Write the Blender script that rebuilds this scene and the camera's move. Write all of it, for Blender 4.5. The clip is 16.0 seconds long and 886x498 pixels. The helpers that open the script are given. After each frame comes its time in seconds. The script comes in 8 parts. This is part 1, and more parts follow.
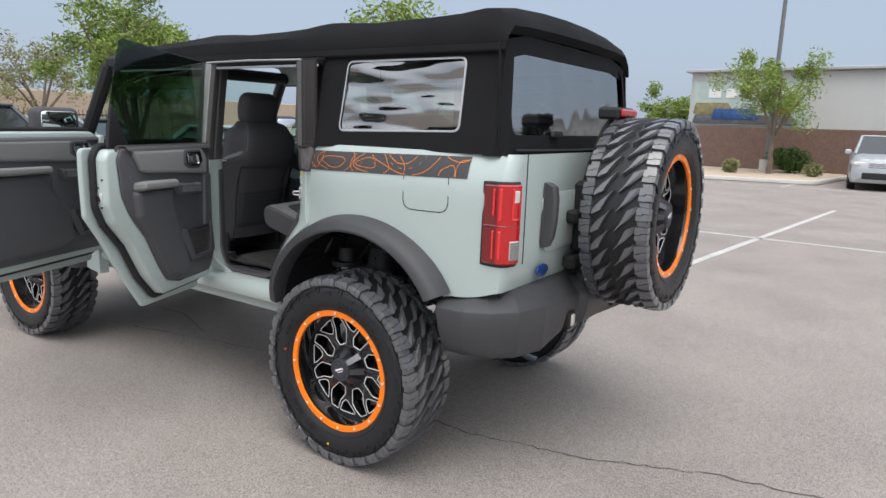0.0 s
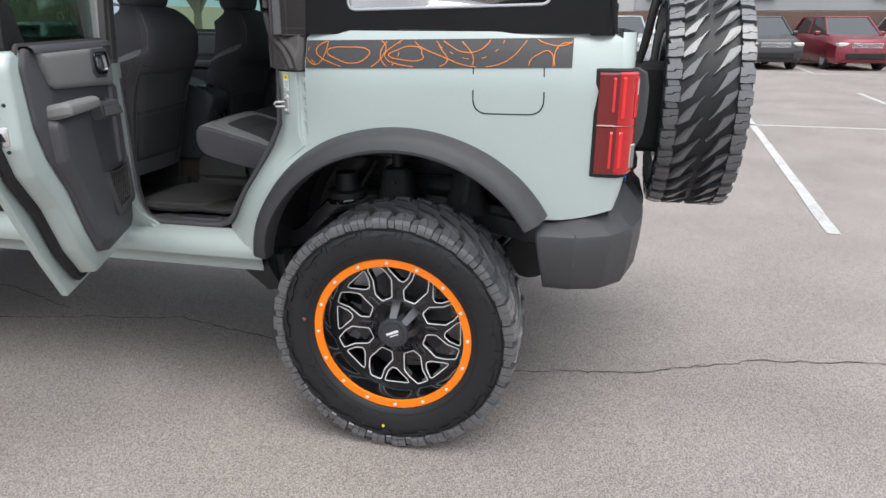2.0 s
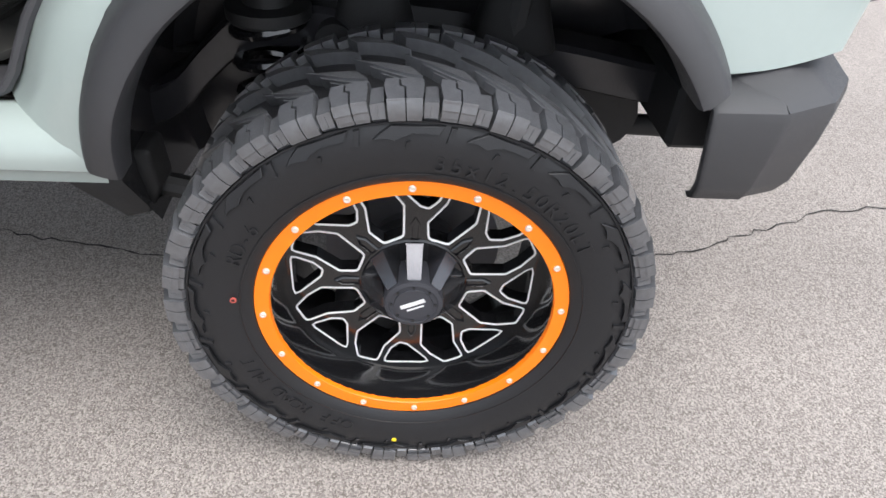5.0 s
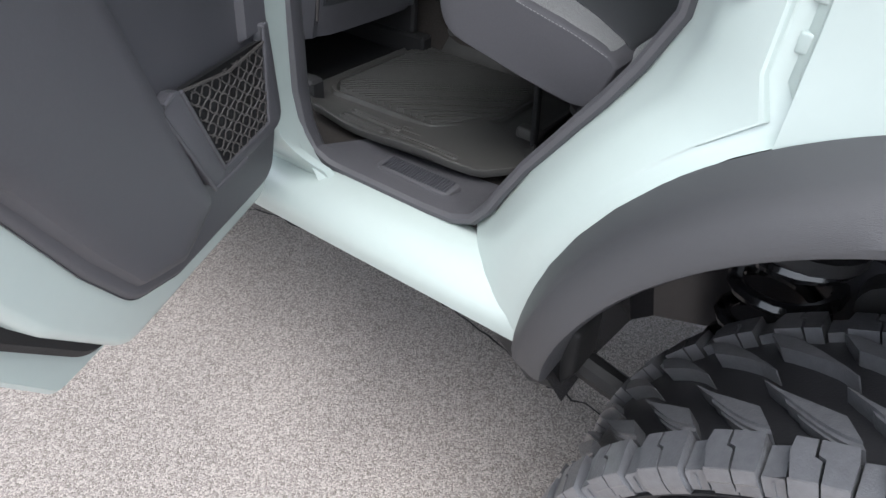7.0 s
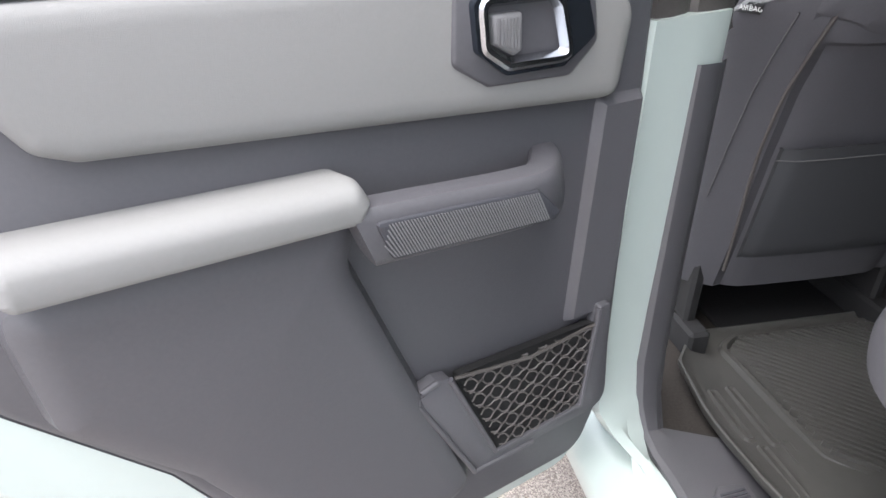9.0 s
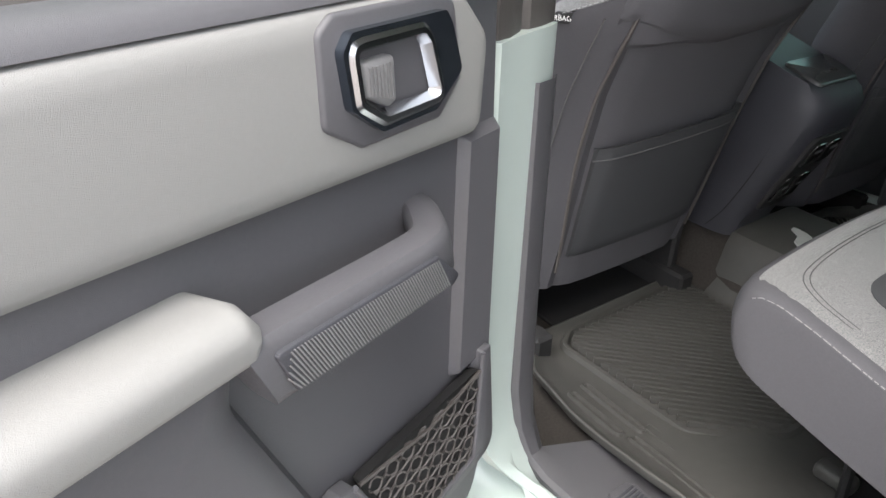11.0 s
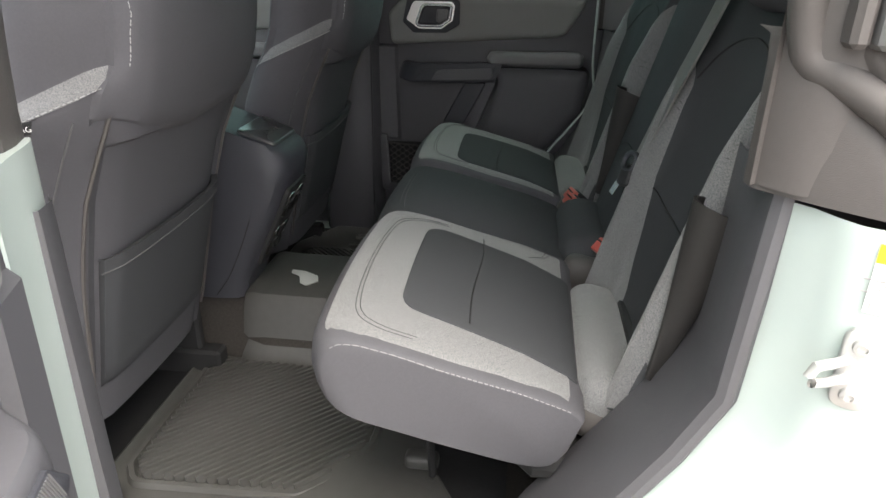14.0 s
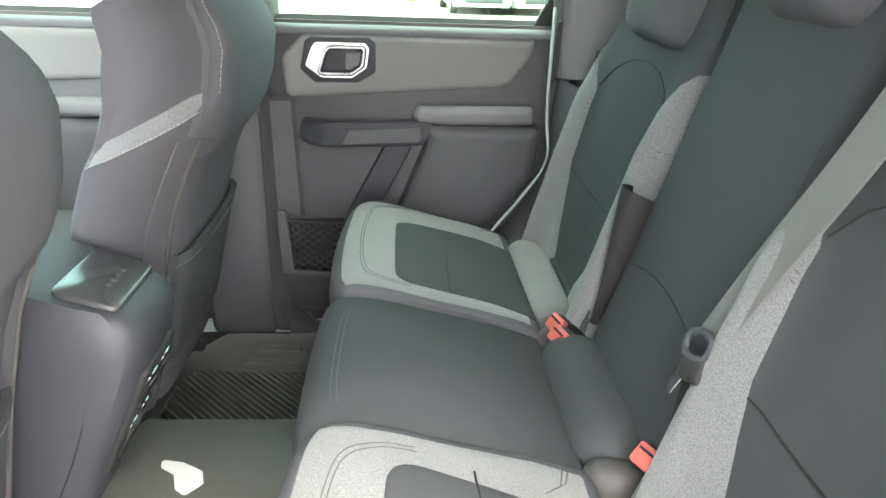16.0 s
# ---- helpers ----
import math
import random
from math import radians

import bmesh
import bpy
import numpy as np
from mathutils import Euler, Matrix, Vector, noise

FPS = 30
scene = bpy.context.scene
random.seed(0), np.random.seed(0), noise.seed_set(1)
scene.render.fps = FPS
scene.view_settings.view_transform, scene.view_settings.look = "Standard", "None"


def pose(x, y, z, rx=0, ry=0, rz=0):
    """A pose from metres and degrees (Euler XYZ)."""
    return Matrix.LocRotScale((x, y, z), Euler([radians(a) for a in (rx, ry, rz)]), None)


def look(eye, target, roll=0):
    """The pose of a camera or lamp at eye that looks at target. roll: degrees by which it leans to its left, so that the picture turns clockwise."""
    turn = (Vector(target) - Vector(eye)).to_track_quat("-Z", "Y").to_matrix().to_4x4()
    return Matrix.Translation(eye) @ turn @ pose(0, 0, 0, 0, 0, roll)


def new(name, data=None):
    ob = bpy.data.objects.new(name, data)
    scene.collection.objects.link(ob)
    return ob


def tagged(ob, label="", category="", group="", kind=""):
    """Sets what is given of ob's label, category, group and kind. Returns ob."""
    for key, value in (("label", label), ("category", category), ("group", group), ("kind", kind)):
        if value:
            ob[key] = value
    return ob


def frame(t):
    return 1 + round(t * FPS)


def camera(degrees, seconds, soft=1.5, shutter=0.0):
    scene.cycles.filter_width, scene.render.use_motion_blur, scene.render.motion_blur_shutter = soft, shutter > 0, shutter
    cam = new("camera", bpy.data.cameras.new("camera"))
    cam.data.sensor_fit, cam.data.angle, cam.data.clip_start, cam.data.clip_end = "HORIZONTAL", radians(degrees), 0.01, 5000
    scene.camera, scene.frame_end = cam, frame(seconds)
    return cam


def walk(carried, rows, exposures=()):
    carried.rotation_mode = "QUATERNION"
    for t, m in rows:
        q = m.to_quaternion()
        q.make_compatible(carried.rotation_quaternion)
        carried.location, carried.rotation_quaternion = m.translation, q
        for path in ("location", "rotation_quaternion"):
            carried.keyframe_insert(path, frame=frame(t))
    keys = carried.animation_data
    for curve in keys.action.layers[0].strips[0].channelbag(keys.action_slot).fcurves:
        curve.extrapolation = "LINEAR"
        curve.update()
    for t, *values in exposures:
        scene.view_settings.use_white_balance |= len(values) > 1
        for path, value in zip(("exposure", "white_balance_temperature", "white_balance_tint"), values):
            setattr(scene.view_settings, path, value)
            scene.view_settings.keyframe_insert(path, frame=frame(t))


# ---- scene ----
# World: the car's nose points to +y, its middle plane is x = 0, the ground is z = 0, the rear axle stands at y = 0.
cam = camera(67.1, 16.0)
PATH = [
    (0, (-3.039, -1.993, 1.552), (-1.416, -0.884, 1.186), 1.9),
    (0.5, (-3.094, -1.628, 1.545), (-1.394, -0.667, 1.115), 1.3),
    (1, (-3.087, -1.308, 1.509), (-1.33, -0.498, 1.001), 1.6),
    (1.5, (-3.001, -0.959, 1.504), (-1.199, -0.337, 0.9), 1.0),
    (2, (-2.944, -0.625, 1.477), (-1.096, -0.217, 0.83), 0.2),
    (2.5, (-2.796, -0.369, 1.44), (-0.953, -0.118, 0.704), 0.6),
    (3, (-2.556, -0.21, 1.415), (-0.757, -0.082, 0.552), 1.2),
    (3.2, (-2.469, -0.157, 1.4), (-0.696, -0.081, 0.478), 1.4),
    (5.3, (-1.782, 0.03, 1.284), (-0.234, -0.095, 0.023), 4.3),
    (5.5, (-1.778, 0.024, 1.284), (-0.229, -0.073, 0.021), 4.6),
    (6, (-1.74, 0.037, 1.298), (-0.183, 0.144, 0.047), 5.2),
    (6.2, (-1.702, 0.046, 1.281), (-0.131, 0.29, 0.067), 5.0),
    (6.5, (-1.593, 0.128, 1.307), (-0.071, 0.568, 0.087), 5.9),
    (6.7, (-1.526, 0.161, 1.31), (-0.059, 0.814, 0.117), 4.5),
    (7, (-1.461, 0.265, 1.338), (-0.127, 1.154, 0.142), 4.4),
    (7.5, (-1.333, 0.355, 1.376), (-0.329, 1.682, 0.267), 3.3),
    (8, (-1.218, 0.384, 1.423), (-0.617, 1.978, 0.376), 1.9),
    (8.2, (-1.185, 0.398, 1.434), (-0.716, 2.043, 0.398), 1.4),
    (10.3, (-1.128, 0.47, 1.466), (-0.816, 2.191, 0.495), 0.4),
    (10.5, (-1.143, 0.494, 1.465), (-0.681, 2.183, 0.498), 0.5),
    (11, (-1.193, 0.573, 1.461), (-0.208, 2.013, 0.484), 0.6),
    (11.5, (-1.262, 0.589, 1.459), (0.173, 1.614, 0.517), 1.4),
    (12, (-1.362, 0.58, 1.485), (0.329, 1.212, 0.625), 1.3),
    (12.5, (-1.417, 0.636, 1.504), (0.38, 1.012, 0.712), 1.3),
    (13, (-1.444, 0.682, 1.504), (0.4, 0.891, 0.756), 1.5),
    (13.5, (-1.399, 0.708, 1.492), (0.451, 0.823, 0.743), 1.8),
    (14, (-1.217, 0.68, 1.477), (0.608, 0.891, 0.686), 1.1),
    (14.5, (-1.061, 0.67, 1.48), (0.764, 0.871, 0.686), 1.7),
    (15, (-0.923, 0.717, 1.507), (0.911, 0.816, 0.715), 1.3),
    (15.5, (-0.803, 0.76, 1.529), (1.033, 0.763, 0.736), 0.9),
    (16, (-0.747, 0.802, 1.541), (1.085, 0.689, 0.746), 2.0),
]
walk(cam, [(t, look(eye, target, roll)) for t, eye, target, roll in PATH],
     exposures=[(0.0, 0.12, 6350, 10), (1.5, 0.2, 6300, 10), (3.2, 0.3, 6300, 10), (5.3, 0.75, 6250, 10), (6.5, 1.1, 6150, 10), (7.5, 1.0, 6100, 12), (8.2, 1.75, 6150, 14), (10.4, 1.8, 6650, 11), (11.0, 1.85, 6650, 11), (12.5, 1.85, 6850, 11), (13.5, 1.85, 6950, 11), (14.5, 3.1, 6850, 10), (15.0, 3.8, 6900, 10), (16.0, 4.35, 6950, 9)])

# ---- light ----
world = bpy.data.worlds.new("sky")
scene.world = world
world.use_nodes = True
wn, wl = world.node_tree.nodes, world.node_tree.links
sky = wn.new("ShaderNodeTexSky")
sky.sky_type = "NISHITA"
sky.sun_disc = False
SUN_ELEVATION, SUN_TURN = radians(66), radians(238)
sky.sun_elevation, sky.sun_rotation = SUN_ELEVATION, SUN_TURN
sky.air_density, sky.dust_density, sky.ozone_density = 1.0, 4.0, 1.0
# A thin high overcast veils the blue.
veil = wn.new("ShaderNodeMix")
veil.data_type = "RGBA"
veil.inputs[0].default_value = 0.82
# The cloud is brightest round the veiled sun and greyer away from it.
aim = wn.new("ShaderNodeTexCoord")
toward = wn.new("ShaderNodeVectorMath")
toward.operation = "DOT_PRODUCT"
toward.inputs[1].default_value = (math.sin(SUN_TURN) * math.cos(SUN_ELEVATION), math.cos(SUN_TURN) * math.cos(SUN_ELEVATION), math.sin(SUN_ELEVATION))
wl.new(aim.outputs["Generated"], toward.inputs[0])
spread = wn.new("ShaderNodeMapRange")
spread.interpolation_type = "SMOOTHSTEP"
spread.inputs[1].default_value, spread.inputs[2].default_value = -0.1, 1.0
wl.new(toward.outputs["Value"], spread.inputs[0])
cloud = wn.new("ShaderNodeMix")
cloud.data_type = "RGBA"
cloud.inputs[6].default_value, cloud.inputs[7].default_value = (2.35, 2.75, 3.35, 1), (8.6, 8.7, 8.8, 1)
wl.new(spread.outputs[0], cloud.inputs[0])
wl.new(cloud.outputs[2], veil.inputs[7])
wl.new(sky.outputs[0], veil.inputs[6])
wl.new(veil.outputs[2], wn["Background"].inputs[0])
wn["Background"].inputs[1].default_value = 0.19
sun_lamp = bpy.data.lights.new("sun", "SUN")
sun_lamp.energy, sun_lamp.angle, sun_lamp.color = 1.5, radians(45), (1.0, 0.96, 0.9)
sun_ob = new("sun", sun_lamp)
sun_way = Vector((math.sin(SUN_TURN) * math.cos(SUN_ELEVATION), math.cos(SUN_TURN) * math.cos(SUN_ELEVATION), math.sin(SUN_ELEVATION)))
sun_ob.matrix_world = look(sun_way * 60, (0, 0, 0))


# ---- materials ----
def material(name, colour, rough=0.5, metal=0.0, vary=0.08, grain=40.0, bump=0.0, bump_scale=200.0, coat=0.0, spec=0.5, stretch=(1, 1, 1), coarse=3.0):
    """A principled surface whose colour varies at two scales, with fine relief."""
    m = bpy.data.materials.new(name)
    m.use_nodes = True
    n, l = m.node_tree.nodes, m.node_tree.links
    p = n["Principled BSDF"]
    p.inputs["Roughness"].default_value, p.inputs["Metallic"].default_value = rough, metal
    p.inputs["Coat Weight"].default_value, p.inputs["Specular IOR Level"].default_value = coat, spec
    p.inputs["Coat Roughness"].default_value = 0.08
    co = n.new("ShaderNodeTexCoord")
    mp = n.new("ShaderNodeMapping")
    mp.inputs["Scale"].default_value = stretch
    l.new(co.outputs["Object"], mp.inputs[0])
    fine, big = n.new("ShaderNodeTexNoise"), n.new("ShaderNodeTexNoise")
    fine.inputs["Scale"].default_value, big.inputs["Scale"].default_value = grain, coarse
    fine.inputs["Detail"].default_value, big.inputs["Detail"].default_value = 3, 4
    both = n.new("ShaderNodeMath")
    l.new(mp.outputs[0], fine.inputs["Vector"]), l.new(mp.outputs[0], big.inputs["Vector"])
    l.new(fine.outputs[0], both.inputs[0]), l.new(big.outputs[0], both.inputs[1])
    rng = n.new("ShaderNodeMapRange")
    rng.inputs[1].default_value, rng.inputs[2].default_value = 0.6, 1.4
    rng.inputs[3].default_value, rng.inputs[4].default_value = 1 - vary, 1 + vary
    l.new(both.outputs[0], rng.inputs[0])
    mul = n.new("ShaderNodeMix")
    mul.data_type, mul.blend_type = "RGBA", "MULTIPLY"
    mul.inputs[0].default_value = 1
    mul.inputs[6].default_value = (*colour, 1)
    l.new(rng.outputs[0], mul.inputs[7])
    l.new(mul.outputs[2], p.inputs["Base Color"])
    rr = n.new("ShaderNodeMapRange")
    rr.inputs[1].default_value, rr.inputs[2].default_value = 0.3, 0.7
    rr.inputs[3].default_value, rr.inputs[4].default_value = rough * 0.88, min(1, rough * 1.12)
    l.new(big.outputs[0], rr.inputs[0])
    l.new(rr.outputs[0], p.inputs["Roughness"])
    if bump:
        tex = n.new("ShaderNodeTexNoise")
        tex.inputs["Scale"].default_value, tex.inputs["Detail"].default_value = bump_scale, 3
        l.new(mp.outputs[0], tex.inputs["Vector"])
        bp = n.new("ShaderNodeBump")
        bp.inputs["Strength"].default_value, bp.inputs["Distance"].default_value = bump, 0.002
        l.new(tex.outputs[0], bp.inputs["Height"])
        l.new(bp.outputs[0], p.inputs["Normal"])
    return m


def woven(name, dark, light, rough=0.95, scale=900.0):
    """Heathered cloth: crossed threads of two tones."""
    m = material(name, light, rough, 0, 0.1, 300, 0.5, scale, spec=0.2)
    n, l = m.node_tree.nodes, m.node_tree.links
    p = n["Principled BSDF"]
    co = n.new("ShaderNodeTexCoord")
    tex = n.new("ShaderNodeTexNoise")
    tex.inputs["Scale"].default_value, tex.inputs["Detail"].default_value = 700, 3
    l.new(co.outputs["Object"], tex.inputs["Vector"])
    mix = n.new("ShaderNodeMix")
    mix.data_type = "RGBA"
    mix.inputs[6].default_value, mix.inputs[7].default_value = (*dark, 1), (*light, 1)
    rng = n.new("ShaderNodeMapRange")
    rng.inputs[1].default_value, rng.inputs[2].default_value = 0.28, 0.70
    l.new(tex.outputs[0], rng.inputs[0])
    l.new(rng.outputs[0], mix.inputs[0])
    l.new(mix.outputs[2], p.inputs["Base Color"])
    p.inputs["Sheen Weight"].default_value = 0.25
    return m


def glassy(name, colour, rough=0.0):
    m = bpy.data.materials.new(name)
    m.use_nodes = True
    n, l = m.node_tree.nodes, m.node_tree.links
    n.remove(n["Principled BSDF"])
    tr, gl, mx, fr = n.new("ShaderNodeBsdfTransparent"), n.new("ShaderNodeBsdfGlossy"), n.new("ShaderNodeMixShader"), n.new("ShaderNodeLayerWeight")
    tr.inputs[0].default_value = (*colour, 1)
    gl.inputs["Roughness"].default_value = rough
    fr.inputs[0].default_value = 0.5
    steep, level = n.new("ShaderNodeMath"), n.new("ShaderNodeMapRange")
    steep.operation = "POWER"
    steep.inputs[1].default_value = 4.0
    level.inputs[3].default_value, level.inputs[4].default_value = 0.03, 0.75
    l.new(fr.outputs["Facing"], steep.inputs[0]), l.new(steep.outputs[0], level.inputs[0])
    l.new(level.outputs[0], mx.inputs[0]), l.new(tr.outputs[0], mx.inputs[1]), l.new(gl.outputs[0], mx.inputs[2])
    l.new(mx.outputs[0], n["Material Output"].inputs[0])
    return m


def asphalt():
    m = material("asphalt", (0.30, 0.272, 0.255), 0.93, 0, 0.05, 90, 0, spec=0.25, coarse=0.35)
    n, l = m.node_tree.nodes, m.node_tree.links
    p = n["Principled BSDF"]
    co = n.new("ShaderNodeTexCoord")
    stones = n.new("ShaderNodeTexVoronoi")
    stones.inputs["Scale"].default_value = 290
    l.new(co.outputs["Object"], stones.inputs["Vector"])
    ramp = n.new("ShaderNodeValToRGB")
    ramp.color_ramp.elements[0].position, ramp.color_ramp.elements[0].color = 0.02, (0.50, 0.48, 0.46, 1)
    ramp.color_ramp.elements[1].position, ramp.color_ramp.elements[1].color = 0.98, (1.55, 1.52, 1.48, 1)
    e = ramp.color_ramp.elements.new(0.5)
    e.color = (0.98, 0.97, 0.96, 1)
    sep = n.new("ShaderNodeSeparateColor")
    l.new(stones.outputs["Color"], sep.inputs[0])
    l.new(sep.outputs[0], ramp.inputs[0])
    mul = n.new("ShaderNodeMix")
    mul.data_type, mul.blend_type = "RGBA", "MULTIPLY"
    mul.inputs[0].default_value = 0.9
    old = p.inputs["Base Color"].links[0].from_socket
    l.new(old, mul.inputs[6]), l.new(ramp.outputs[0], mul.inputs[7])
    stain = n.new("ShaderNodeTexNoise")
    stain.inputs["Scale"].default_value, stain.inputs["Detail"].default_value = 0.9, 6
    l.new(co.outputs["Object"], stain.inputs["Vector"])
    sr = n.new("ShaderNodeMapRange")
    sr.inputs[1].default_value, sr.inputs[2].default_value, sr.inputs[3].default_value, sr.inputs[4].default_value = 0.3, 0.7, 0.86, 1.1
    l.new(stain.outputs[0], sr.inputs[0])
    m2 = n.new("ShaderNodeMix")
    m2.data_type, m2.blend_type = "RGBA", "MULTIPLY"
    m2.inputs[0].default_value = 1
    l.new(mul.outputs[2], m2.inputs[6]), l.new(sr.outputs[0], m2.inputs[7])
    l.new(m2.outputs[2], p.inputs["Base Color"])
    bp = n.new("ShaderNodeBump")
    bp.inputs["Strength"].default_value, bp.inputs["Distance"].default_value = 0.6, 0.003
    l.new(stones.outputs["Distance"], bp.inputs["Height"])
    bp.invert = True
    l.new(bp.outputs[0], p.inputs["Normal"])
    return m


PAINT = material("grey_green_paint", (0.418, 0.484, 0.463), 0.32, 0, 0.015, 60, 0, coat=0.6, coarse=1.5)
HUB_BLACK = material("dark_hub_metal", (0.12, 0.12, 0.13), 0.26, 0.9, 0.1, 120)
DISC = material("dull_brake_iron", (0.13, 0.13, 0.14), 0.45, 0.6, 0.1, 60)
RED_GLOW = material("bright_red_lens", (0.72, 0.025, 0.03), 0.15, 0, 0.05, 60, coat=0.6)
DARK_PLASTIC = material("dark_plastic", (0.035, 0.036, 0.044), 0.55, 0, 0.06, 300, 0.25, 1400)
FLARE = material("grained_black_plastic", (0.048, 0.048, 0.052), 0.5, 0, 0.07, 300, 0.4, 1200)
BLACK = material("matt_black", (0.012, 0.012, 0.013), 0.75, 0, 0.15, 60, 0.2, 300)
GLOSS_BLACK = material("gloss_black", (0.008, 0.008, 0.009), 0.12, 0, 0.1, 80, coat=0.5)
UNDER = material("dusty_black_steel", (0.018, 0.018, 0.019), 0.6, 0.1, 0.2, 30, 0.3, 200)
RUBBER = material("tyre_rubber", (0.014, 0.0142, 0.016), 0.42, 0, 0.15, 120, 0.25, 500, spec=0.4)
LINER = material("black_wheel_liner", (0.026, 0.026, 0.029), 0.16, 0, 0.1, 60, 0.15, 200)
# The tyre's rubber again, its base paled for the sky's sheen on the blocks.
TREAD_SHEEN = material("sheen_paled_rubber", (0.082, 0.084, 0.091), 0.30, 0, 0.3, 90, 0.3, 400, spec=1.0, coat=0.8)
ORANGE = material("orange_powder_coat", (1.0, 0.22, 0.0), 0.35, 0, 0.03, 60, coat=0.2)
STEEL = material("bright_steel", (0.72, 0.72, 0.72), 0.28, 1.0, 0.05, 80)
BOLT = material("pale_bolt_heads", (0.80, 0.70, 0.62), 0.35, 0.4, 0.05, 80)
CHROME = material("satin_chrome", (0.45, 0.46, 0.48), 0.2, 1.0, 0.03, 80)
SMOKED = material("smoked_chrome", (0.10, 0.12, 0.15), 0.14, 0.9, 0.03, 80)
MILLED = material("milled_aluminium", (0.88, 0.88, 0.89), 0.4, 0.35, 0.03, 200)
STRIP_PALE = material("silver_grey_strip", (0.34, 0.34, 0.34), 0.45, 0.2, 0.04, 60)
STRIP_GREY = material("grey_coated_strip", (0.10, 0.10, 0.10), 0.5, 0, 0.04, 60)
ZINC = material("satin_zinc", (0.52, 0.52, 0.51), 0.42, 0.7, 0.08, 120)
# Browner and paler than the roof's canvas.
FLAP_CANVAS = material("brown_black_canvas", (0.038, 0.035, 0.034), 0.85, 0, 0.16, 500, 0.5, 1500, spec=0.25)
CANVAS = material("black_canvas", (0.011, 0.011, 0.0125), 0.85, 0, 0.12, 400, 0.5, 1500, spec=0.18)
TRIM = material("charcoal_interior_plastic", (0.073, 0.072, 0.080), 0.52, 0, 0.07, 260, 0.18, 1700)
TRIM_BROWN = material("black_brown_trim", (0.062, 0.056, 0.054), 0.6, 0, 0.06, 200, 0.3, 1400)
FLAP_BROWN = material("brown_black_leatherette", (0.016, 0.0145, 0.014), 0.6, 0, 0.08, 150, 0.3, 900)
TRIM_LIGHT = material("light_grey_interior_plastic", (0.205, 0.205, 0.202), 0.8, 0, 0.03, 300, 0.3, 1600)
TRIM_MID = material("mid_grey_interior_plastic", (0.15, 0.15, 0.155), 0.5, 0, 0.04, 300, 0.3, 1600)
LEATHERETTE = material("charcoal_seat_cloth", (0.076, 0.075, 0.083), 0.85, 0, 0.07, 400, 0.22, 2200, spec=0.25)
SEAT_DARK = material("dark_seat_cloth", (0.050, 0.052, 0.056), 0.9, 0, 0.06, 500, 0.2, 2400, spec=0.2)
HEATHER = woven("heather_grey_cloth", (0.095, 0.096, 0.098), (0.215, 0.216, 0.218))
SILL_TRIM = material("dark_sill_plastic", (0.070, 0.069, 0.076), 0.5, 0, 0.06, 250, 0.3, 1500)
SEAM_PALE = material("thin_grey_stitching", (0.20, 0.19, 0.18), 0.8)
STITCH = material("pale_stitching", (0.30, 0.30, 0.30), 0.8)
SEAM = material("dark_seam", (0.075, 0.075, 0.078), 0.9)
BOUNCE_LINING = material("pale_bounce_cloth", (0.55, 0.55, 0.54), 0.95, 0, 0.05, 200, 0.2, 900, spec=0.1)
LID = material("smooth_dark_plastic", (0.045, 0.047, 0.048), 0.28, 0, 0.05, 200, 0.05, 1500)
MAT = material("rubber_floor_mat", (0.054, 0.053, 0.050), 0.48, 0, 0.1, 60, 0.2, 500)
CARPET = material("black_carpet", (0.040, 0.036, 0.033), 1.0, 0, 0.3, 250, 0.8, 600, spec=0.1)
WHITE_PRINT = material("off_white_print", (0.46, 0.46, 0.45), 0.6)
RED_PLASTIC = material("red_buckle_plastic", (0.50, 0.10, 0.08), 0.4)
WEBBING = material("grey_belt_webbing", (0.165, 0.164, 0.158), 0.8, 0, 0.18, 500, 0.6, 900, stretch=(1, 1, 6))
RED_LENS = material("red_lens", (0.45, 0.007, 0.010), 0.1, 0, 0.05, 60, coat=0.8)
DARK_RED = material("dark_red_lens", (0.16, 0.004, 0.006), 0.1, 0, 0.05, 60, coat=0.8)
CLEAR_LENS = material("clear_ribbed_lens", (0.62, 0.58, 0.55), 0.15, 0, 0.1, 200, coat=0.8)
YELLOW = material("yellow_label", (0.85, 0.62, 0.02), 0.5)
PAPER = material("white_label", (0.75, 0.76, 0.74), 0.5)
INK = material("grey_ink", (0.30, 0.30, 0.30), 0.6)
BLUE_BADGE = material("blue_badge", (0.02, 0.06, 0.22), 0.25, 0.3)
DECAL = material("charcoal_decal", (0.045, 0.042, 0.044), 0.5, 0, 0.1, 60)
DECAL_ORANGE = material("orange_decal_line", (0.80, 0.24, 0.02), 0.5)
GLASS = glassy("green_tinted_glass", (0.72, 0.82, 0.77))
DARK_GLASS = glassy("dark_tinted_glass", (0.30, 0.40, 0.34))
SIDE_GLASS = glassy("green_side_glass", (0.70, 0.88, 0.79))
MIRROR_GLASS = material("mirror", (0.9, 0.9, 0.9), 0.02, 1.0, 0.0)
ASPHALT = asphalt()
LINE = material("worn_white_line", (0.50, 0.49, 0.47), 0.85, 0, 0.3, 25, coarse=5)
CRACK = material("crack_shadow", (0.03, 0.027, 0.025), 1.0)


# ---- building blocks ----
def thing(name, label, category, group="", at=(0, 0, 0)):
    ob = new(name)
    ob.location = at
    ob.empty_display_size = 0.1
    return tagged(ob, label, category, group)


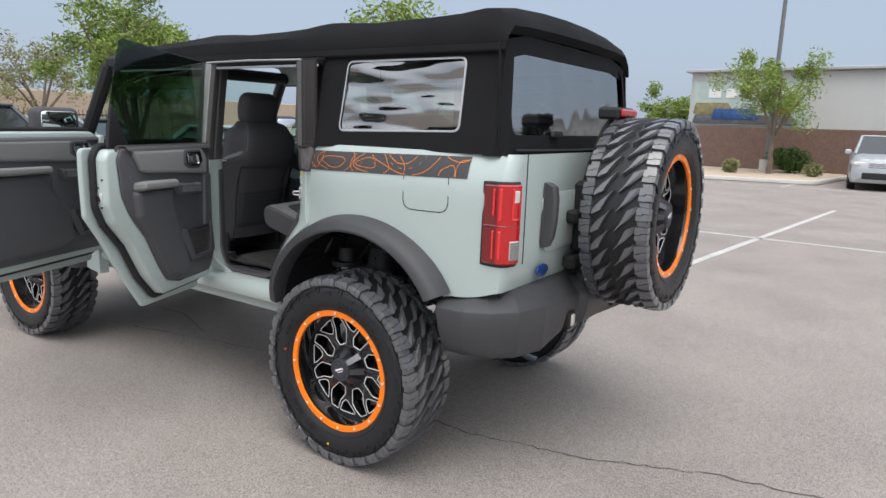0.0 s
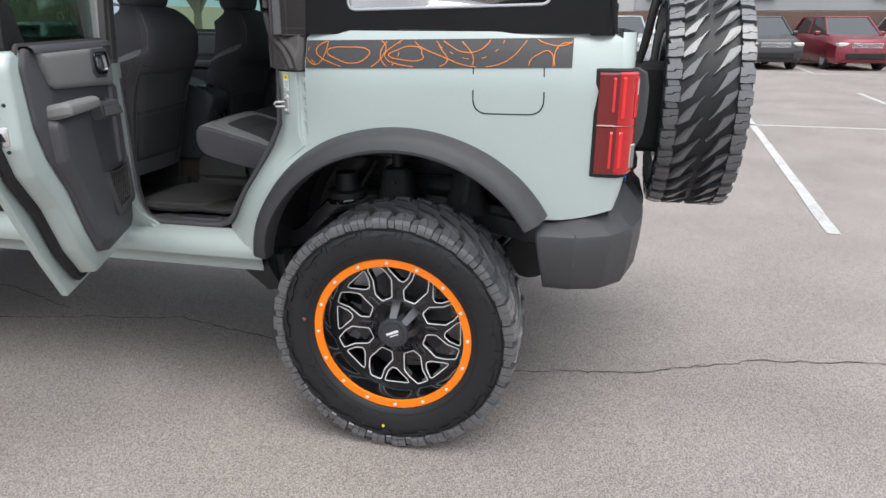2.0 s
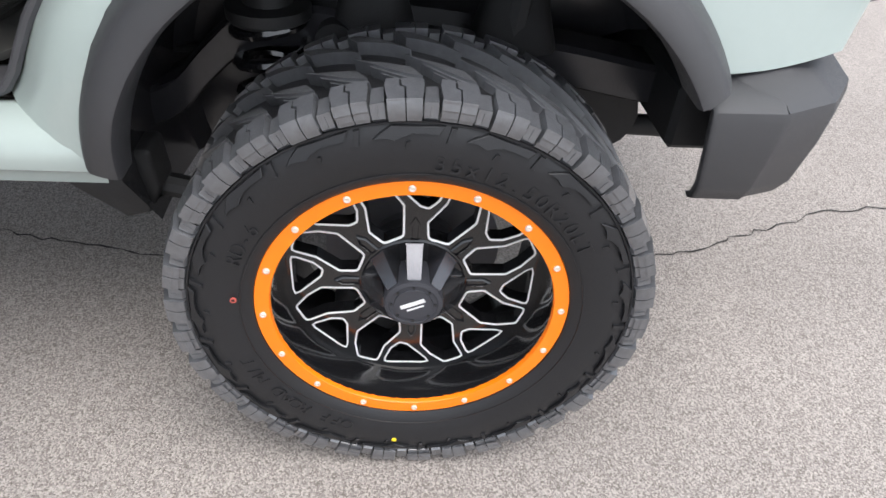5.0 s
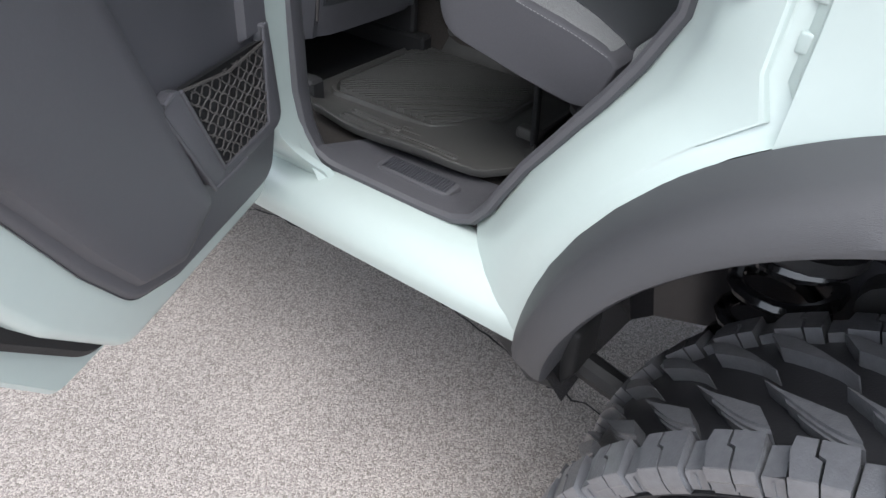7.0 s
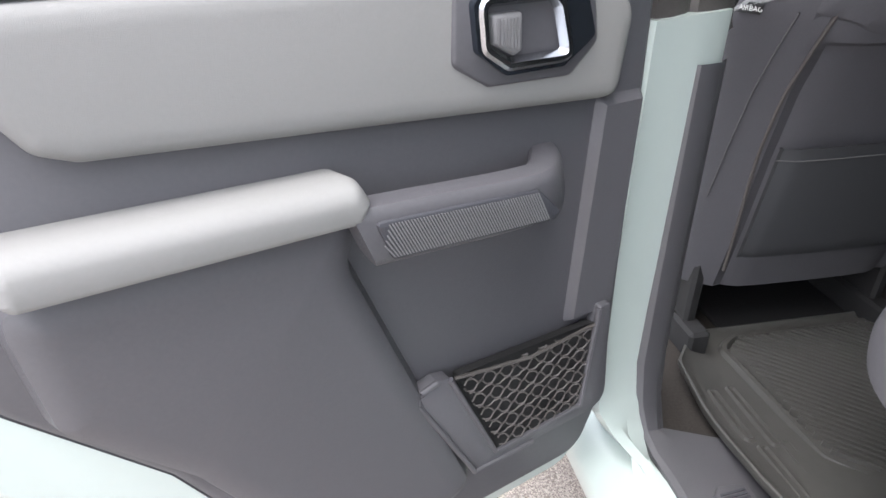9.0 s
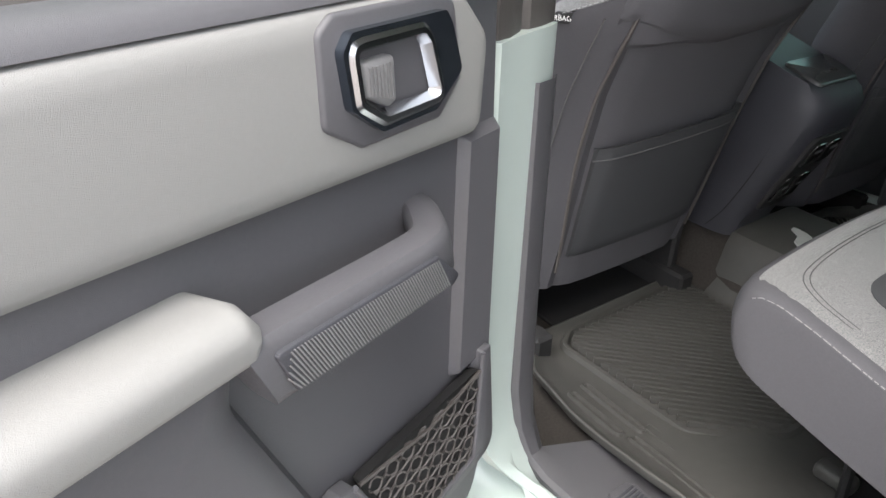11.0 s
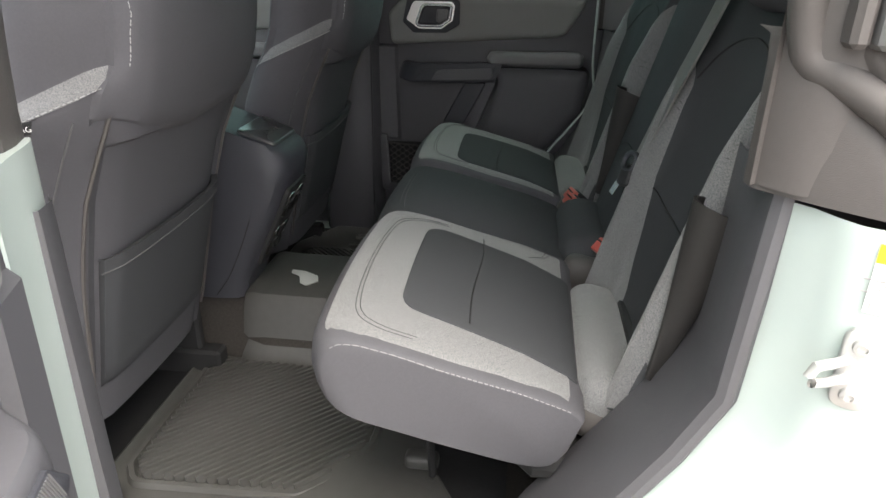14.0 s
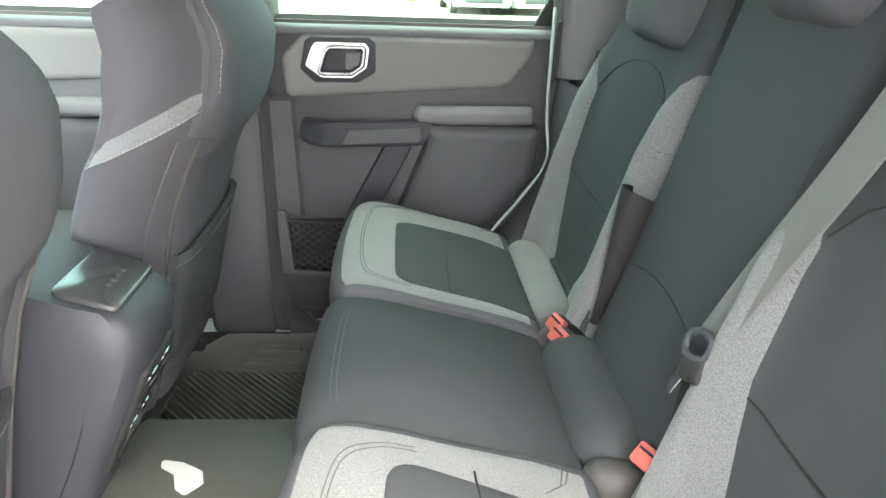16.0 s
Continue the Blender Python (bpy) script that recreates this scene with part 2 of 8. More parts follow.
def part(name, bm, mat, parent=None, label="", smooth=35, kind=""):
    """Links a bmesh as one mesh object, in world coordinates, under a thing or a part."""
    bmesh.ops.recalc_face_normals(bm, faces=bm.faces)
    me = bpy.data.meshes.new(name)
    bm.to_mesh(me)
    bm.free()
    mats = mat if isinstance(mat, (list, tuple)) else [mat]
    for one in mats:
        me.materials.append(one)
    if smooth:
        me.shade_smooth()
        me.set_sharp_from_angle(angle=radians(smooth))
    ob = new(name, me)
    if parent is not None:
        ob.parent = parent
        bpy.context.view_layer.update()
        ob.matrix_parent_inverse = parent.matrix_world.inverted()
    return tagged(ob, label, kind=kind)


def ring_faces(bm, a, b, closed=True, mi=0):
    k = len(a)
    for i in range(k if closed else k - 1):
        j = (i + 1) % k
        if len({a[i], a[j], b[j], b[i]}) >= 3:
            bm.faces.new([a[i], a[j], b[j], b[i]]).material_index = mi


def loft(bm, rings, closed=True, caps=(False, False), mi=0):
    """Skins rows of points (each row a list of 3D points)."""
    rows = [[bm.verts.new(p) for p in r] for r in rings]
    for a, b in zip(rows, rows[1:]):
        ring_faces(bm, a, b, closed, mi)
    if caps[0]:
        bm.faces.new(rows[0]).material_index = mi
    if caps[1]:
        bm.faces.new(rows[-1]).material_index = mi
    return rows


class Outline(list):
    """A rounded polygon that remembers its corners, so that it can be moved in or out cleanly."""


def rounded(pts, r, n=4):
    """A closed 2D polygon with rounded corners; r is one radius or one per corner."""
    k = len(pts)
    base = [Vector((p[0], p[1])) for p in pts]
    rads = list(r) if isinstance(r, (list, tuple)) else [r] * k
    out = Outline()
    out.base, out.rads, out.n = base, rads, n
    for i, p in enumerate(base):
        a, b = base[i - 1], base[(i + 1) % k]
        rad = max(rads[i], 1e-5)
        u, v = (a - p).normalized(), (b - p).normalized()
        half = max(0.15, u.angle(v, math.pi) / 2)
        cut = min(rad / math.tan(half), 0.48 * (a - p).length, 0.48 * (b - p).length)
        s, e = p + u * cut, p + v * cut
        for j in range(n + 1):
            t = j / n
            out.append(s * (1 - t) ** 2 + p * 2 * t * (1 - t) + e * t * t)
    return out


def mitred(pts, d):
    k = len(pts)
    area = sum(pts[i].x * pts[(i + 1) % k].y - pts[(i + 1) % k].x * pts[i].y for i in range(k))
    sign = 1 if area > 0 else -1
    out = []
    for i, p in enumerate(pts):
        e1, e2 = (p - pts[i - 1]).normalized(), (pts[(i + 1) % k] - p).normalized()
        n1, n2 = Vector((-e1.y, e1.x)), Vector((-e2.y, e2.x))
        out.append(p + (n1 + n2) * (d * sign / max(0.35, 1 + n1.dot(n2))))
    return out


def inset(pts, d):
    """The polygon moved inwards by d (outwards if negative)."""
    if isinstance(pts, Outline):
        area = sum(p.x * q.y - q.x * p.y for p, q in zip(pts.base, pts.base[1:] + pts.base[:1]))
        rads = []
        for i, p in enumerate(pts.base):
            q, o = pts.base[(i + 1) % len(pts.base)], pts.base[i - 1]
            turn = (p - o).x * (q - p).y - (p - o).y * (q - p).x
            convex = turn * area > 0
            rads.append(max(1e-4, pts.rads[i] - d if convex else pts.rads[i] + d))
        return rounded(mitred(pts.base, d), rads, pts.n)
    return mitred([Vector(p) for p in pts], d)


def slab(bm, pts, place, t0, t1, bevel=0.003, mi=0, back=True):
    """A plate with the 2D outline pts, from depth t0 to t1, its edges eased. place(a, b, depth) gives the 3D point."""
    pts = pts if isinstance(pts, Outline) else [Vector(p) for p in pts]
    s = 1 if t1 > t0 else -1
    rows = [(inset(pts, bevel), t0), (pts, t0 + s * bevel), (pts, t1 - s * bevel), (inset(pts, bevel * 0.35), t1 - s * bevel * 0.35), (inset(pts, bevel), t1)]
    if bevel <= 0:
        rows = [(pts, t0), (pts, t1)]
    loft(bm, [[place(p.x, p.y, d) for p in q] for q, d in rows], True, (back, True), mi)


def holed(bm, outer, holes, place, t0, t1, mi=0):
    """A plate with holes that go through it."""
    loops = [[Vector(p) for p in outer]] + [[Vector(p) for p in h] for h in holes]
    sides = []
    for t in (t0, t1):
        edges, rows = [], []
        for lp in loops:
            vs = [bm.verts.new(place(p.x, p.y, t)) for p in lp]
            edges += [bm.edges.new((vs[i], vs[(i + 1) % len(vs)])) for i in range(len(vs))]
            rows.append(vs)
        got = bmesh.ops.triangle_fill(bm, use_beauty=True, edges=edges)
        for f in got["geom"]:
            if isinstance(f, bmesh.types.BMFace):
                f.material_index = mi
        sides.append(rows)
    for a, b in zip(*sides):
        ring_faces(bm, a, b, True, mi)


def cushion(bm, size, m, r=0.03, k=6, shape=None, mi=0):
    """A rounded box of the given full size, placed by the matrix m; shape(x, y, z) may bend its unit-less local point."""
    h = [s / 2 for s in size]
    r = min(r, *(a * 0.98 for a in h))

    def stops(a):
        inner = a - r
        arc = [inner + r * math.sin(math.pi / 2 * i / 4) for i in range(5)]
        mid = [-inner + 2 * inner * i / k for i in range(1, k)]
        return [-q for q in reversed(arc)] + mid + arc

    grids = [stops(a) for a in h]
    made = {}

    def vert(p):
        key = tuple(round(c, 6) for c in p)
        if key not in made:
            q = Vector([max(-(a - r), min(a - r, c)) for a, c in zip(h, p)])
            d = Vector(p) - q
            w = q + d.normalized() * r if d.length > 1e-9 else Vector(p)
            if shape:
                w = Vector(shape(w.x, w.y, w.z))
            made[key] = bm.verts.new(m @ w)
        return made[key]

    for ax in range(3):
        o1, o2 = [i for i in range(3) if i != ax]
        for sgn in (-1, 1):
            for i in range(len(grids[o1]) - 1):
                for j in range(len(grids[o2]) - 1):
                    quad = []
                    for di, dj in ((0, 0), (1, 0), (1, 1), (0, 1)):
                        p = [0, 0, 0]
                        p[ax], p[o1], p[o2] = sgn * h[ax], grids[o1][i + di], grids[o2][j + dj]
                        quad.append(vert(p))
                    if len(set(quad)) == 4:
                        try:
                            bm.faces.new(quad).material_index = mi
                        except ValueError:
                            pass


def box(bm, lo, hi, r=0.004, mi=0, m=None):
    c = [(a + b) / 2 for a, b in zip(lo, hi)]
    base = Matrix.Translation(c)
    x0, x1 = [(b - a) / 2 for a, b in zip(lo, hi)], None
    h = x0
    r = min(r, *(a * 0.9 for a in h))
    # An eased box of 24 corners.
    vs = {}
    for sx in (-1, 1):
        for sy in (-1, 1):
            for sz in (-1, 1):
                for ax in range(3):
                    p = Vector((sx * (h[0] - r), sy * (h[1] - r), sz * (h[2] - r)))
                    p[ax] += (sx, sy, sz)[ax] * r
                    vs[sx, sy, sz, ax] = bm.verts.new((m or Matrix()) @ (base @ p))
    S = (-1, 1)
    fs = []
    for s in S:
        fs.append([vs[s, a, b, 0] for a, b in ((-1, -1), (1, -1), (1, 1), (-1, 1))])
        fs.append([vs[a, s, b, 1] for a, b in ((-1, -1), (1, -1), (1, 1), (-1, 1))])
        fs.append([vs[a, b, s, 2] for a, b in ((-1, -1), (1, -1), (1, 1), (-1, 1))])
        for t in S:
            fs.append([vs[s, t, -1, 0], vs[s, t, 1, 0], vs[s, t, 1, 1], vs[s, t, -1, 1]])
            fs.append([vs[s, -1, t, 0], vs[s, 1, t, 0], vs[s, 1, t, 2], vs[s, -1, t, 2]])
            fs.append([vs[-1, s, t, 1], vs[1, s, t, 1], vs[1, s, t, 2], vs[-1, s, t, 2]])
            for q in S:
                fs.append([vs[s, t, q, 0], vs[s, t, q, 1], vs[s, t, q, 2]])
    for f in fs:
        bm.faces.new(f).material_index = mi


def tube(bm, path, radius, n=8, caps=True, mi=0, flat=1.0):
    """A round bar along a path; radius one number or one per point."""
    path = [Vector(p) for p in path]
    rings = []
    up = Vector((0, 0, 1))
    for i, p in enumerate(path):
        d = (path[min(i + 1, len(path) - 1)] - path[max(i - 1, 0)]).normalized()
        side = d.cross(up)
        if side.length < 0.05:
            side = d.cross(Vector((0, 1, 0)))
        side.normalize()
        top = side.cross(d)
        r = radius[i] if isinstance(radius, (list, tuple)) else radius
        rings.append([p + (side * math.cos(a) + top * math.sin(a) * flat) * r for a in (2 * math.pi * j / n for j in range(n))])
    loft(bm, rings, True, (caps, caps), mi)


def revolve(bm, profile, m, n=64, mi=0, start=0.0, end=2 * math.pi):
    """Turns (radius, height) points round the local z axis of m."""
    full = end - start > 6.28
    k = n if full else n + 1
    rows = [[m @ Vector((r * math.cos(start + (end - start) * i / n), r * math.sin(start + (end - start) * i / n), z)) for i in range(k)] for r, z in profile]
    loft(bm, rows, full, (False, False), mi)


def disc(bm, m, r, n=24, mi=0):
    bm.faces.new([bm.verts.new(m @ Vector((r * math.cos(2 * math.pi * i / n), r * math.sin(2 * math.pi * i / n), 0))) for i in range(n)]).material_index = mi


def words(name, text, size, m, mat, parent, depth=0.0008):
    """Raised lettering in the built-in font, as a mesh."""
    cu = bpy.data.curves.new(name, "FONT")
    cu.body, cu.size, cu.align_x, cu.align_y, cu.extrude = text, size, "CENTER", "CENTER", depth
    tmp = new(name + "_curve", cu)
    me = bpy.data.meshes.new_from_object(tmp.evaluated_get(bpy.context.evaluated_depsgraph_get()))
    bpy.data.objects.remove(tmp)
    me.transform(m)
    me.materials.clear()
    me.materials.append(mat)
    ob = new(name, me)
    if parent is not None:
        ob.parent = parent
        bpy.context.view_layer.update()
        ob.matrix_parent_inverse = parent.matrix_world.inverted()
    return ob


def arc2(cx, cy, r, a0, a1, n):
    return [(cx + r * math.cos(radians(a0 + (a1 - a0) * i / n)), cy + r * math.sin(radians(a0 + (a1 - a0) * i / n))) for i in range(n + 1)]


def flat_xy(a, b, d):
    return Vector((a, b, d))


def side_yz(a, b, d):
    return Vector((d, a, b))


def back_xz(a, b, d):
    return Vector((a, d, b))


# ---- ground ----
bm = bmesh.new()
bm.faces.new([bm.verts.new(p) for p in ((-400, -400, 0), (600, -400, 0), (600, 400, 0), (-400, 400, 0))])
ground = part("ground", bm, ASPHALT, smooth=0)
tagged(ground, "weathered grey asphalt of a car park", "asphalt", kind="structure")


def lot_line(name, a, b, width=0.10):
    a, b = Vector(a), Vector(b)
    d = (b - a).normalized()
    n = Vector((-d.y, d.x, 0)) * width / 2
    rng = random.Random(name + str(a))
    k = max(2, int((b - a).length / 0.25))
    bm = bmesh.new()
    rows = []
    for i in range(k + 1):
        p = a + (b - a) * i / k
        rows.append([p + n * (1 + rng.uniform(-0.12, 0.05)) + Vector((0, 0, 0.004)), p - n * (1 + rng.uniform(-0.12, 0.05)) + Vector((0, 0, 0.004))])
    loft(bm, rows, False)
    return tagged(part(name, bm, LINE, smooth=0), "worn white parking line painted on the asphalt", "parking line", "parking lines", "structure")


for k in range(-2, 9):
    y8 = -0.27 - 2.72 * k
    if k >= 0:
        lot_line("parking_line", (2.25, y8 + 0.57, 0), (13.6, y8 - 0.57, 0))
    lot_line("parking_line", (19.8, y8 - 1.35, 0), (24.3, y8 - 1.75, 0))
lot_line("parking_line", (8.05, 3.2, 0), (7.75, -26, 0))
lot_line("parking_line", (20.2, 3.0, 0), (19.6, -26, 0))

# The long crack runs under the car.
rng = random.Random(4)
for name, ends in (("crack", [(-0.42, 2.75), (-0.12, 1.40), (-0.27, 0.75), (-0.31, -0.30), (-0.19, -0.90), (0.05, -1.46), (0.13, -1.95), (0.45, -3.2), (0.5, -5.0)]),
                   ("crack", [(-0.15, 2.05), (0.05, 2.6), (0.02, 3.4)])):
    bm = bmesh.new()
    rows = []
    for (xa, ya), (xb, yb) in zip(ends, ends[1:]):
        k = max(2, int(math.hypot(xb - xa, yb - ya) / 0.035))
        for i in range(k):
            t = i / k
            w = rng.uniform(0.0012, 0.0042)
            c = Vector((xa + (xb - xa) * t + rng.uniform(-0.012, 0.012), ya + (yb - ya) * t + rng.uniform(-0.01, 0.01), 0.0035))
            rows.append([c - Vector((w, 0, 0)), c + Vector((w, 0, 0))])
    loft(bm, rows, False)
    tagged(part(name, bm, CRACK, smooth=0), "fine dark jagged crack in the asphalt", "crack", "cracks in the asphalt", "structure")


# ---- far side of the car park ----
BLOCK = material("brown_split_block", (0.165, 0.105, 0.082), 0.9, 0, 0.25, 14, 0.6, 40, coarse=4)
STUCCO = material("pale_grey_stucco", (0.50, 0.50, 0.49), 0.9, 0, 0.04, 20, 0.3, 60)
STUCCO_DARK = material("grey_stucco_panel", (0.36, 0.37, 0.375), 0.9, 0, 0.04, 20, 0.3, 60)
BUFF = material("buff_gravel", (0.46, 0.37, 0.28), 0.95, 0, 0.2, 30, 0.6, 60)
KERB = material("pale_concrete", (0.52, 0.50, 0.46), 0.9, 0, 0.1, 20, 0.3, 60)
WINDOW_DARK = material("dark_window", (0.03, 0.035, 0.04), 0.1, 0, 0.05, 5, coat=0.5)
DARK_METAL = material("dark_grey_metal", (0.16, 0.16, 0.17), 0.5, 0.2, 0.05, 30)
METAL_GREY = material("grey_metal", (0.42, 0.43, 0.45), 0.45, 0.3, 0.05, 30)
BARK = material("bark", (0.17, 0.13, 0.10), 0.95, 0, 0.25, 40, 0.6, 60)
LEAF = material("leaf_green", (0.20, 0.27, 0.06), 0.6, 0, 0.35, 3, coarse=1.2, spec=0.3)
LEAF_PALE = material("leaf_pale", (0.22, 0.22, 0.10), 0.7, 0, 0.3, 3, coarse=1.2, spec=0.3)
SHRUB = material("shrub_green", (0.05, 0.09, 0.02), 0.7, 0, 0.4, 4, coarse=2, spec=0.3)

building = thing("store_building", "long pale stucco building with a brown block base", "building", at=(27.5, 5.0, 0))
bm = bmesh.new()
box(bm, (27.6, -42, 0), (40, 6.2, 4.1), 0.03)
part("wall", bm, STUCCO, building)
bm = bmesh.new()
box(bm, (27.45, -42, 0), (27.58, 6.25, 1.86), 0.02)
base = part("block_base", bm, BLOCK, building, "brown split-face block base")
bm = bmesh.new()
box(bm, (27.3, -42.1, 4.1), (40.2, 6.4, 4.22), 0.02)
part("coping", bm, METAL_GREY, building)
bm = bmesh.new()
box(bm, (27.54, -16, 1.88), (27.596, -2.0, 3.5), 0.01)
part("stucco_panel", bm, STUCCO_DARK, building)
for y0 in (-3.15, -7.15, -11.2):
    bm = bmesh.new()
    box(bm, (27.50, y0, 2.36), (27.535, y0 + 0.66, 2.70), 0.01)
    win = part("window", bm, WINDOW_DARK, building)
    bm = bmesh.new()
    box(bm, (27.42, y0 - 0.05, 2.29), (27.53, y0 + 0.71, 2.355), 0.01)
    part("sill", bm, STUCCO, win)
for y0 in (-2.35, -2.95):
    bm = bmesh.new()
    box(bm, (27.36, y0 - 0.13, 3.12), (27.53, y0 + 0.13, 3.2), 0.02)
    part("wall_lamp", bm, METAL_GREY, building)
bm = bmesh.new()
box(bm, (27.5, -4.2, 3.72), (27.6, -3.9, 3.84), 0.01)
part("wall_vent", bm, WINDOW_DARK, building)
building.rotation_euler.z = radians(-5.0)
banner = thing("wall_banner", "printed wall banner with a landscape and a blue vehicle", "banner", at=(27.5, 5.0, 0))
bm = bmesh.new()
box(bm, (27.52, 1.6, 1.92), (27.56, 6.05, 3.72), 0.005)
part("sheet", bm, material("banner_sky", (0.42, 0.50, 0.47), 0.6, 0, 0.1, 4), banner)
for nm, lo, hi, col in (("printed_hills", (27.50, 4.2, 2.35), (27.515, 6.0, 2.85), (0.22, 0.19, 0.09)), ("printed_road", (27.50, 1.7, 1.96), (27.514, 6.0, 2.35), (0.09, 0.09, 0.1)),
                        ("printed_vehicle", (27.485, 3.2, 2.15), (27.498, 5.2, 2.6), (0.02, 0.07, 0.22)), ("printed_red_vehicle", (27.485, 2.0, 2.4), (27.498, 2.7, 2.75), (0.35, 0.03, 0.03))):
    bm = bmesh.new()
    pts = rounded([(lo[1], lo[2]), (hi[1], lo[2]), (hi[1] - 0.1, hi[2]), (lo[1] + 0.35, hi[2])], 0.1)
    slab(bm, pts, side_yz, hi[0], lo[0], 0.003)
    part(nm, bm, material(nm, col, 0.6, 0, 0.4, 6), banner)
bm = bmesh.new()
for i in range(5):
    box(bm, (27.49, 2.0 + i * 0.72, 3.05), (27.518, 2.5 + i * 0.72, 3.42), 0.004)
part("print_bars", bm, PAPER, banner)
banner.rotation_euler.z = radians(-5.0)

island = thing("planting_island", "kerbed planting island filled with buff gravel", "planting island", at=(24, 2.2, 0))
out = [(20.7, 4.6), (21.6, 0.35), (27.3, -0.35), (27.3, 5.6)]
bm = bmesh.new()
slab(bm, rounded(out, 0.6, 6), flat_xy, 0.0, 0.15, 0.03)
part("kerb", bm, KERB, island)
bm = bmesh.new()
slab(bm, inset(rounded(out, 0.6, 6), 0.16), flat_xy, 0.08, 0.17, 0.02)
part("gravel", bm, BUFF, island)


def leaf_cloud(bm, centre, radii, count, size, rng, hollow=0.35):
    """Many small leaf blades, gathered in twigs, about a centre."""
    c = Vector(centre)
    for _ in range(count):
        d = Vector((rng.gauss(0, 1), rng.gauss(0, 1), rng.gauss(0, 1))).normalized()
        rad = rng.uniform(hollow, 1.0) ** 0.6
        p = c + Vector((d.x * radii[0], d.y * radii[1], d.z * radii[2])) * rad
        for _ in range(3):
            q = p + Vector((rng.uniform(-1, 1), rng.uniform(-1, 1), rng.uniform(-1, 1))) * size * 1.6
            a = Vector((rng.gauss(0, 1), rng.gauss(0, 1), rng.gauss(-0.3, 0.7))).normalized()
            b = a.cross(Vector((rng.gauss(0, 1), rng.gauss(0, 1), rng.gauss(0, 1)))).normalized()
            s = size * rng.uniform(0.7, 1.4)
            bm.faces.new([bm.verts.new(q - a * s), bm.verts.new(q + b * s * 0.35), bm.verts.new(q + a * s), bm.verts.new(q - b * s * 0.35)])


def tree(at, height, spread, leaf, label, seed, clumps=26, leaves=110, size=0.07, bare=0.35, lean=0.0):
    rng = random.Random(seed)
    t = thing("tree", label, "tree", "trees round the car park", at)
    base = Vector(at)
    bm = bmesh.new()
    fork = height * bare
    tips = []
    trunk = [base + Vector((lean * k / 5 + rng.uniform(-0.02, 0.02), rng.uniform(-0.03, 0.03), fork * k / 5)) for k in range(6)]
    tube(bm, trunk, [height * (0.026 - 0.002 * k) for k in range(6)], 8)
    for i in range(6):
        a = 2 * math.pi * i / 6 + rng.uniform(-0.4, 0.4)
        end = base + Vector((lean + math.cos(a) * spread * rng.uniform(0.45, 0.8), math.sin(a) * spread * rng.uniform(0.45, 0.8), height * rng.uniform(0.62, 0.93)))
        mid = trunk[-1].lerp(end, 0.5) + Vector((0, 0, height * 0.05))
        limb = [trunk[-1], trunk[-1].lerp(mid, 0.55), mid, end]
        tube(bm, limb, [height * q for q in (0.014, 0.011, 0.008, 0.003)], 6)
        tips += [mid, end]
        for _ in range(3):
            s = mid.lerp(end, rng.uniform(0.1, 0.8))
            e = s + Vector((rng.uniform(-1, 1), rng.uniform(-1, 1), rng.uniform(0.1, 0.9))) * spread * 0.4
            tube(bm, [s, s.lerp(e, 0.5) + Vector((0, 0, 0.04)), e], [height * 0.005, height * 0.004, height * 0.0015], 5)
            tips.append(e)
    part("trunk", bm, BARK, t)
    bm = bmesh.new()
    for i in range(clumps):
        p = tips[i % len(tips)] + Vector((rng.gauss(0, 1), rng.gauss(0, 1), rng.gauss(0, 0.7))) * spread * 0.2
        r = spread * rng.uniform(0.14, 0.30)
        leaf_cloud(bm, p, (r * 1.2, r * 1.2, r), leaves, size, rng, 0.1)
    part("crown", bm, leaf, t, smooth=0)
    return t


tree((24.0, 2.15, 0.15), 4.25, 1.75, LEAF, "young green tree with a slender trunk in buff gravel", 3, 40, 90, 0.055, 0.28)
tree((5.0, 11.4, 0.0), 3.9, 1.6, LEAF, "leafy green tree beside the car park", 5, 46, 120, 0.05, 0.22)
tree((7.6, 21.0, 0.0), 3.9, 1.9, LEAF_PALE, "sparse olive tree with thin pale leaves", 8, 26, 50, 0.06)
tree((9.6, 7.1, 0.0), 4.6, 1.8, LEAF, "green tree behind the car", 11, 36, 100, 0.065)
tree((36.0, 9.3, 0.0), 3.6, 1.6, LEAF, "bright green tree behind the building", 12, 24, 70, 0.09)


def bush(at, radii, label, leaf, seed, count=420, size=0.05):
    rng = random.Random(seed)
    t = thing("bush", label, "bush", "bushes", at)
    bm = bmesh.new()
    c = Vector(at) + Vector((0, 0, radii[2]))
    for _ in range(9):
        o = Vector((rng.uniform(-0.45, 0.45) * radii[0], rng.uniform(-0.45, 0.45) * radii[1], rng.uniform(-0.3, 0.3) * radii[2]))
        leaf_cloud(bm, c + o, [q * 0.7 for q in radii], count // 2, size, rng, 0.5)
    part("crown", bm, leaf, t, smooth=0)
    bm = bmesh.new()
    for i in range(5):
        tube(bm, [Vector(at), c + Vector((rng.uniform(-1, 1) * radii[0] * 0.5, rng.uniform(-1, 1) * radii[1] * 0.5, 0))], [0.03, 0.01], 5)
    part("stems", bm, BARK, t)


bush((25.6, 1.7, 0.15), (0.7, 0.85, 0.52), "dense trimmed dark green bush", SHRUB, 1)
bush((23.2, 3.3, 0.15), (0.25, 0.28, 0.25), "small dry shrub in the gravel", LEAF_PALE, 2, 140)
bush((23.8, 0.7, 0.15), (0.25, 0.28, 0.25), "small dry shrub in the gravel", LEAF_PALE, 6, 140)

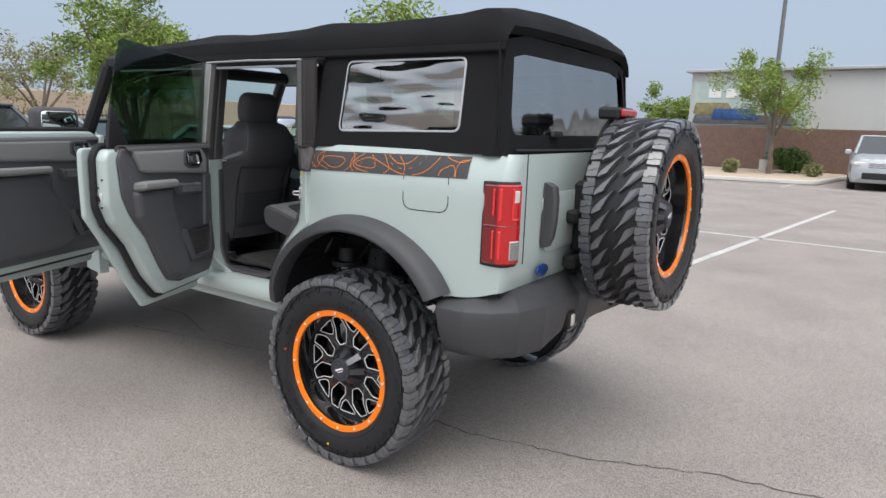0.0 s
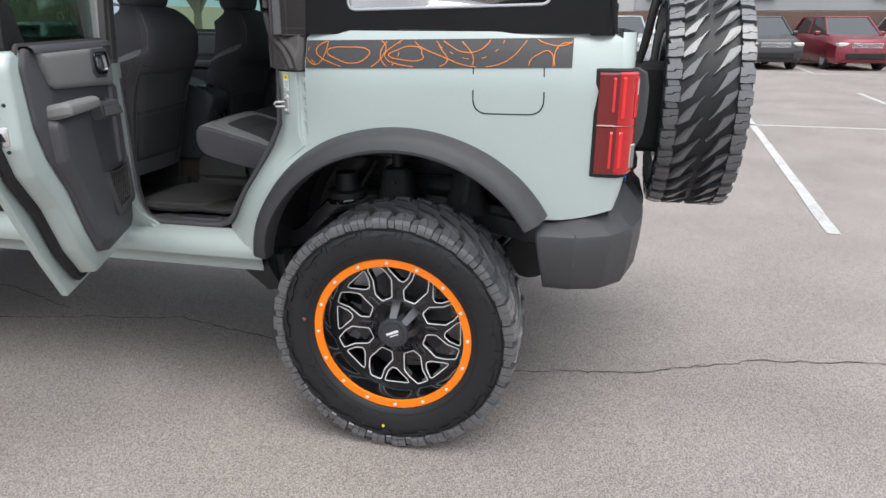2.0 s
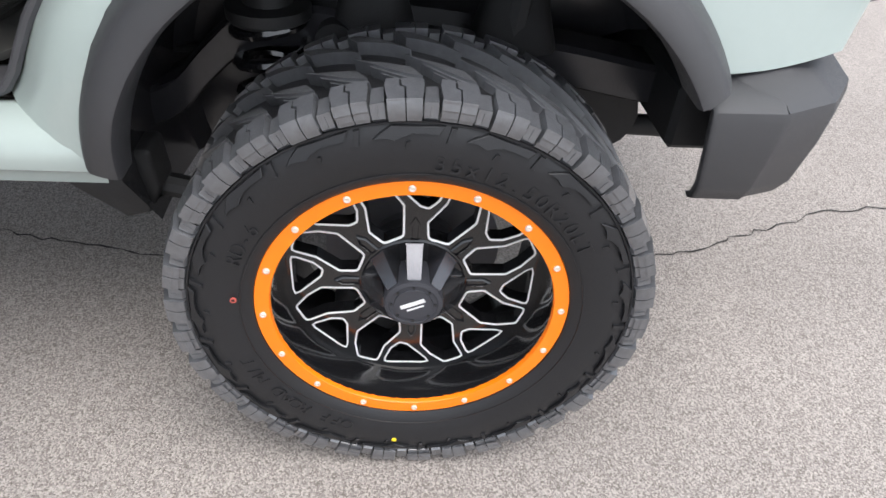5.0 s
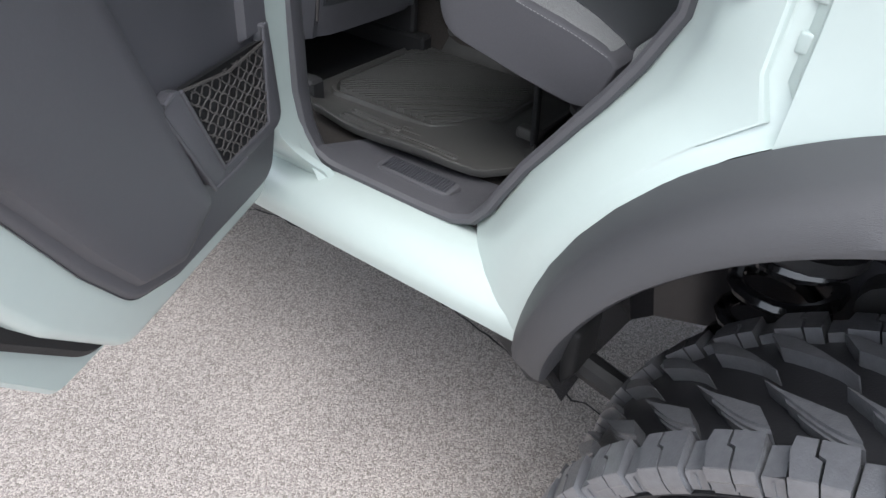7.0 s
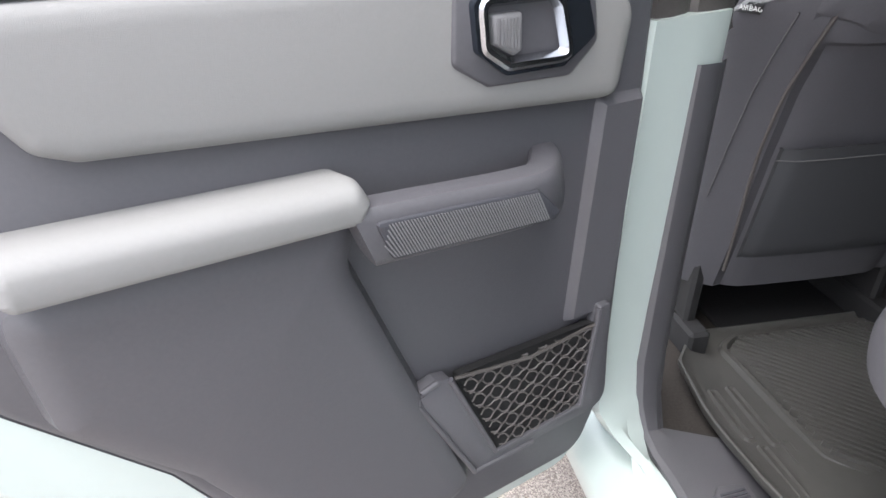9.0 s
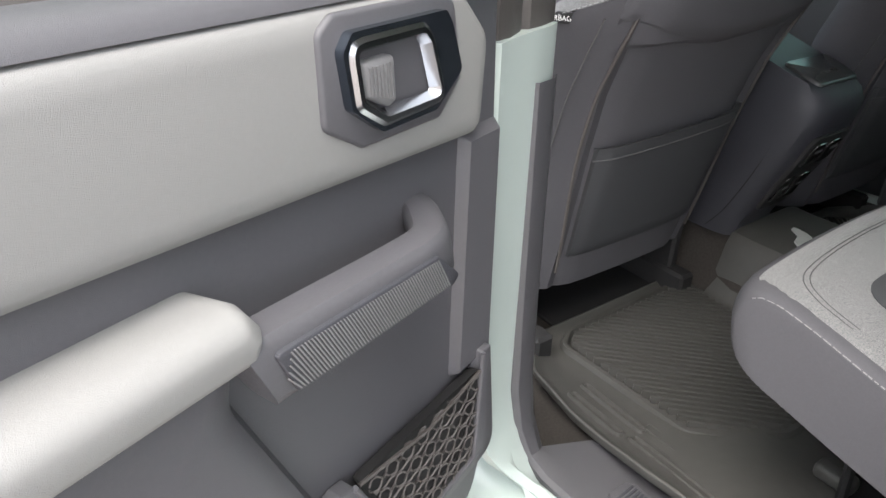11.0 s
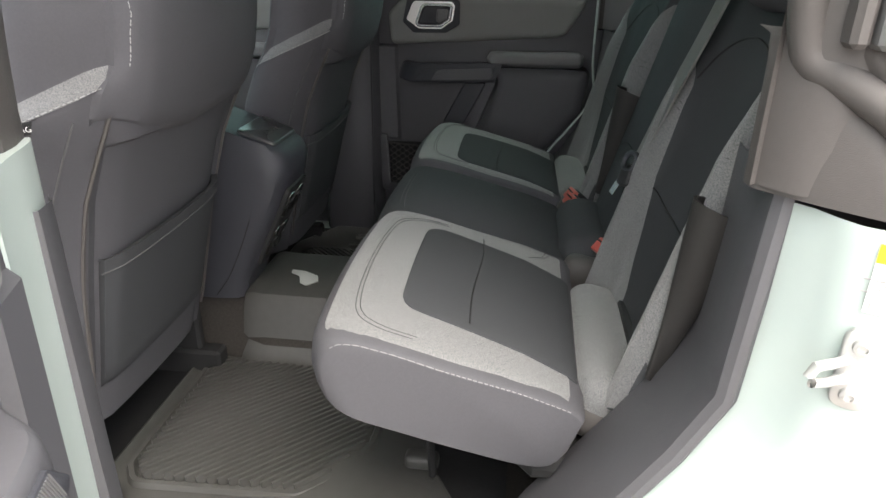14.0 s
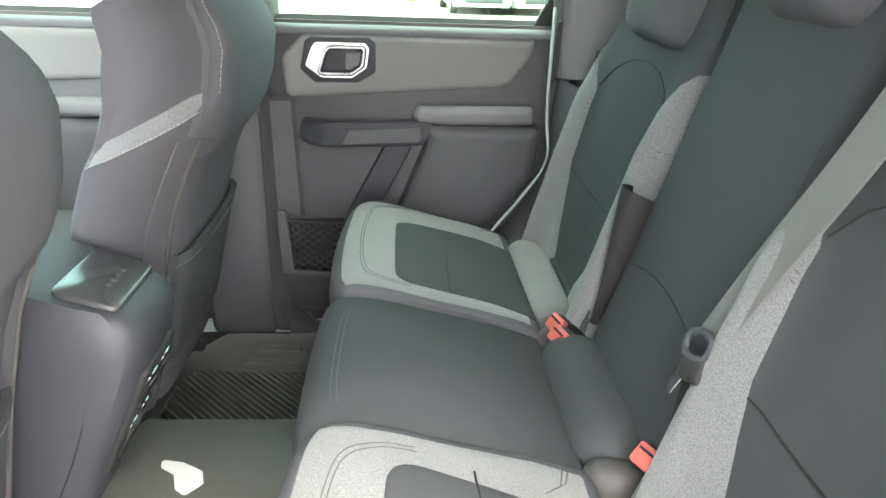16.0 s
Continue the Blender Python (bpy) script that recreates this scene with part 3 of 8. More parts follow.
pole = thing("lamp_post", "tall grey steel lamp post", "lamp post", at=(26.2, 2.62, 0.15))
bm = bmesh.new()
tube(bm, [(26.2, 2.62, 0.1), (26.2, 2.62, 9.0)], [0.09, 0.07], 12)
part("mast", bm, DARK_METAL, pole)
bm = bmesh.new()
box(bm, (25.5, 2.45, 8.9), (26.3, 2.8, 9.05), 0.03)
part("lamp_head", bm, DARK_METAL, pole)
bm = bmesh.new()
tube(bm, [(26.2, 2.62, 0.1), (26.2, 2.62, 0.6)], [0.25, 0.25], 16)
part("footing", bm, KERB, pole)

# Iron fence and tan bank at the end of the lot.
fence = thing("iron_fence", "black iron picket fence along the lot", "fence", at=(6, 24, 0))
bm = bmesh.new()
for z in (0.25, 1.45):
    box(bm, (-2, 23.98, z), (16, 24.02, z + 0.04), 0.002)
part("rail", bm, BLACK, fence)
bm = bmesh.new()
for i in range(120):
    box(bm, (-2 + i * 0.15, 23.99, 0.0), (-2 + i * 0.15 + 0.02, 24.01, 1.65), 0.002)
part("pickets", bm, BLACK, fence, kind="stuff")
bank = thing("tan_wall", "low tan wall behind the fence", "wall", at=(6, 34, 0))
bm = bmesh.new()
box(bm, (-30, 34, 0), (60, 34.4, 2.6), 0.05)
part("wall", bm, material("tan_stucco", (0.42, 0.33, 0.25), 0.9, 0, 0.1, 8), bank)


def parked_car(at, turn, colour, label, seed, low=False):
    """A parked car: a pressed body, glasshouse, wheels, lamps and grille. Its nose looks along -x before the turn."""
    m = Matrix.Translation(at) @ Matrix.Rotation(radians(turn), 4, "Z")
    t = thing("parked_car", label, "car", "parked cars", at)
    paint = material("car_paint_" + str(seed), colour, 0.3, 0.2, 0.02, 20, coat=0.5)
    L, W = 4.6, 1.86
    top = 1.45 if low else 1.66

    def sect(x, zlo, zhi, w, wt):
        h = w / 2
        k = wt / 2
        return [m @ Vector(p) for p in ((x, -h * 0.92, zlo), (x, -h, zlo + 0.18), (x, -h, zhi - 0.2), (x, -k, zhi - 0.05), (x, -k * 0.85, zhi), (x, k * 0.85, zhi), (x, k, zhi - 0.05), (x, h, zhi - 0.2), (x, h, zlo + 0.18), (x, h * 0.92, zlo))]

    bm = bmesh.new()
    rows = [sect(0.0, 0.38, 0.80, W * 0.78, W * 0.66), sect(0.10, 0.25, 0.95, W * 0.93, W * 0.80), sect(0.5, 0.22, 1.03, W, W * 0.86), sect(1.25, 0.22, 1.10, W, W * 0.88),
            sect(3.2, 0.22, 1.12, W, W * 0.9), sect(4.3, 0.25, 1.12, W, W * 0.9), sect(L, 0.40, 1.05, W * 0.88, W * 0.8)]
    loft(bm, rows, True, (True, True))
    part("body", bm, paint, t)
    bm = bmesh.new()

    def cab(x, z, w):
        return [m @ Vector((x, -w / 2, z)), m @ Vector((x, w / 2, z))]

    g = [[m @ Vector((x, s * w / 2, z)) for x, w, z in ((1.15, 1.60, 1.08), (1.95, 1.30, top - 0.04), (4.0, 1.28, top - 0.05), (4.5, 1.55, 1.10))] for s in (-1, 1)]
    for a in g:
        bm.faces.new([bm.verts.new(p) for p in a])
    for i in range(3):
        bm.faces.new([bm.verts.new(p) for p in (g[0][i], g[0][i + 1], g[1][i + 1], g[1][i])])
    part("glasshouse", bm, WINDOW_DARK, t, smooth=0)
    bm = bmesh.new()
    box(bm, (1.95, -0.66, top - 0.05), (4.05, 0.66, top), 0.025, m=m)
    for s in (-1, 1):
        for a, b in (((1.15, s * 0.81, 1.08), (1.95, s * 0.665, top - 0.03)), ((4.5, s * 0.78, 1.10), (4.0, s * 0.655, top - 0.03)), ((2.9, s * 0.80, 1.1), (2.95, s * 0.66, top - 0.03))):
            tube(bm, [m @ Vector(a), m @ Vector(b)], 0.035, 6)
    part("roof", bm, paint, t)
    for x in (0.92, 3.68):
        for s in (-1, 1):
            ax = m @ Matrix.Translation((x, s * (W / 2 - 0.11), 0.34)) @ Matrix.Rotation(radians(90), 4, "X")
            bm = bmesh.new()
            revolve(bm, [(0.20, -0.11), (0.32, -0.11), (0.34, -0.08), (0.34, 0.08), (0.32, 0.11), (0.20, 0.11)], ax, 24)
            w = part("wheel", bm, RUBBER, t)
            bm = bmesh.new()
            revolve(bm, [(0.001, 0.09), (0.06, 0.09), (0.2, 0.105), (0.21, 0.112), (0.21, -0.112), (0.2, -0.105), (0.001, -0.09)], ax, 20)
            part("rim", bm, METAL_GREY, w)
    for s in (-1, 1):
        bm = bmesh.new()
        box(bm, (0.015, s * 0.68 - 0.18, 0.74), (0.25, s * 0.68 + 0.18, 0.86), 0.03, m=m)
        part("headlamp", bm, CLEAR_LENS, t)
        bm = bmesh.new()
        box(bm, (1.45, s * 1.0 - 0.1, 1.05), (1.6, s * 1.0 + 0.1, 1.2), 0.04, m=m)
        part("mirror", bm, paint, t)
    bm = bmesh.new()
    for i in range(3):
        box(bm, (-0.015, -0.45, 0.70 + i * 0.055), (0.1, 0.45, 0.735 + i * 0.055), 0.006, m=m)
    part("grille", bm, CHROME, t)
    bm = bmesh.new()
    box(bm, (-0.02, -0.6, 0.36), (0.12, 0.6, 0.56), 0.03, m=m)
    part("lower_intake", bm, BLACK, t)
    return t


for i, (col, lab, y) in enumerate((((0.42, 0.45, 0.47), "silver compact SUV parked nose out", -1.25), ((0.72, 0.73, 0.74), "white compact SUV parked nose out", -3.35),
                                   ((0.035, 0.033, 0.035), "dark grey SUV parked nose out", -6.15), ((0.22, 0.02, 0.035), "dark red SUV parked nose out", -8.85),
                                   ((0.66, 0.62, 0.54), "cream SUV parked nose out", -11.6), ((0.08, 0.10, 0.14), "dark blue SUV parked nose out", -14.3))):
    parked_car((20.6 + 0.2 * i, y - (0.25 if i == 0 else 0), 0), 4, col, lab, i)
parked_car((-0.5, 13.2, 0), -60, (0.10, 0.11, 0.12), "dark grey SUV parked by the fence", 20)
parked_car((2.6, 15.6, 0), -60, (0.30, 0.32, 0.34), "silver car parked by the fence", 21, True)
parked_car((6.4, 6.6, 0), 200, (0.30, 0.36, 0.37), "grey hatchback parked beyond the off-roader", 22, True)


# ---- the off-road car: outside ----
suv = thing("off_road_suv", "grey-green lifted off-road SUV with black soft top and open side doors", "car")
WB, TYRE_R, AXLE_Z = 2.95, 0.437, 0.4425
ARCH = (0.0, 0.615)
BELT = 1.445


def side_x(y, z):
    """The half width of the body at a place along its flank."""
    x = 0.800
    x -= 0.035 * max(0.0, (-y - 0.15) / 0.55) ** 2
    x -= 0.055 * max(0.0, (z - 1.28) / 0.17) ** 2
    x -= 0.05 * max(0.0, (0.72 - z) / 0.16) ** 2
    x -= 0.028 * max(0.0, min(1.0, (y - 0.10) / 0.235)) ** 2 * min(1.0, max(0.0, (z - 0.95) / 0.2))
    return x


def flank(s, a, b, d=0.0):
    return Vector((s * (side_x(a, b) + d), a, b))


def arch_form(deg):
    """The arch is lower at its crown than a circle and wider at its feet."""
    return 0.95 + 0.08 * math.cos(radians(deg)) ** 2


def quarter_panel(s):
    """The rear flank: a sheet between the wheel arch and the belt, the door cut and the rear corner."""
    bm = bmesh.new()
    n = 72
    inner, outer = [], []
    cy, cz = ARCH
    box_y = (-0.700, 0.335)
    for i in range(n + 1):
        a = radians(2 + (154 - 2) * i / n)
        dy, dz = math.cos(a), math.sin(a)
        hits = []
        if dy > 1e-6:
            hits.append((box_y[1] - cy) / dy)
        if dy < -1e-6:
            hits.append((box_y[0] - cy) / dy)
        if dz > 1e-6:
            hits.append((BELT - cz) / dz)
        far = min(hits)
        near = 0.503 * arch_form(math.degrees(a))
        far = max(far, near + 0.035)
        inner.append((cy + dy * near, cz + dz * near))
        outer.append((cy + dy * far, cz + dz * far))
    rows = []
    for k in range(9):
        t = k / 8
        rows.append([flank(s, p[0] + (q[0] - p[0]) * t, p[1] + (q[1] - p[1]) * t) for p, q in zip(inner, outer)])
    loft(bm, rows, False)
    # The turned-in edge along the door cut and the belt.
    loft(bm, [rows[-1], [p + Vector((-s * 0.035, 0, 0)) for p in rows[-1]]], False)
    # The foot of the panel behind the arch, down to the bumper.
    tail = [r[-1] for r in rows]
    low = [flank(s, -0.492 - 0.208 * k / 8, 0.850 + 0.040 * (k / 8) ** 2) for k in range(9)]
    loft(bm, [[a + (b - a) * f for a, b in zip(tail, low)] for f in (0.0, 0.35, 0.7, 1.0)], False)
    return bm


for s, nm in ((-1, "left"), (1, "right")):
    part("rear_quarter_panel", quarter_panel(s), PAINT, suv)

# The rear corner and the swing gate, from flank to flank.
bm = bmesh.new()
rows = []
for i in range(15):
    z = 0.890 + (BELT - 0.890) * i / 14
    tuck = 0.030 * max(0.0, (1.02 - z) / 0.13) ** 1.5
    row = []
    for s in (-1, 1):
        w = side_x(-0.70, z)
        arc = [Vector((s * (w - 0.075 + 0.075 * math.cos(radians(a))), -0.70 - (0.045 - tuck) * math.sin(radians(a)), z)) for a in range(0, 91, 15)]
        row += arc if s < 0 else arc[::-1]
    rows.append(row)
loft(bm, rows, False)
part("swing_gate", bm, PAINT, suv)
for x in (-0.632, 0.632):
    bm = bmesh.new()
    box(bm, (x - 0.0025, -0.7475, 1.00), (x + 0.0025, -0.743, BELT), 0.0005)
    part("gate_gap", bm, BLACK, suv)
bm = bmesh.new()
slab(bm, rounded([(-0.45, 1.02), (0.45, 1.02), (0.5, 1.28), (-0.5, 1.28)], 0.05), back_xz, -0.746, -0.752, 0.004)
part("gate_pressing", bm, PAINT, suv)
# The closed lower edge of the body above the bumper.
bm = bmesh.new()
box(bm, (-0.72, -0.700, 0.79), (0.72, -0.50, 0.892), 0.003)
part("rear_valance", bm, BLACK, suv)
bm = bmesh.new()
slab(bm, rounded([(-0.492, 1.065), (-0.452, 1.065), (-0.452, 1.315), (-0.480, 1.315)], 0.012), back_xz, -0.746, -0.755, 0.003)
handle = part("gate_handle", bm, FLARE, suv, "black upright gate handle")
bm = bmesh.new()
loft(bm, [[Vector((x, y, z)) for x, y in ((-0.482 + f, -0.748), (-0.486 + f, w), (-0.476 + f, w - 0.012), (-0.452 + f, w - 0.012), (-0.444 + f, w), (-0.446 + f, -0.748))] for z, w, f in ((1.05, -0.756, -0.004), (1.056, -0.772, -0.004), (1.10, -0.790, -0.002), (1.17, -0.798, 0.0), (1.26, -0.798, 0.003), (1.31, -0.788, 0.005), (1.325, -0.76, 0.006))], True, (True, True))
part("grip", bm, FLARE, handle)
bm = bmesh.new()
pts = [(-0.462 + 0.055 * math.cos(radians(a)), 0.947 + 0.028 * math.sin(radians(a))) for a in range(0, 360, 15)]
slab(bm, pts, back_xz, -0.75, -0.758, 0.002)
part("badge", bm, BLUE_BADGE, suv, "small blue oval badge")

# Fuel door: a fine gap round a rounded lid.
bm = bmesh.new()
lid = rounded([(-0.248, 1.195), (-0.474, 1.195), (-0.466, 1.385), (-0.246, 1.385)], [0.05, 0.05, 0.05, 0.05], 8)
loft(bm, [[flank(-1, p.x, p.y, 0.0012) for p in q] for q in (inset(lid, -0.002), inset(lid, 0.002))], True)
part("fuel_door_gap", bm, BLACK, suv)

# The printed stripe with contour lines.
bm = bmesh.new()
cols, rws = 24, 3
rows = []
for j in range(rws + 1):
    rows.append([flank(-1, 0.332 + (-0.552 - 0.332) * i / cols, (1.325 + 0.016 * i / cols) + (0.088) * j / rws, 0.0022) for i in range(cols + 1)])
loft(bm, rows, False)
part("flank_stripe", bm, DECAL, suv, "charcoal stripe printed with orange contour lines")


def contour(bm, pts, w, lift):
    """A flat line drawn on the flank."""
    k = len(pts)
    a, b = [], []
    for i, p in enumerate(pts):
        q, o = Vector(pts[min(i + 1, k - 1)]), Vector(pts[max(i - 1, 0)])
        d = (q - o).normalized() if (q - o).length > 1e-6 else Vector((1, 0))
        nrm = Vector((-d.y, d.x)) * w / 2
        p = Vector(p)
        a.append(flank(-1, *(p + nrm), lift))
        b.append(flank(-1, *(p - nrm), lift))
    loft(bm, [a, b], False)


bm = bmesh.new()


def in_stripe(y, z):
    f = (0.332 - y) / 0.884
    lo = 1.325 + 0.016 * f
    return lo + 0.003 < z < lo + 0.086 and -0.55 < y < 0.329


def blob(cy, cz, ry, rz, ph, wob, dash=False):
    run = []
    for i in range(73):
        a = 2 * math.pi * i / 72
        rr = 1 + wob * math.sin(3 * a + ph) + wob * 0.6 * math.sin(2 * a + 2 * ph)
        y, z = cy + ry * rr * math.cos(a), cz + rz * rr * math.sin(a)
        if in_stripe(y, z) and not (dash and (i // 3) % 2):
            run.append((y, z))
        else:
            if len(run) > 1:
                contour(bm, run, 0.0024 if not dash else 0.0018, 0.0042)
            run = []
    if len(run) > 1:
        contour(bm, run, 0.0024, 0.0042)


for cy, cz, ry, rz, ph, wob, dash in ((0.17, 1.372, 0.07, 0.026, 0.4, 0.12, False), (0.16, 1.378, 0.115, 0.052, 0.9, 0.10, False), (0.15, 1.38, 0.16, 0.075, 1.4, 0.07, True),
                                      (-0.03, 1.375, 0.06, 0.02, 2.2, 0.15, False), (-0.06, 1.378, 0.105, 0.045, 2.6, 0.12, False), (-0.09, 1.385, 0.15, 0.085, 3.0, 0.1, False),
                                      (-0.22, 1.42, 0.075, 0.035, 0.2, 0.1, False), (-0.23, 1.42, 0.11, 0.055, 0.5, 0.1, True), (-0.24, 1.42, 0.17, 0.078, 0.7, 0.12, False),
                                      (-0.46, 1.345, 0.035, 0.045, 1.2, 0.1, False), (-0.50, 1.44, 0.06, 0.035, 1.9, 0.1, False), (-0.55, 1.35, 0.05, 0.07, 0.1, 0.1, False), (0.30, 1.40, 0.05, 0.06, 0.5, 0.1, False)):
    blob(cy, cz, ry, rz, ph, wob, dash)
part("contour_line", bm, DECAL_ORANGE, suv, "thin orange contour lines", smooth=0, kind="stuff")


# Wheel-arch flares.
def flare(s, cy, a0, a1):
    prof = ((0.556, 0.792), (0.553, 0.806), (0.541, 0.850), (0.530, 0.874), (0.516, 0.884), (0.492, 0.894), (0.482, 0.892), (0.477, 0.880), (0.478, 0.800), (0.50, 0.780))
    bm = bmesh.new()
    rows = []
    for i in range(49):
        a = radians(a0 + (a1 - a0) * i / 48)
        sq = arch_form(math.degrees(a)) if cy == 0 else 1 + 0.018 * math.cos(2 * a) ** 2
        thin = 1 - 0.55 * max(0.0, 1 - math.degrees(a) / 22) ** 1.6 if cy == 0 else 1.0
        rows.append([Vector((s * (0.80 + (x - 0.80) * thin), cy + r * sq * math.cos(a), ARCH[1] + r * sq * math.sin(a))) for r, x in prof])
    loft(bm, rows, True, (True, True))
    return bm


for s in (-1, 1):
    part("rear_flare", flare(s, 0, 4.8, 153.4), FLARE, suv, "wide black plastic wheel-arch flare")
    part("front_flare", flare(s, WB, 15, 187), FLARE, suv, "wide black plastic wheel-arch flare")


def smooth_loop(pts, n=5):
    """A smooth run through 2D points."""
    q = [Vector((*p, 0)) for p in pts]
    out = []
    for i in range(len(q) - 1):
        p0, p1, p2, p3 = q[max(0, i - 1)], q[i], q[i + 1], q[min(len(q) - 1, i + 2)]
        for k in range(n):
            t = k / n
            v = 0.5 * ((2 * p1) + (p2 - p0) * t + (2 * p0 - 5 * p1 + 4 * p2 - p3) * t * t + (3 * p1 - p0 - 3 * p2 + p3) * t ** 3)
            out.append((v.x, v.y))
    return out + [pts[-1]]


# Black wheel housings with their ribs.
def housing(s, cy):
    bm = bmesh.new()
    rows = []
    for x in (0.80, 0.70, 0.55, 0.43, 0.40, 0.392):
        r = 0.505 + 0.03 * math.sin((x - 0.34) * 6)
        r = r if x > 0.41 else r - 0.03 if x > 0.395 else 0.05
        first = 0 if x > 0.75 else -17
        rows.append([Vector((s * x, cy + r * math.cos(radians(a)), ARCH[1] + r * 0.995 * math.sin(radians(a)))) for a in (first + (160 - first) * i / 28 for i in range(29))])
    loft(bm, rows, False)
    return bm


for s in (-1, 1):
    for cy in (0, WB):
        ho = part("wheel_housing", housing(s, cy), LINER, suv, "black plastic wheel-arch liner")
        for a in (28, 44, 116, 128, 140, 152):
            bm = bmesh.new()
            u = Vector((math.cos(radians(a)), math.sin(radians(a))))
            tube(bm, [(s * x, cy + (r - 0.004) * u.x, ARCH[1] + (r * 0.995 - 0.004) * u.y) for x, r in ((0.78, 0.512), (0.66, 0.530), (0.50, 0.532))], [0.006, 0.011, 0.008], 6)
            part("liner_rib", bm, LINER, ho)
    # The frame rail kicks up in a low arch over the axle.
    bm = bmesh.new()
    beam = smooth_loop([(0.66, 0.60), (0.50, 0.65), (0.41, 0.735), (0.33, 0.800), (0.22, 0.815), (0.05, 0.792), (-0.10, 0.778), (-0.30, 0.755), (-0.50, 0.720), (-0.74, 0.70)], 4)
    loft(bm, [[Vector((s * x, y, z + dz)) for x, dz in ((0.44, -0.036), (0.452, -0.044), (0.548, -0.044), (0.56, -0.036), (0.56, 0.030), (0.548, 0.040), (0.452, 0.040), (0.44, 0.030))] for y, z in beam], True, (True, True))
    part("frame_arch", bm, LINER, suv, "black frame rail kicked up over the axle")
    bm = bmesh.new()
    tube(bm, [(s * 0.50, 0.155, 0.80), (s * 0.60, 0.155, 0.80)], 0.038, 18)
    part("frame_bush", bm, UNDER, suv)
# Body mounts: tapered cups that stand on brackets above the frame.
for y in (0.085, -0.185):
    bm = bmesh.new()
    rows = []
    for z, r in ((0.795, 0.085), (0.815, 0.080), (0.87, 0.064), (0.925, 0.056), (0.945, 0.050), (0.952, 0.040)):
        rows.append([Vector((-0.53 + r * 0.9 * math.copysign(abs(math.cos(a)) ** 0.6, math.cos(a)), y + r * math.copysign(abs(math.sin(a)) ** 0.6, math.sin(a)), z)) for a in (2 * math.pi * k / 20 for k in range(20))])
    loft(bm, rows, True, (True, True))
    mount = part("body_mount", bm, BLACK, suv, "black tapered body mount")
    bm = bmesh.new()
    tube(bm, [(-0.53, y, 0.945), (-0.53, y, 1.02)], 0.022, 12)
    part("mount_post", bm, UNDER, mount)
    bm = bmesh.new()
    tube(bm, [(-0.584, y, 0.90), (-0.594, y, 0.90)], 0.007, 10)
    part("mount_bolt", bm, UNDER, mount)
bm = bmesh.new()
hose_run = [(-0.48, 0.40, 0.72), (-0.52, 0.36, 0.80), (-0.54, 0.31, 0.83), (-0.55, 0.27, 0.80), (-0.54, 0.24, 0.86), (-0.50, 0.18, 0.96)]
tube(bm, [hose_run[0]] + [tuple(Vector(a).lerp(Vector(b), 0.5)) for a, b in zip(hose_run, hose_run[1:])] + [hose_run[-1]], 0.007, 8)
part("brake_hose", bm, BLACK, suv, "thin black brake hose")
for z in (0.90, 0.96, 1.02):
    bm = bmesh.new()
    tube(bm, [(-0.392, y, z - 0.10 * y * y) for y in (-0.34, -0.2, 0.0, 0.2, 0.32)], 0.010, 6, flat=0.6)
    part("liner_bead", bm, LINER, suv)

# Frame, axle, spring, damper and bracket.
for s in (-1, 1):
    bm = bmesh.new()
    loft(bm, [[Vector((s * x, y, 0.60 + dz)) for x, dz in ((0.45, -0.06), (0.55, -0.06), (0.55, 0.06), (0.45, 0.06))] for y in (0.60, 3.4)], True, (True, True))
    part("frame_rail", bm, UNDER, suv)
    bm = bmesh.new()
    tube(bm, [(s * 0.575 + 0.066 * math.cos(a * 0.4), 0.275 + 0.066 * math.sin(a * 0.4), 0.56 + 0.0038 * a) for a in range(0, 76)], 0.0115, 8)
    part("coil_spring", bm, GLOSS_BLACK, suv)
    bm = bmesh.new()
    tube(bm, [(s * 0.575, 0.275, 0.835), (s * 0.575, 0.275, 0.842), (s * 0.575, 0.275, 0.862), (s * 0.575, 0.275, 0.866), (s * 0.575, 0.275, 0.93)], [0.072, 0.078, 0.078, 0.045, 0.042], 22)
    part("spring_seat", bm, UNDER, suv)
    bm = bmesh.new()
    tube(bm, [(s * 0.60, -0.13, 0.42), (s * 0.56, -0.20, 0.98)], [0.032, 0.026], 10)
    part("damper", bm, UNDER, suv)
    bm = bmesh.new()
    slab(bm, rounded([(0.74, 0.60), (0.50, 0.62), (0.495, 0.535), (0.525, 0.475), (0.575, 0.462), (0.66, 0.53)], 0.012), side_yz, s * 0.615, s * 0.70, 0.008)
    part("arm_bracket", bm, UNDER, suv)
    bm = bmesh.new()
    tube(bm, [(s * 0.64, 0.56, 0.52), (s * 0.62, 0.08, 0.40)], 0.026, 10)
    part("trailing_arm", bm, UNDER, suv)
    for cy in (0, WB):
        bm = bmesh.new()
        tube(bm, [(s * 0.80, cy, AXLE_Z), (s * 0.10, cy, AXLE_Z)], 0.045, 12)
        part("axle_tube", bm, UNDER, suv)
bm = bmesh.new()
cushion(bm, (0.26, 0.28, 0.26), Matrix.Translation((0.05, 0, AXLE_Z)), 0.11, 4)
part("differential", bm, UNDER, suv)
bm = bmesh.new()
tube(bm, [(-0.40, -0.30, 0.56), (-0.40, -0.62, 0.55)], 0.026, 14)
part("exhaust_pipe", bm, UNDER, suv)
bm = bmesh.new()
tube(bm, [(-0.40, -0.61, 0.55), (-0.395, -0.66, 0.54), (-0.38, -0.72, 0.52)], 0.029, 14, caps=False)
part("exhaust_tip", bm, SMOKED, suv, "dark chrome exhaust tip")
bm = bmesh.new()
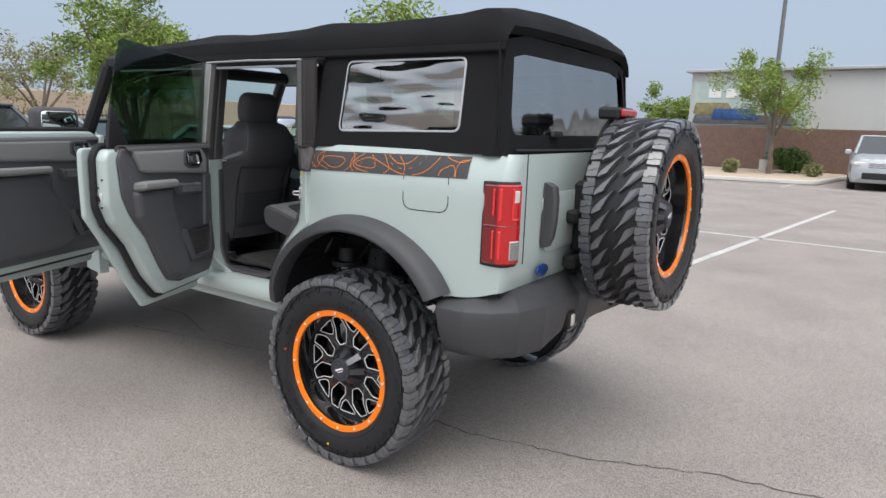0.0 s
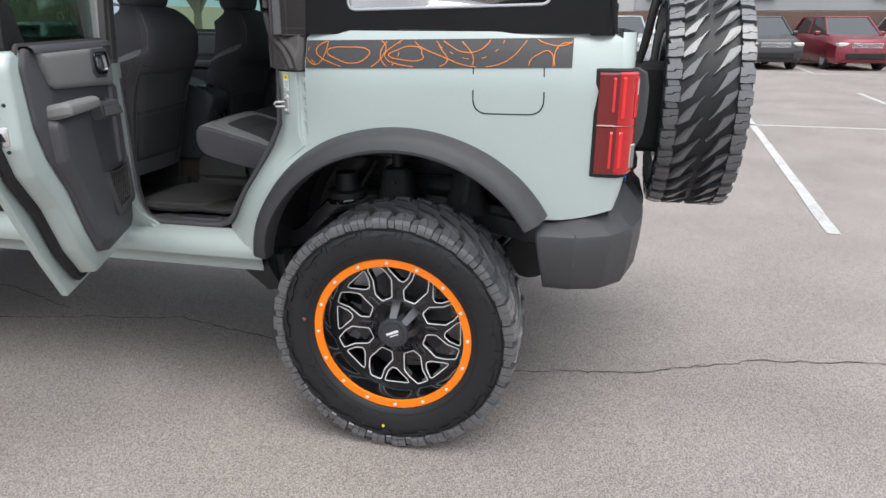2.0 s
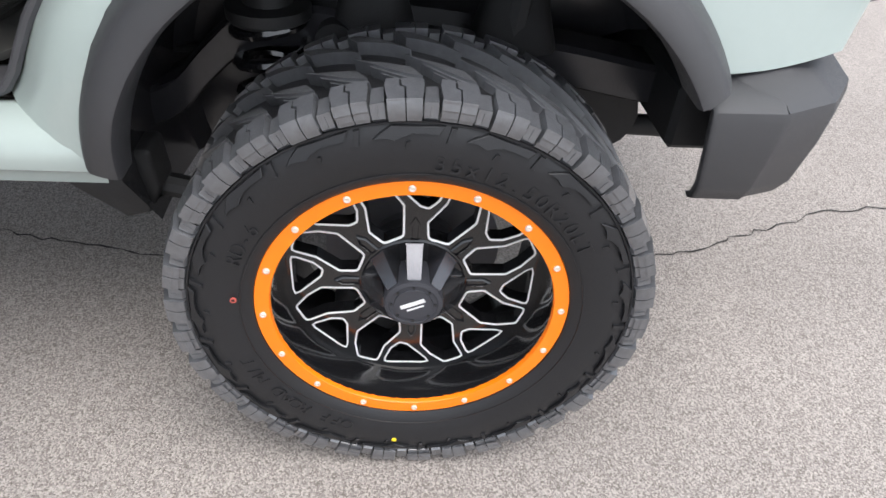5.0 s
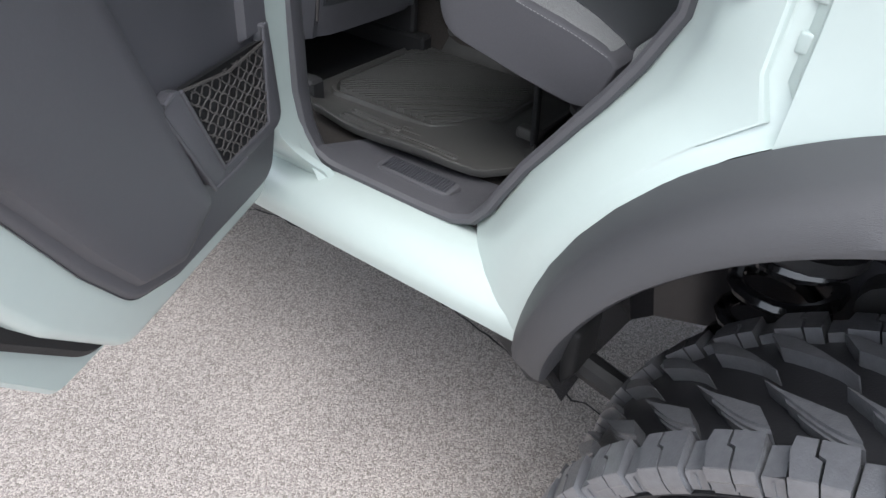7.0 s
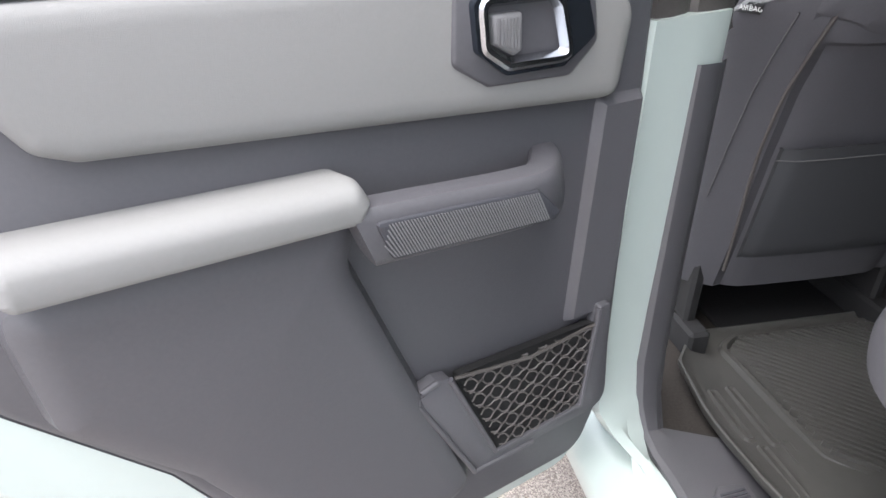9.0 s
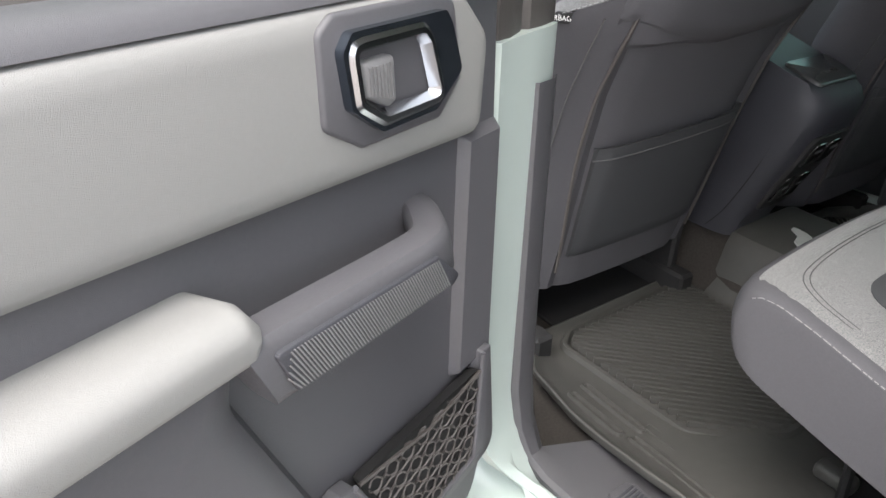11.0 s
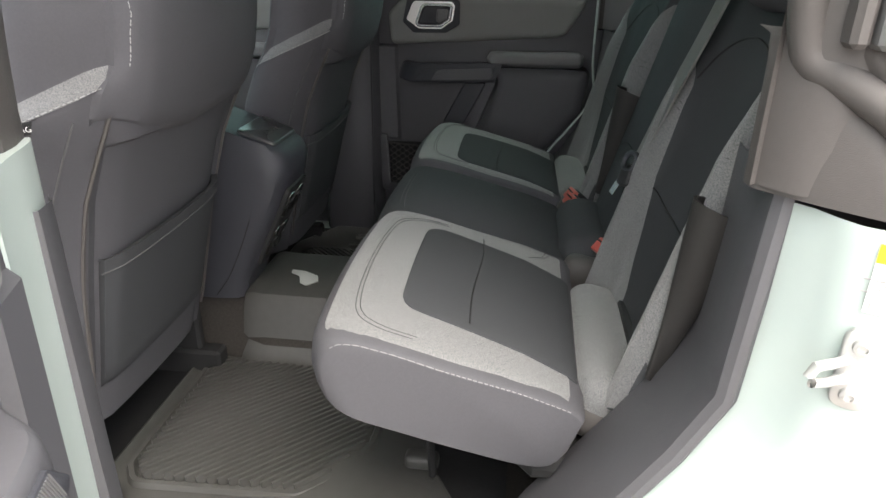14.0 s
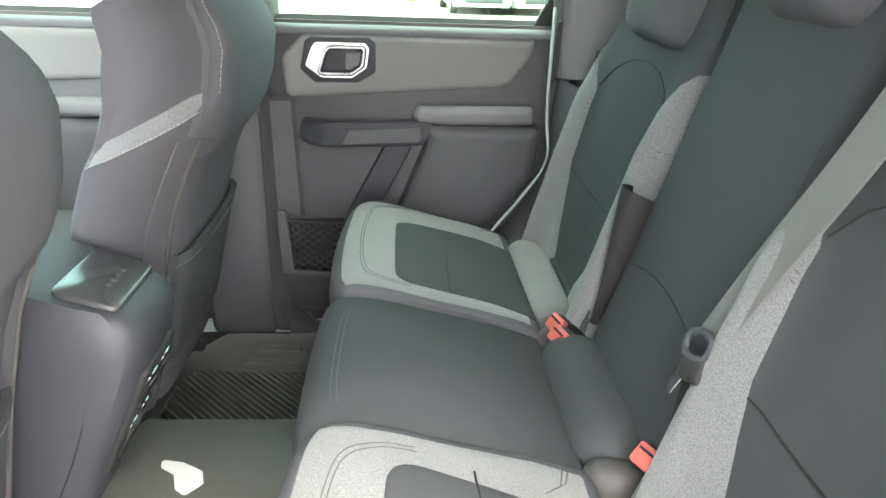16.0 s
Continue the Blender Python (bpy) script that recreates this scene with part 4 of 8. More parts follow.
tube(bm, [(0.30, -0.42, 0.60), (-0.45, -0.42, 0.60)], 0.09, 16)
part("silencer", bm, UNDER, suv)
bm = bmesh.new()
box(bm, (-0.70, -0.60, 0.655), (0.70, -0.48, 0.79), 0.012)
part("rear_crossmember", bm, UNDER, suv, "black frame member behind the rear axle")
bm = bmesh.new()
box(bm, (-0.43, -0.62, 0.70), (0.43, 3.5, 0.715), 0.003)
part("underbody", bm, BLACK, suv)

# Rear bumper: two plastic corners and a centre beam, lofted through plan outlines.
def bumper():
    bm = bmesh.new()
    half = [(-0.66, -0.69), (-0.76, -0.64), (-0.820, -0.56), (-0.836, -0.478), (-0.862, -0.470), (-0.858, -0.60), (-0.805, -0.71), (-0.705, -0.785), (-0.55, -0.825), (-0.37, -0.84)]
    mid = [(-0.34, -0.82), (-0.19, -0.82), (-0.16, -0.855)]
    left = half + mid
    plan = left + [(-x, y) for x, y in reversed(left)]
    n = len(left)
    rads = [0, 0.03, 0.03, 0.004, 0.012, 0.05, 0.04, 0.022, 0.05, 0.012, 0.012, 0.012, 0.012]
    ring_pts = rounded(plan, rads + rads[::-1], 4)
    rows = []
    for z, k, dy in ((0.622, 0.945, 0.038), (0.630, 0.960, 0.026), (0.660, 0.976, 0.014), (0.73, 0.993, 0.004), (0.796, 1.0, 0.0), (0.815, 0.996, 0.003), (0.828, 0.980, 0.016), (0.838, 0.92, 0.070), (0.842, 0.89, 0.085)):
        ring = []
        for x, y in ring_pts:
            fore = max(0.0, min(1.0, (y + 0.60) / 0.15))
            yy = y - 0.050 * fore * max(0.0, (0.78 - z) / 0.18)
            drop = -0.012 * max(0.0, min(1.0, (0.40 - abs(x)) / 0.10)) if z > 0.79 else 0.0
            drop += 0.050 * max(0.0, min(1.0, (-y - 0.60) / 0.14)) * (1.0 if z > 0.835 else 0.0)
            climb = (-0.018 * max(0.0, min(1.0, (-y - 0.56) / 0.2)) if abs(x) > 0.42 else 0.03) if z < 0.665 else 0.0
            ring.append(Vector((x * k, yy + (dy if y < -0.60 else dy * 0.3), z + drop + climb)))
        rows.append(ring)
    loft(bm, rows, True, (True, True))
    return bm


part("rear_bumper", bumper(), FLARE, suv, "black moulded plastic rear bumper")
for x in (-0.27, 0.27):
    bm = bmesh.new()
    slab(bm, rounded([(x - 0.035, 0.655), (x + 0.035, 0.655), (x + 0.035, 0.735), (x - 0.035, 0.735)], 0.01), back_xz, -0.80, -0.830, 0.006)
    lampb = part("bumper_lamp", bm, BLACK, suv)
    bm = bmesh.new()
    slab(bm, rounded([(x - 0.018, 0.668), (x + 0.018, 0.668), (x + 0.018, 0.722), (x - 0.018, 0.722)], 0.006), back_xz, -0.828, -0.834, 0.002)
    part("lens", bm, CLEAR_LENS, lampb)

# Tail lamps wrap the corner.
def wrap(bm, s, z0, z1, a0, a1, d0, d1, n=12, taper=0.0):
    """A curved block on the rear corner, from arc place a0 to a1 (0 on the flank, 1 on the back)."""
    def at(t, z, d):
        w = side_x(-0.66, z)
        if t < 0.45:
            y = -0.612 - 0.088 * t / 0.45
            return Vector((s * (w + d), y, z))
        q = (t - 0.45) / 0.55
        ang = radians(90 * min(1, q / 0.5))
        ex = max(0.0, q - 0.5) / 0.5 * 0.07
        return Vector((s * (w - 0.06 + (0.06 + d) * math.cos(ang) - ex), -0.70 - (0.045 + d) * math.sin(ang), z))
    rows = []
    for i in range(n + 1):
        t = a0 + (a1 - a0) * i / n
        b = 0.006
        rows.append([at(t, z0, d0), at(t, z0, d1 - b), at(t, z0 + b, d1), at(t, z1 - b, d1), at(t, z1, d1 - b), at(t, z1, d0)])
    loft(bm, rows, True, (True, True))


for s in (-1, 1):
    bm = bmesh.new()
    wrap(bm, s, 1.000, 1.340, 0.08, 0.775, -0.01, 0.007)
    lamp = part("tail_lamp", bm, BLACK, suv, "red tail lamp with black surround")
    bm = bmesh.new()
    wrap(bm, s, 1.012, 1.328, 0.14, 0.44, -0.005, 0.014)
    part("side_lens", bm, DARK_RED, lamp)
    bm = bmesh.new()
    wrap(bm, s, 1.012, 1.330, 0.44, 0.76, -0.005, 0.016)
    part("rear_lens", bm, RED_LENS, lamp)
    bm = bmesh.new()
    wrap(bm, s, 1.012, 1.330, 0.435, 0.455, 0.0, 0.0172, 3)
    part("lens_divider", bm, DARK_RED, lamp)
    bm = bmesh.new()
    wrap(bm, s, 1.160, 1.172, 0.14, 0.76, 0.0, 0.0168, 12)
    part("lens_divider", bm, DARK_RED, lamp)
    for z0, z1, a0, a1 in ((1.185, 1.318, 0.62, 0.645), (1.185, 1.318, 0.715, 0.74), (1.185, 1.200, 0.645, 0.715), (1.205, 1.315, 0.36, 0.40), (1.030, 1.150, 0.36, 0.40), (1.030, 1.150, 0.48, 0.51), (1.185, 1.318, 0.48, 0.51)):
        bm = bmesh.new()
        wrap(bm, s, z0, z1, a0, a1, 0.0, 0.0178, 6)
        part("light_bar", bm, RED_GLOW, lamp)
    bm = bmesh.new()
    wrap(bm, s, 1.028, 1.110, 0.61, 0.735, 0.0, 0.0185, 6)
    clear = part("reversing_lens", bm, CLEAR_LENS, lamp, "clear ribbed reversing lens")
    for k in range(7):
        bm = bmesh.new()
        wrap(bm, s, 1.034 + 0.0105 * k, 1.0365 + 0.0105 * k, 0.618, 0.728, 0.0, 0.0195, 6)
        part("lens_rib", bm, TRIM_LIGHT, clear)
    bm = bmesh.new()
    wrap(bm, s, 1.255, 1.310, 0.648, 0.712, 0.0, 0.0178, 6)
    part("turn_lens", bm, CLEAR_LENS, lamp)


# ---- soft top ----
def roof_x(z):
    """Half width of the soft top's side at a height."""
    return 0.745 - 0.075 * (z - BELT) / 0.42


def top_row(y, drop=0.0):
    """Half outline of the roof across the car at y: from the seam up and over."""
    bow = 0.018 * math.cos(math.pi * (y - 0.33) / 0.9) ** 8 + 0.032 * max(0.0, min(1.0, (1.2 - y) / 1.8))
    fall = 0.05 * max(0.0, (y - 1.2) / 1.0) ** 2
    pts = [(0.682, 1.845), (0.686, 1.875), (0.676, 1.935), (0.63, 1.972), (0.50, 1.992), (0.25, 2.008), (0.0, 2.013)]
    return [(x, z + (bow if z > 1.95 else bow * 0.4) - fall * (1 if z > 1.9 else 0.5) - drop * (z - 1.845) / 0.15) for x, z in pts]


bm = bmesh.new()
rows = []
ys = [-0.655, -0.65, -0.63, -0.58, -0.52, -0.40, -0.25, -0.10, 0.05, 0.18, 0.26, 0.33, 0.40, 0.50, 0.65, 0.8, 1.0, 1.2, 1.4, 1.6, 1.8, 2.0, 2.10]
for y in ys:
    k = max(0.0, (-0.52 - y) / 0.135)
    half = top_row(y, 0.085 * k ** 3)
    rows.append([Vector((-x, y, z)) for x, z in half] + [Vector((x, y, z)) for x, z in half[-2::-1]])
loft(bm, rows, False)
lining_rows = [[p + Vector((0.012 if p.x < 0 else -0.012 if p.x > 0 else 0, 0, -0.02)) for p in r] for r in rows[5:]]
# The closed lower lip.
loft(bm, [rows[0], [p + Vector((0, 0.03, -0.03)) for p in rows[0]]], False)
roof = part("canvas_roof", bm, CANVAS, suv, "black canvas soft roof stretched over bows")
# Unseen pale sheet under the roof, added to throw light back into the cabin.
bm = bmesh.new()
loft(bm, lining_rows, False)
part("bounce_lining", bm, BOUNCE_LINING, suv, "unseen pale lining added to bounce light into the cabin")
for y in (-0.30, 0.33, 1.10):
    bm = bmesh.new()
    half = top_row(y)
    tube(bm, [(-x * 0.965, y, z - 0.035) for x, z in half[1:]] + [(x * 0.965, y, z - 0.035) for x, z in half[-2:0:-1]], 0.012, 8)
    part("roof_bow", bm, BLACK, suv)
# Seam tape along the roof's edge.
for s in (-1, 1):
    bm = bmesh.new()
    rows = [[Vector((s * 0.690, y, 1.842)), Vector((s * 0.694, y, 1.850)), Vector((s * 0.690, y, 1.872)), Vector((s * 0.684, y, 1.874))] for y in ys[:-1]]
    loft(bm, rows, False)
    part("seam_tape", bm, CANVAS, suv)
    bm = bmesh.new()
    box(bm, (s * 0.70 - 0.025, 0.33, 1.805), (s * 0.70 + 0.02, 2.1, 1.842), 0.008)
    part("roof_rail", bm, CANVAS, suv)
    bm = bmesh.new()
    box(bm, (s * 0.722 - 0.004, 0.33, 1.80), (s * 0.722 + 0.002, 2.0, 1.812), 0.002)
    part("rail_trim", bm, METAL_GREY, suv)


def wavy(name, wave, gloss, tint, deep=0.05):
    """Clear vinyl sheet, slack and wavy, with a grey cast."""
    m = bpy.data.materials.new(name)
    m.use_nodes = True
    n, l = m.node_tree.nodes, m.node_tree.links
    n.remove(n["Principled BSDF"])
    tr, gl, mx, fr = n.new("ShaderNodeBsdfTransparent"), n.new("ShaderNodeBsdfGlossy"), n.new("ShaderNodeMixShader"), n.new("ShaderNodeFresnel")
    tr.inputs[0].default_value = (*tint, 1)
    gl.inputs["Roughness"].default_value = 0.06
    fr.inputs[0].default_value = gloss
    co, mp, nz, bp = n.new("ShaderNodeTexCoord"), n.new("ShaderNodeMapping"), n.new("ShaderNodeTexNoise"), n.new("ShaderNodeBump")
    mp.inputs["Scale"].default_value = wave
    nz.inputs["Scale"].default_value, nz.inputs["Detail"].default_value = 2.2, 0.5
    bp.inputs["Strength"].default_value, bp.inputs["Distance"].default_value = 1.0, deep
    l.new(co.outputs["Object"], mp.inputs[0]), l.new(mp.outputs[0], nz.inputs["Vector"])
    l.new(nz.outputs[0], bp.inputs["Height"])
    l.new(bp.outputs[0], gl.inputs["Normal"]), l.new(bp.outputs[0], fr.inputs["Normal"])
    l.new(fr.outputs[0], mx.inputs[0]), l.new(tr.outputs[0], mx.inputs[1]), l.new(gl.outputs[0], mx.inputs[2])
    l.new(mx.outputs[0], n["Material Output"].inputs[0])
    return m


VINYL = wavy("wavy_clear_vinyl", (1.0, 1.3, 5.5), 4.2, (0.36, 0.36, 0.37), 0.09)
VINYL_BACK = wavy("clear_vinyl", (2.6, 1.0, 0.8), 6.0, (0.14, 0.15, 0.16), 0.02)

for s in (-1, 1):
    def slope(a, b, d, s=s):
        return Vector((s * (roof_x(b) + d), a, b))

    bm = bmesh.new()
    outline = rounded([(0.335, BELT - 0.012), (-0.655, BELT - 0.004), (-0.645, 1.865), (0.335, 1.85)], [0.005, 0.02, 0.02, 0.005])
    window = rounded([(0.192, 1.505), (-0.478, 1.522), (-0.470, 1.828), (0.182, 1.826)], 0.035, 5)
    holed(bm, outline, [window], slope, -0.008, 0.0)
    quarter = part("canvas_quarter", bm, CANVAS, suv, "black canvas side with a clear vinyl window")
    bm = bmesh.new()
    grid = [[slope(0.205 - 0.70 * i / 12, 1.495 + 0.345 * j / 8, -0.004) for i in range(13)] for j in range(9)]
    loft(bm, grid, False)
    pane = part("vinyl_window", bm, VINYL, quarter, "slack wavy clear vinyl window")
    pane.visible_shadow = False
    bm = bmesh.new()
    w = window
    loft(bm, [[slope(p.x, p.y, d) for p in q] for q, d in ((w, 0.0005), (inset(w, 0.003), 0.003), (inset(w, 0.009), 0.002))], True)
    part("window_welt", bm, METAL_GREY, quarter, "pale welded window edge")
    bm = bmesh.new()
    tube(bm, [(s * (side_x(y, BELT) - 0.01), y, BELT + 0.002) for y in (0.33, 0.0, -0.3, -0.55, -0.68)], 0.008, 6)
    part("belt_welt", bm, BLACK, suv)

bm = bmesh.new()


def aft(a, b, d):
    return Vector((a * (1 - 0.09 * (b - BELT)), -0.672 + 0.10 * (b - BELT) - d, b))


holed(bm, rounded([(-0.735, BELT - 0.01), (0.735, BELT - 0.01), (0.722, 1.88), (0.5, 1.925), (-0.5, 1.925), (-0.722, 1.88)], 0.02), [rounded([(-0.62, 1.52), (0.62, 1.52), (0.68, 1.815), (0.5, 1.85), (-0.5, 1.85), (-0.68, 1.815)], 0.04)], aft, -0.008, 0.0)
back = part("canvas_back", bm, CANVAS, suv, "black canvas back with a clear vinyl window")
bm = bmesh.new()
loft(bm, [[aft(-0.69 + 1.38 * i / 10, 1.505 + 0.36 * j / 6, -0.004) for i in range(11)] for j in range(7)], False)
part("vinyl_window", bm, VINYL_BACK, back).visible_shadow = False
# The corner strip where side and back canvas meet.
for s in (-1, 1):
    bm = bmesh.new()
    rows = []
    for i in range(9):
        z = BELT - 0.01 + 0.435 * i / 8
        x = roof_x(z)
        rows.append([Vector((s * x, -0.60, z)), Vector((s * (x + 0.003), -0.635, z)), Vector((s * (x - 0.008), -0.665 + 0.08 * (z - BELT), z)), Vector((s * (x - 0.035), -0.680 + 0.10 * (z - BELT), z)), Vector((s * (x - 0.07), -0.684 + 0.10 * (z - BELT), z))])
    loft(bm, rows, False)
    part("canvas_corner", bm, CANVAS, suv)
bm = bmesh.new()
tube(bm, [aft(-0.61, 1.455, 0.002), aft(0, 1.45, 0.006), aft(0.61, 1.455, 0.002)], 0.009, 6)
part("back_welt", bm, BLACK, suv)
# Rear window wiper-less grab tab and the high brake lamp on its arm.
bm = bmesh.new()
slab(bm, rounded([(-0.30, 1.51), (-0.18, 1.51), (-0.20, 1.54), (-0.28, 1.54)], 0.015), back_xz, -0.672, -0.69, 0.004)
part("pull_tab", bm, BLACK, suv)


# ---- wheels ----
def make_wheel(name, m, label, parent, steer=0.0, phase=0.0, spare=False):
    """A wheel whose outer face looks along the local +z of m; its ring plane lies at z = 0."""
    bm = bmesh.new()
    barrel = [(0.256, -0.002), (0.254, -0.012), (0.2515, -0.022), (0.2495, -0.075), (0.243, -0.10), (0.228, -0.22), (0.25, -0.255), (0.262, -0.26), (0.262, -0.25)]
    revolve(bm, barrel, m, 64)
    wheel = part(name, bm, GLOSS_BLACK, parent, label)
    # Tyre carcass.
    bm = bmesh.new()
    half = [(0.262, -0.020), (0.280, -0.012), (0.2835, 0.004), (0.290, 0.009), (0.300, 0.014), (0.322, 0.0205), (0.350, 0.023), (0.372, 0.020), (0.392, 0.012), (0.406, 0.000), (0.4135, -0.014), (0.4155, -0.035)]
    mid = -0.128
    prof = half + [(0.4160, -0.08), (0.4162, mid), (0.4160, 2 * mid + 0.08)] + [(r, 2 * mid - z) for r, z in reversed(half)]
    revolve(bm, prof, m, 96)
    # Moulded rings and side lugs.
    revolve(bm, [(0.388, 0.012), (0.3895, 0.0165), (0.392, 0.0165), (0.394, 0.010)], m, 96)
    revolve(bm, [(0.302, 0.013), (0.303, 0.0170), (0.305, 0.0170), (0.306, 0.014)], m, 96)
    carcass = part("tyre", bm, RUBBER, wheel, "mud-terrain tyre with chunky tread")
    bm = bmesh.new()
    N = 34

    def on_tread(across, th, r):
        return m @ Vector((r * math.cos(th), r * math.sin(th), mid + across))

    def lug(pts, r0, r1, shrink=0.86):
        """A tread block; pts are (across, turn in pitches)."""
        cx, cy = sum(p[0] for p in pts) / len(pts), sum(p[1] for p in pts) / len(pts)
        low = [on_tread(a, th * 2 * math.pi / N, r0 - 0.09 * max(0, abs(a) - 0.112) - 3.2 * max(0, abs(a) - 0.112) ** 2) for a, th in pts]
        top = [on_tread(cx + (a - cx) * 0.94, (cy + (th - cy) * shrink) * 2 * math.pi / N, r1 - 0.10 * max(0, abs(a) - 0.112) - 3.2 * max(0, abs(a) - 0.112) ** 2) for a, th in pts]
        loft(bm, [low, top], True, (False, True))

    for i in range(N):
        for s, o in ((1, 0.0), (-1, 0.5)):
            b = i + o + phase
            k = 0.018 if i % 2 else 0.0
            def run(pts):
                """Both halves of the tread are alike when turned half round."""
                return [(s * a, b + s * t) for a, t in pts]
            # Shoulder block in two halves with a bent sipe, then its foot down the sidewall.
            lug(run([(0.096, -0.02), (0.118, -0.05), (0.150, -0.02), (0.150, 0.285), (0.122, 0.285), (0.118, 0.375), (0.096, 0.385)]), 0.411, 0.4375, 0.95)
            lug(run([(0.096, 0.405), (0.121, 0.395), (0.125, 0.305), (0.150, 0.305), (0.150, 0.62), (0.118, 0.68), (0.096, 0.66)]), 0.411, 0.4375, 0.95)
            # Long crescent lug: blunt beside the shoulder, drawn out to a tip past the middle.
            outer, inner = [], []
            for j in range(9):
                t = j / 8
                w = 0.019 * (1 - t) ** 0.5 * (0.55 + 0.45 * math.sin(math.pi * min(1.0, t + 0.25)))
                a = 0.074 - 0.066 * t ** 1.35
                q = -0.05 + 1.35 * t
                outer.append((a + w, q + 0.02))
                inner.append((a - w, q + 0.24 * (1 - t) ** 0.7))
            lug(run(outer + inner[::-1]), 0.411, 0.4368, 0.97)
            # Terraces step down from the crescent's outer side.
            lug(run([(p[0] + 0.0065, p[1] - 0.035) for p in outer[:7]] + [(p[0] - 0.002, p[1] + 0.01) for p in outer[6::-1]]), 0.411, 0.4325, 0.98)
            lug(run([(p[0] + 0.0120, p[1] - 0.065) for p in outer[1:6]] + [(p[0] + 0.004, p[1] - 0.02) for p in outer[5:0:-1]]), 0.411, 0.4285, 0.98)
            # A lower lug stands between the shoulder blocks.
            lug(run([(0.100, 0.70), (0.140, 0.68), (0.146, 0.96), (0.104, 0.93)]), 0.411, 0.4275, 0.97)
    # The blocks run on down the sidewall, each half by itself, with the low lug's foot between them.
    ornament = bmesh.new()
    for i in range(N):
        for s in ((1,) if not spare else (1, -1)):
            zt = (lambda z: z) if s > 0 else (lambda z: 2 * mid - z)
            b = i + phase + (0 if s > 0 else 0.5)

            def wall(r, z, th):
                return m @ Vector((r * math.cos(th), r * math.sin(th), zt(z)))
            short = 0.006 if i % 2 else 0.0
            for a0, a1, runs in ((-0.005, 0.282, ((0.4300, 0.0195), (0.4150, 0.0245 - short * 0.3), (0.4030, 0.0240 - short), (0.3955, 0.0215 - short * 0.6), (0.3930, 0.0120))),
                                 (0.306, 0.635, ((0.4300, 0.0195), (0.4150, 0.0245 - short * 0.3), (0.4030, 0.0240 - short), (0.3955, 0.0215 - short * 0.6), (0.3930, 0.0120))),
                                 (0.685, 0.955, ((0.4220, 0.0150), (0.4120, 0.0165), (0.3990, 0.0180), (0.3930, 0.0120)))):
                t0, t1 = (b + s * a0) * 2 * math.pi / N, (b + s * a1) * 2 * math.pi / N
                loft(bm, [[wall(r, z, t0), wall(r, z, t1)] for r, z in runs], False)
                for th in (t0, t1):
                    bm.faces.new([bm.verts.new(wall(r, z, th)) for r, z in runs] + [bm.verts.new(wall(r, z, th)) for r, z in ((0.400, 0.000), (0.420, -0.012))])
            # A thin raised line on the low foot.
            t0 = (b + s * 0.82) * 2 * math.pi / N
            loft(bm, [[wall(r, z + h, t0 + w) for r, z in ((0.418, 0.0160), (0.400, 0.0180))] for w, h in ((-0.003, 0.0), (-0.002, 0.0016), (0.002, 0.0016), (0.003, 0.0))], False)
            if i % 2 == 0:
                # Raised plate under the ring whose lower edge is cut in two hollow arcs, and the slanting ticks beside it.
                t0 = (b + 1.0) * 2 * math.pi / N
                shapes = [[(0.3885, 0.40), (0.3790, 0.14), (0.3710, -0.02), (0.3722, 0.14), (0.3705, 0.28), (0.3655, 0.44), (0.3720, 0.60), (0.3765, 0.82), (0.3780, 1.08), (0.3770, 1.40), (0.3885, 1.50)],
                          [(0.3870, 1.62), (0.3870, 1.74), (0.3640, 1.66), (0.3640, 1.56)], [(0.3640, 0.70), (0.3640, 0.78), (0.3540, 0.72), (0.3540, 0.65)]]
                for pts in shapes:
                    mid_r, mid_a = sum(p[0] for p in pts) / len(pts), sum(p[1] for p in pts) / len(pts)
                    ring = [[(r, t0 - a * 2 * math.pi / N) for r, a in pts], [(mid_r + (r - mid_r) * 0.94, t0 - (mid_a + (a - mid_a) * 0.96) * 2 * math.pi / N) for r, a in pts]]
                    loft(ornament, [[wall(r, z + (0.014 if r > 0.38 else 0.019), th) for r, th in q] for q, z in ((ring[0], 0.0), (ring[0], 0.0052), (ring[1], 0.0064))], True, (False, True))
    part("sidewall_pattern", ornament, RUBBER, wheel, "raised pointed pattern on the sidewall", smooth=20, kind="stuff")
    part("tread", bm, TREAD_SHEEN, wheel, smooth=25)
    # Orange ring with sixteen bolts.
    bm = bmesh.new()
    revolve(bm, [(0.2545, -0.010), (0.2545, -0.001), (0.2560, 0.0015), (0.2815, 0.0015), (0.2835, -0.001), (0.2835, -0.012)], m, 96)
    part("lip_ring", bm, ORANGE, wheel, "bright orange lip ring")
    bolt = None
    for k in range(16):
        a = 2 * math.pi * k / 16 + radians(2.0)
        mm = m @ Matrix.Rotation(a, 4, "Z") @ Matrix.Translation((0.2690, 0, 0.0015))
        if bolt is None:
            bm = bmesh.new()
            revolve(bm, [(0.0062, 0.0), (0.0062, 0.0028), (0.0050, 0.0040), (0.0028, 0.0040), (0.0024, 0.0026), (0.0004, 0.0026)], Matrix(), 12)
            me = bpy.data.meshes.new("bolt")
            bmesh.ops.recalc_face_normals(bm, faces=bm.faces)
            bm.to_mesh(me)
            bm.free()
            me.materials.append(BOLT)
            bolt = me
        ob = new("bolt", bolt)
        ob.parent = wheel
        ob.matrix_parent_inverse = wheel.matrix_world.inverted()
        ob.matrix_world = mm
    # Pierced face: eight big windows and eight small ones, milled along their edges.
    def polar(pts, turn):
        return [Vector((r * math.cos(radians(a + turn)), r * math.sin(radians(a + turn)))) for r, a in pts]

